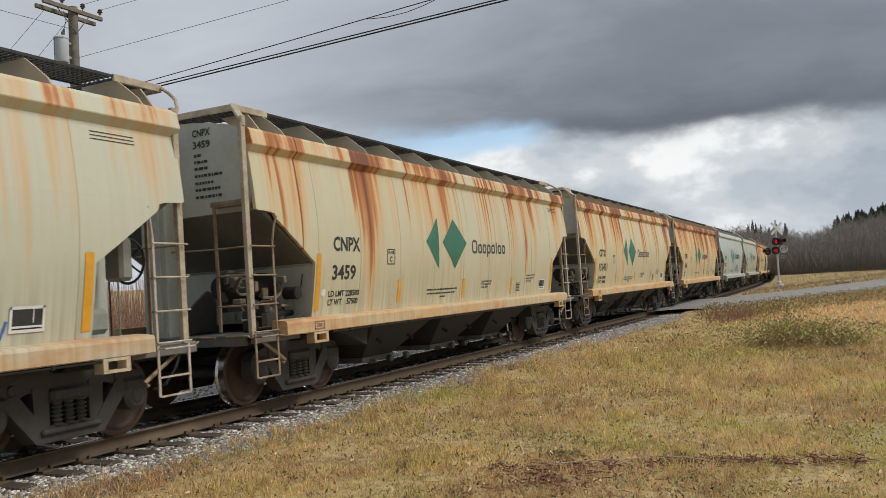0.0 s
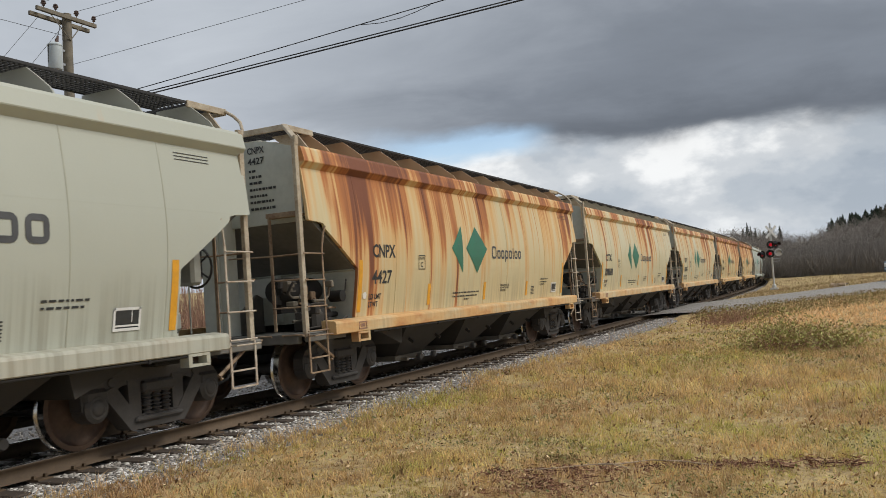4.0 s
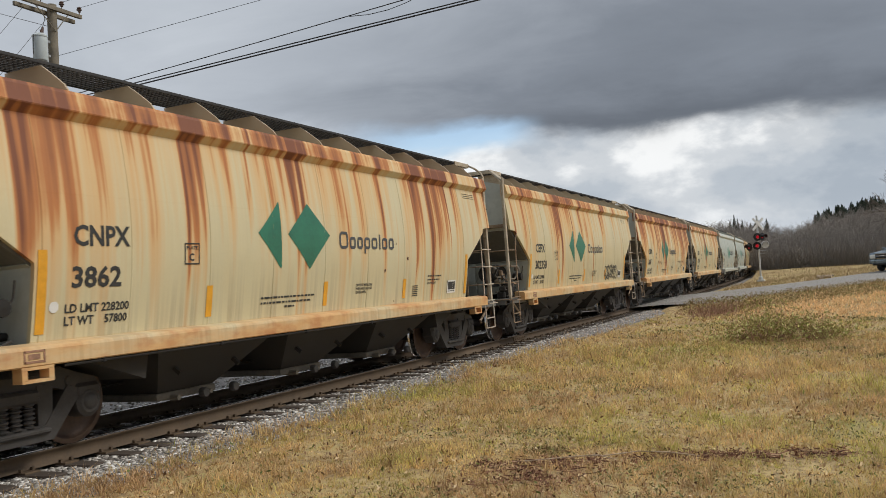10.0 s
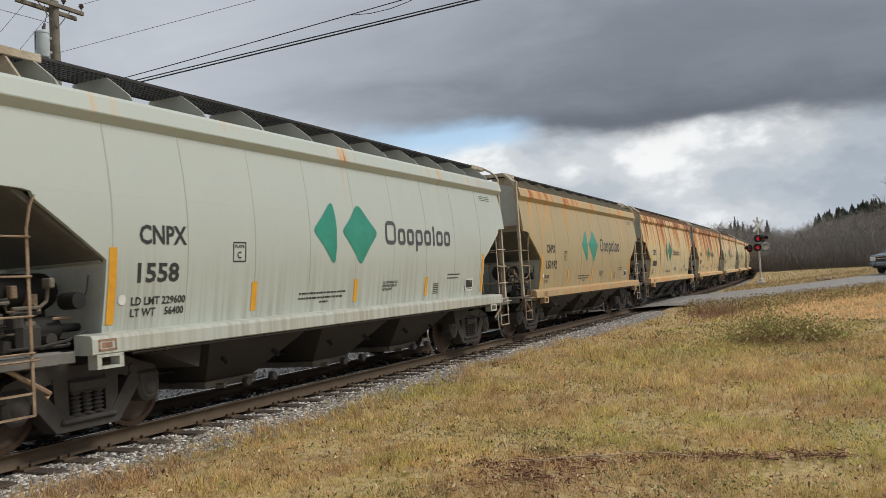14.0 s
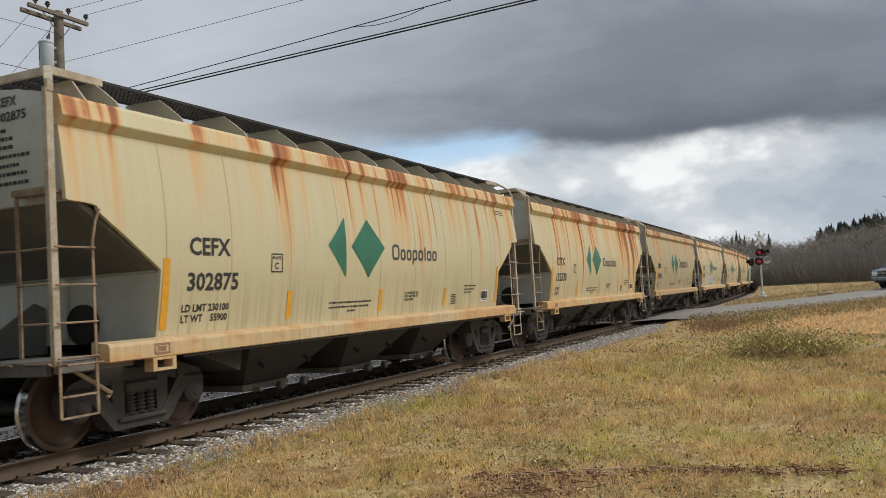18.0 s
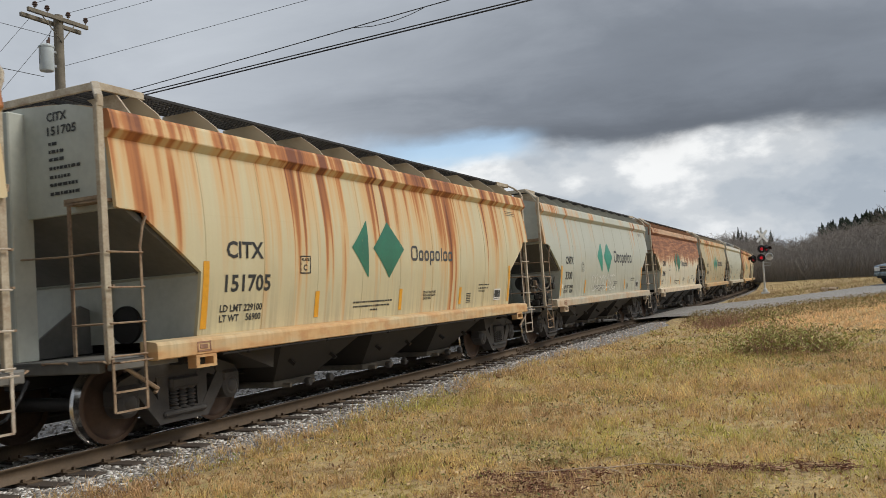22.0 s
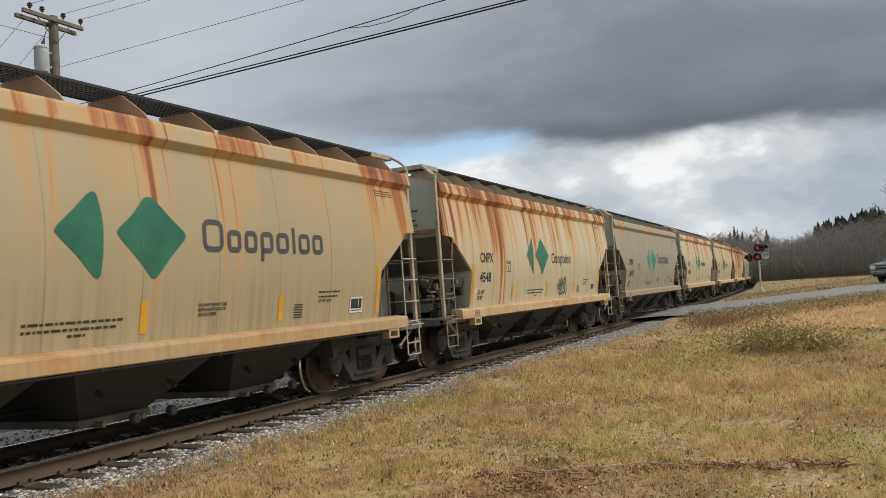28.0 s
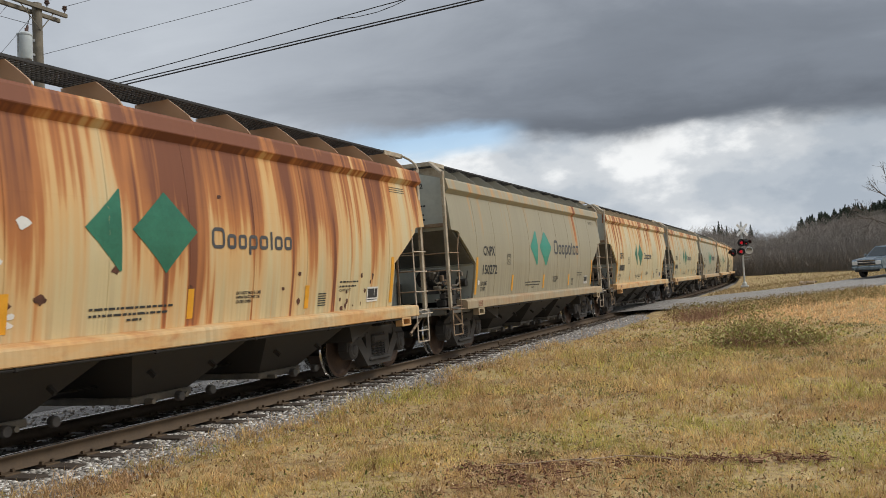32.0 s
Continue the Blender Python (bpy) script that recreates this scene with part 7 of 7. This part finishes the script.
def build_grass():
    rng = np.random.default_rng(9)
    # tufts: blades that lean out from a shared foot; the rest lies anyhow between them
    m = 42000
    tr, ta = 4.6 * (54 / 4.6) ** rng.random(m), np.radians(rng.uniform(-10, 62, m))
    per = 8
    n = 130000
    lr, la = 4.6 * (54 / 4.6) ** rng.random(n), np.radians(rng.uniform(-10, 62, n))
    out = rng.uniform(0, 6.283, m * per)
    foot = np.repeat(0.018 * (1 + tr / 9), per) * rng.random(m * per)
    x = np.concatenate([np.repeat(tr * np.cos(ta), per) + foot * np.cos(out), lr * np.cos(la)])
    y = np.concatenate([np.repeat(tr * np.sin(ta), per) + foot * np.sin(out), lr * np.sin(la)])
    lean = np.concatenate([out, rng.uniform(0, 6.283, n)])
    vigour = np.concatenate([np.repeat(rng.uniform(0.5, 1.5, m), per), np.full(n, 0.75)])
    bend = np.concatenate([rng.uniform(0.25, 1.2, m * per), rng.uniform(0.95, 1.38, n)])
    r = np.hypot(x, y)
    n = len(x)
    d = y - track_edge(x)
    fringe = -1.72 - 0.030 * np.clip(x - 8, 0, 30) - 0.16 * np.sin(x * 1.7) * np.sin(x * 0.61 + 1) + 0.16 * rng.normal(0, 1, n)
    q = np.stack([x - ROAD_FROM.x, y - ROAD_FROM.y], -1)
    keep = (d < fringe) & (q @ np.array(ROAD_ACROSS) < -ROAD_HALF - 0.5) & (rng.random(n) > 0.8 * strip_of_litter(x, y))
    keep &= q @ np.array(ROAD_ACROSS) < -ROAD_HALF - 0.5 - 2.6 * rng.random(n) * (x > 30)
    bare = np.sin(x * 5.3 + 2 * np.sin(y * 3.1)) * np.sin(y * 6.1 + 2 * np.sin(x * 2.3)) + 0.6 * np.sin(x * 1.3 + 3 * np.sin(y * 0.9))
    keep &= rng.random(n) < 0.90 + 0.30 * bare
    x, y, r, d, lean, vigour, bend = (k[keep] for k in (x, y, r, d, lean, vigour, bend))
    n = len(x)
    clump = 0.5 + 0.5 * np.sin(x * 2.1 + 1.3 * np.sin(y * 1.7)) * np.sin(y * 2.6 + np.sin(x * 1.1))
    tall = np.clip((x - 23) / 9, 0, 1) * np.clip((4.5 - y) / 3, 0, 1)
    rank = 1 + 0.7 * np.clip((x - 9) / 4, 0, 1) * np.clip((24 - x) / 4, 0, 1)
    h = rng.uniform(0.03, 0.10, n) * (0.5 + 1.0 * clump) * vigour * rank + tall * rng.uniform(0.0, 0.16, n) + np.clip(2.4 + d, 0, 0.6) * rng.uniform(0, 0.14, n)
    width = 0.0044 * (1 + r / 9) * rng.uniform(0.7, 1.3, n)
    z = heights(x, y) - 0.012
    soft = tall * (0.6 + 0.8 * rng.random(n)) < 0.4
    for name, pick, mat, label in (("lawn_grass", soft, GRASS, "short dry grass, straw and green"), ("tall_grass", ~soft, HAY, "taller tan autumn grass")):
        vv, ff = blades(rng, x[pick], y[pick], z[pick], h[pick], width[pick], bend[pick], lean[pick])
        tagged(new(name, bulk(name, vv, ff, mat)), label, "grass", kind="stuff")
    # bank beyond the road
    n = 30000
    u, w = rng.uniform(2, 75, n), ROAD_EDGE + 0.45 + 25 * rng.random(n) ** 1.5
    x = ROAD_FROM.x + ROAD_WAY.x * u + ROAD_ACROSS.x * w
    y = ROAD_FROM.y + ROAD_WAY.y * u + ROAD_ACROSS.y * w
    keep = y - track_edge(x) < -2.6
    x, y = x[keep], y[keep]
    vv, ff = blades(rng, x, y, heights(x, y, 1.0) - 0.02, rng.uniform(0.08, 0.34, len(x)), 0.03 * rng.uniform(0.6, 1.3, len(x)), rng.uniform(0.4, 1.25, len(x)))
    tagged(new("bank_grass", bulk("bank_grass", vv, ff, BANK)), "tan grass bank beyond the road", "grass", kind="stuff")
    # dry stalks along the stones
    n = 260
    x = 6 + 30 * rng.random(n) ** 1.5
    y = track_edge(x) - 1.6 - 0.6 * rng.random(n)
    vv, ff = blades(rng, x, y, np.full(n, -0.26), rng.uniform(0.10, 0.34, n), np.full(n, 0.007), rng.uniform(0.3, 1.0, n))
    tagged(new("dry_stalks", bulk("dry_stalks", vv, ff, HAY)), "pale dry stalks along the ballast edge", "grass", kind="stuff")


def build_lawn_leaves():
    """Dead leaves, bits of stem and small green rosettes lying all over the lawn."""
    rng = np.random.default_rng(41)
    n = 70000
    r, a = 4.6 * (46 / 4.6) ** rng.random(n), np.radians(rng.uniform(-10, 62, n))
    x, y = r * np.cos(a), r * np.sin(a)
    d = y - track_edge(x)
    q = np.stack([x - ROAD_FROM.x, y - ROAD_FROM.y], -1)
    patch = np.sin(x * 1.9 + 2 * np.sin(y * 1.3)) * np.sin(y * 2.3 + 1.7 * np.sin(x * 0.8))
    keep = (d < -1.8 - 0.03 * np.clip(x - 8, 0, 30)) & (q @ np.array(ROAD_ACROSS) < -ROAD_HALF - 1.0) & (rng.random(n) < 0.55 + 0.45 * patch)
    x, y, r, patch = x[keep], y[keep], r[keep], patch[keep]
    c = np.stack([x, y, heights(x, y) + 0.015 + 0.05 * rng.random(len(x))], -1)
    green = rng.random(len(x)) < 0.16 - 0.1 * patch
    for name, pick, mat, label in (("lawn_litter", ~green, STRAWBITS, "dead brown leaves scattered over the lawn"), ("lawn_weeds", green, ROSETTE, "small green weed leaves in the lawn")):
        v, f = leaves(rng, c[pick], (0.010 * (1 + r[pick] / 10) * rng.uniform(0.6, 1.5, pick.sum()))[:, None])
        tagged(new(name, bulk(name, v, f, mat)), label, "leaf litter" if mat is STRAWBITS else "weeds", kind="stuff")
    # leafy grey-green patches that stand out of the grass
    C, S = [], []
    for _ in range(95):
        pr, pa = 6.5 * (30 / 6.5) ** rng.random(), math.radians(rng.uniform(-6, 44))
        cx, cy, wide = pr * math.cos(pa), pr * math.sin(pa), rng.uniform(0.12, 0.42) * (1 + pr / 30)
        if cy - float(track_edge(cx)) > -2.6 or cx > 29:
            continue
        m = int(210 * rng.uniform(0.6, 1.6))
        px, py = cx + rng.normal(0, wide * 0.55, m), cy + rng.normal(0, wide, m)
        low = np.exp(-((px - cx) ** 2 + (py - cy) ** 2) / (1.5 * wide) ** 2)
        C.append(np.stack([px, py, heights(px, py) + 0.02 + 0.10 * low * rng.random(m)], -1))
        S.append(np.full(m, 0.0075 * (1 + pr / 10)))
    c, size = np.concatenate(C), np.concatenate(S)
    v, f = leaves(rng, c, (size * rng.uniform(0.6, 1.5, len(size)))[:, None])
    tagged(new("weed_patches", bulk("weed_patches", v, f, WEEDLEAF)), "low grey-green leafy weeds in patches on the lawn", "weeds", kind="stuff")


def leaves(rng, centres, size):
    """Small four-cornered leaves, turned anyhow."""
    n = len(centres)
    e = rng.normal(0, 1, (n, 2, 3))
    e /= np.linalg.norm(e, axis=2, keepdims=True)
    s = size * rng.uniform(0.6, 1.3, (n, 1))
    v = np.stack([centres - e[:, 0] * s, centres + e[:, 1] * s * 0.45, centres + e[:, 0] * s, centres - e[:, 1] * s * 0.45], 1)
    return v.reshape(-1, 3), np.arange(4 * n).reshape(-1, 4)


def build_bush():
    rng = np.random.default_rng(17)
    x0, y0 = 20.3, 1.35
    bush = thing("bramble_bush", pose(x0, y0, -0.22))
    tagged(bush, "low green-brown bramble bush on the grass", "bush")
    A, B = [], []
    for _ in range(300):
        p = np.array([rng.normal(0, 0.45), rng.uniform(-1.25, 1.25), 0.0])
        h = 0.78 * math.exp(-((p[1] - 0.30) / 0.60) ** 2) + 0.40 * math.exp(-((p[1] + 0.75) / 0.40) ** 2) + 0.06
        q = p + np.array([rng.normal(0, 0.3), rng.normal(0, 0.38), h * rng.uniform(0.4, 1.2)])
        A.append(p), B.append(q)
    v, f = sticks(A, B, np.full(len(A), 0.006), np.full(len(A), 0.0025))
    tagged(part("bramble_stuff", bulk("stems", v, f, STICK), None, bush), "thin red-brown bramble canes", kind="stuff")
    A, B = np.array(A), np.array(B)
    n = 3900
    k = rng.integers(0, len(A), n)
    c = A[k] + (B[k] - A[k]) * rng.uniform(0.3, 1.08, (n, 1)) + rng.normal(0, 0.05, (n, 3))
    c[:, 2] = np.abs(c[:, 2])
    v, f = leaves(rng, c, 0.042)
    tagged(part("leaves", bulk("leaves", v, f, LEAF), None, bush), "small bramble leaves", kind="stuff")
    # low growth round the foot of it and towards the track
    n = 3000
    x = np.concatenate([rng.normal(19.8, 1.1, n), rng.normal(18.0, 0.8, n // 2)])
    y = np.concatenate([rng.normal(1.2, 1.1, n), rng.normal(3.1, 0.7, n // 2)])
    c = np.stack([x, y, heights(x, y) + rng.uniform(0.0, 0.09, len(x))], -1)
    v, f = leaves(rng, c, 0.026)
    tagged(new("low_creepers", bulk("low_creepers", v, f, LEAF)), "low green creepers in the grass round the bush", "weeds", kind="stuff")


def build_litter():
    """Cut red-brown stems and dead leaves in a strip on the lawn."""
    rng = np.random.default_rng(23)
    x, y = rng.uniform(6.2, 9.2, 60000), rng.uniform(-0.2, 3.8, 60000)
    keep = rng.random(60000) < strip_of_litter(x, y) ** 1.2 * 0.8 * (0.55 + 0.6 * np.sin(x * 9 + 3 * np.sin(y * 4)) * np.sin(y * 7))
    x, y = x[keep], y[keep]
    c = np.stack([x, y, heights(x, y) + 0.012 + 0.035 * rng.random(len(x))], -1)
    v, f = leaves(rng, c[::2], 0.022)
    tagged(new("leaf_litter", bulk("leaf_litter", v, f, LITTER)), "red-brown dead leaves on the lawn", "leaf litter", kind="stuff")
    p = c[1::2]
    n = len(p)
    a = rng.normal(-1.15, 1.3, n)
    ln = 0.02 + 0.15 * rng.random(n) ** 3
    q = p + np.stack([np.cos(a) * ln, np.sin(a) * ln, rng.uniform(-0.012, 0.018, n)], -1)
    r = 0.0025 + 0.005 * rng.random(n) ** 2
    v, f = sticks(p, q, r, r * 0.7)
    tagged(new("cut_stems", bulk("cut_stems", v, f, LITTER)), "cut red-brown stems lying on the lawn", "stems", kind="stuff")
    # a long thin branch along the strip
    z0 = ground_height(7.8, 2.0) + 0.055
    path = [(7.50, 2.95, z0 - 0.01), (7.58, 2.62, z0 + 0.01), (7.74, 2.36, z0 + 0.015), (7.84, 2.10, z0 + 0.01), (8.02, 1.84, z0 + 0.02), (8.06, 1.56, z0 + 0.01), (8.04, 1.30, z0 - 0.01)]
    branch = new("fallen_branch", Geo().pipe(path, 0.0055, 6).pipe([path[2], (7.76, 2.16, z0 + 0.03), (7.70, 1.98, z0 + 0.01)], 0.005, 5).mesh("fallen_branch", PALEWOOD))
    tagged(branch, "long thin pale branch lying among the dead leaves", "branch")
    # a small grey heap behind the strip
    n = 420
    x, y = rng.normal(8.15, 0.09, n), rng.normal(2.78, 0.13, n)
    c = np.stack([x, y, heights(x, y) + 0.02 + 0.05 * rng.random(n) * np.exp(-((x - 8.15) / 0.12) ** 2)], -1)
    v, f = leaves(rng, c, 0.022)
    tagged(new("grey_clippings", bulk("grey_clippings", v, f, WEED)), "small heap of grey dead clippings on the lawn", "clippings", kind="stuff")
    # pale timber and rubbish on the far edge of the road
    for u, v, ln, r, turn in ((17.6, 2.3, 0.55, 0.13, 20), (18.6, 2.6, 1.5, 0.09, -38), (18.3, 2.2, 0.4, 0.11, 70)):
        q = ROAD_FROM + ROAD_WAY * u + ROAD_ACROSS * v
        log = new("broken_log", Geo().bar((-ln / 2, 0, 0), (ln / 2, 0.04, 0.03), r, r * 0.75, 9).mesh("broken_log", PALEWOOD if r > 0.1 else BARK))
        log.matrix_basis = pose(q.x, q.y, road_height(u) + r - 0.06, 0, 0, turn)
        tagged(log, "short pale log on the road edge" if r > 0.1 else "dark broken log on the road edge", "log")
    # low weeds along the near edge of the road
    n = 15000
    u, w = rng.uniform(-5, 13, n), -ROAD_HALF - 0.75 - 4.4 * rng.random(n) ** 1.3
    x = ROAD_FROM.x + ROAD_WAY.x * u + ROAD_ACROSS.x * w
    y = ROAD_FROM.y + ROAD_WAY.y * u + ROAD_ACROSS.y * w
    keep = y - track_edge(x) < -2.6
    x, y = x[keep], y[keep]
    c = np.stack([x, y, heights(x, y) + 0.03 + 0.22 * rng.random(len(x)) ** 2], -1)
    v, f = leaves(rng, c, 0.045)
    tagged(new("roadside_weeds", bulk("roadside_weeds", v, f, WEED)), "low green-brown weeds along the road edge", "weeds", kind="stuff")
    n = 420
    x, y = rng.normal(32.5, 1.6, n), rng.normal(4.3, 0.5, n)
    base = np.stack([x, y, heights(x, y)], -1)
    top = base + np.stack([rng.normal(0, 0.2, n), rng.normal(0, 0.2, n), rng.uniform(0.15, 0.5, n)], -1)
    v, f = sticks(base, top, np.full(n, 0.007), np.full(n, 0.003))
    tagged(new("ditch_stems", bulk("ditch_stems", v, f, STICK)), "thin red-brown stems in the ditch", "weeds", kind="stuff")


build_pole()
build_lines()
build_signal()
build_pickup()
build_trailer()
build_woods()
build_conifers()
build_roadside_tree()
build_far_brush()
build_grass()
build_bush()
build_litter()
build_lawn_leaves()


# ---------------------------------------------------------------- what moves
PACE = 17.96  # metres a second, towards -x
DRIFT = [(0, 9.44), (1, 9.45), (2, 9.58), (3, 9.75), (6, 9.99), (8, 10.12), (9, 10.06), (10, 9.99), (11, 9.97), (12, 9.89), (13, 9.86), (14, 9.97), (17, 9.93), (19, 9.75), (20, 9.75), (21, 9.69), (22, 9.57), (24, 9.57), (25, 9.50), (28, 9.44), (29, 9.39), (30, 9.43), (31, 9.53), (32, 9.57)]


def train_at(t):
    """How far along the track the middle of the first lettered car stands."""
    return 6.205 + float(np.interp(t, [d[0] for d in DRIFT], [d[1] for d in DRIFT])) - PACE * t


def motions():
    for k, car in enumerate(TRAIN):
        offset = (k - 1) * PITCH
        walk(car, [(0.5 * n, on_track(train_at(0.5 * n) + offset)) for n in range(65)])
        # its wheels turn, keyed at every step while it is near
        passing = [n for n in range(0, 961) if -16 < train_at(n / 30) + offset < 48]
        for w in car.children:
            if not w.name.startswith("wheelset"):
                continue
            place = w.matrix_basis.translation.copy()

            def turned(n):
                a = -(train_at(0) - train_at(n / 30)) / 0.457
                return Matrix.Translation(place) @ Matrix.Rotation(a, 4, "Y")
            rows = []
            if passing:
                if passing[0] > 0:
                    rows.append((0, turned(passing[0])))
                rows += [(n / 30, turned(n)) for n in passing]
                if passing[-1] < 960:
                    rows.append((32, turned(passing[-1])))
                walk(w, rows)


motions()
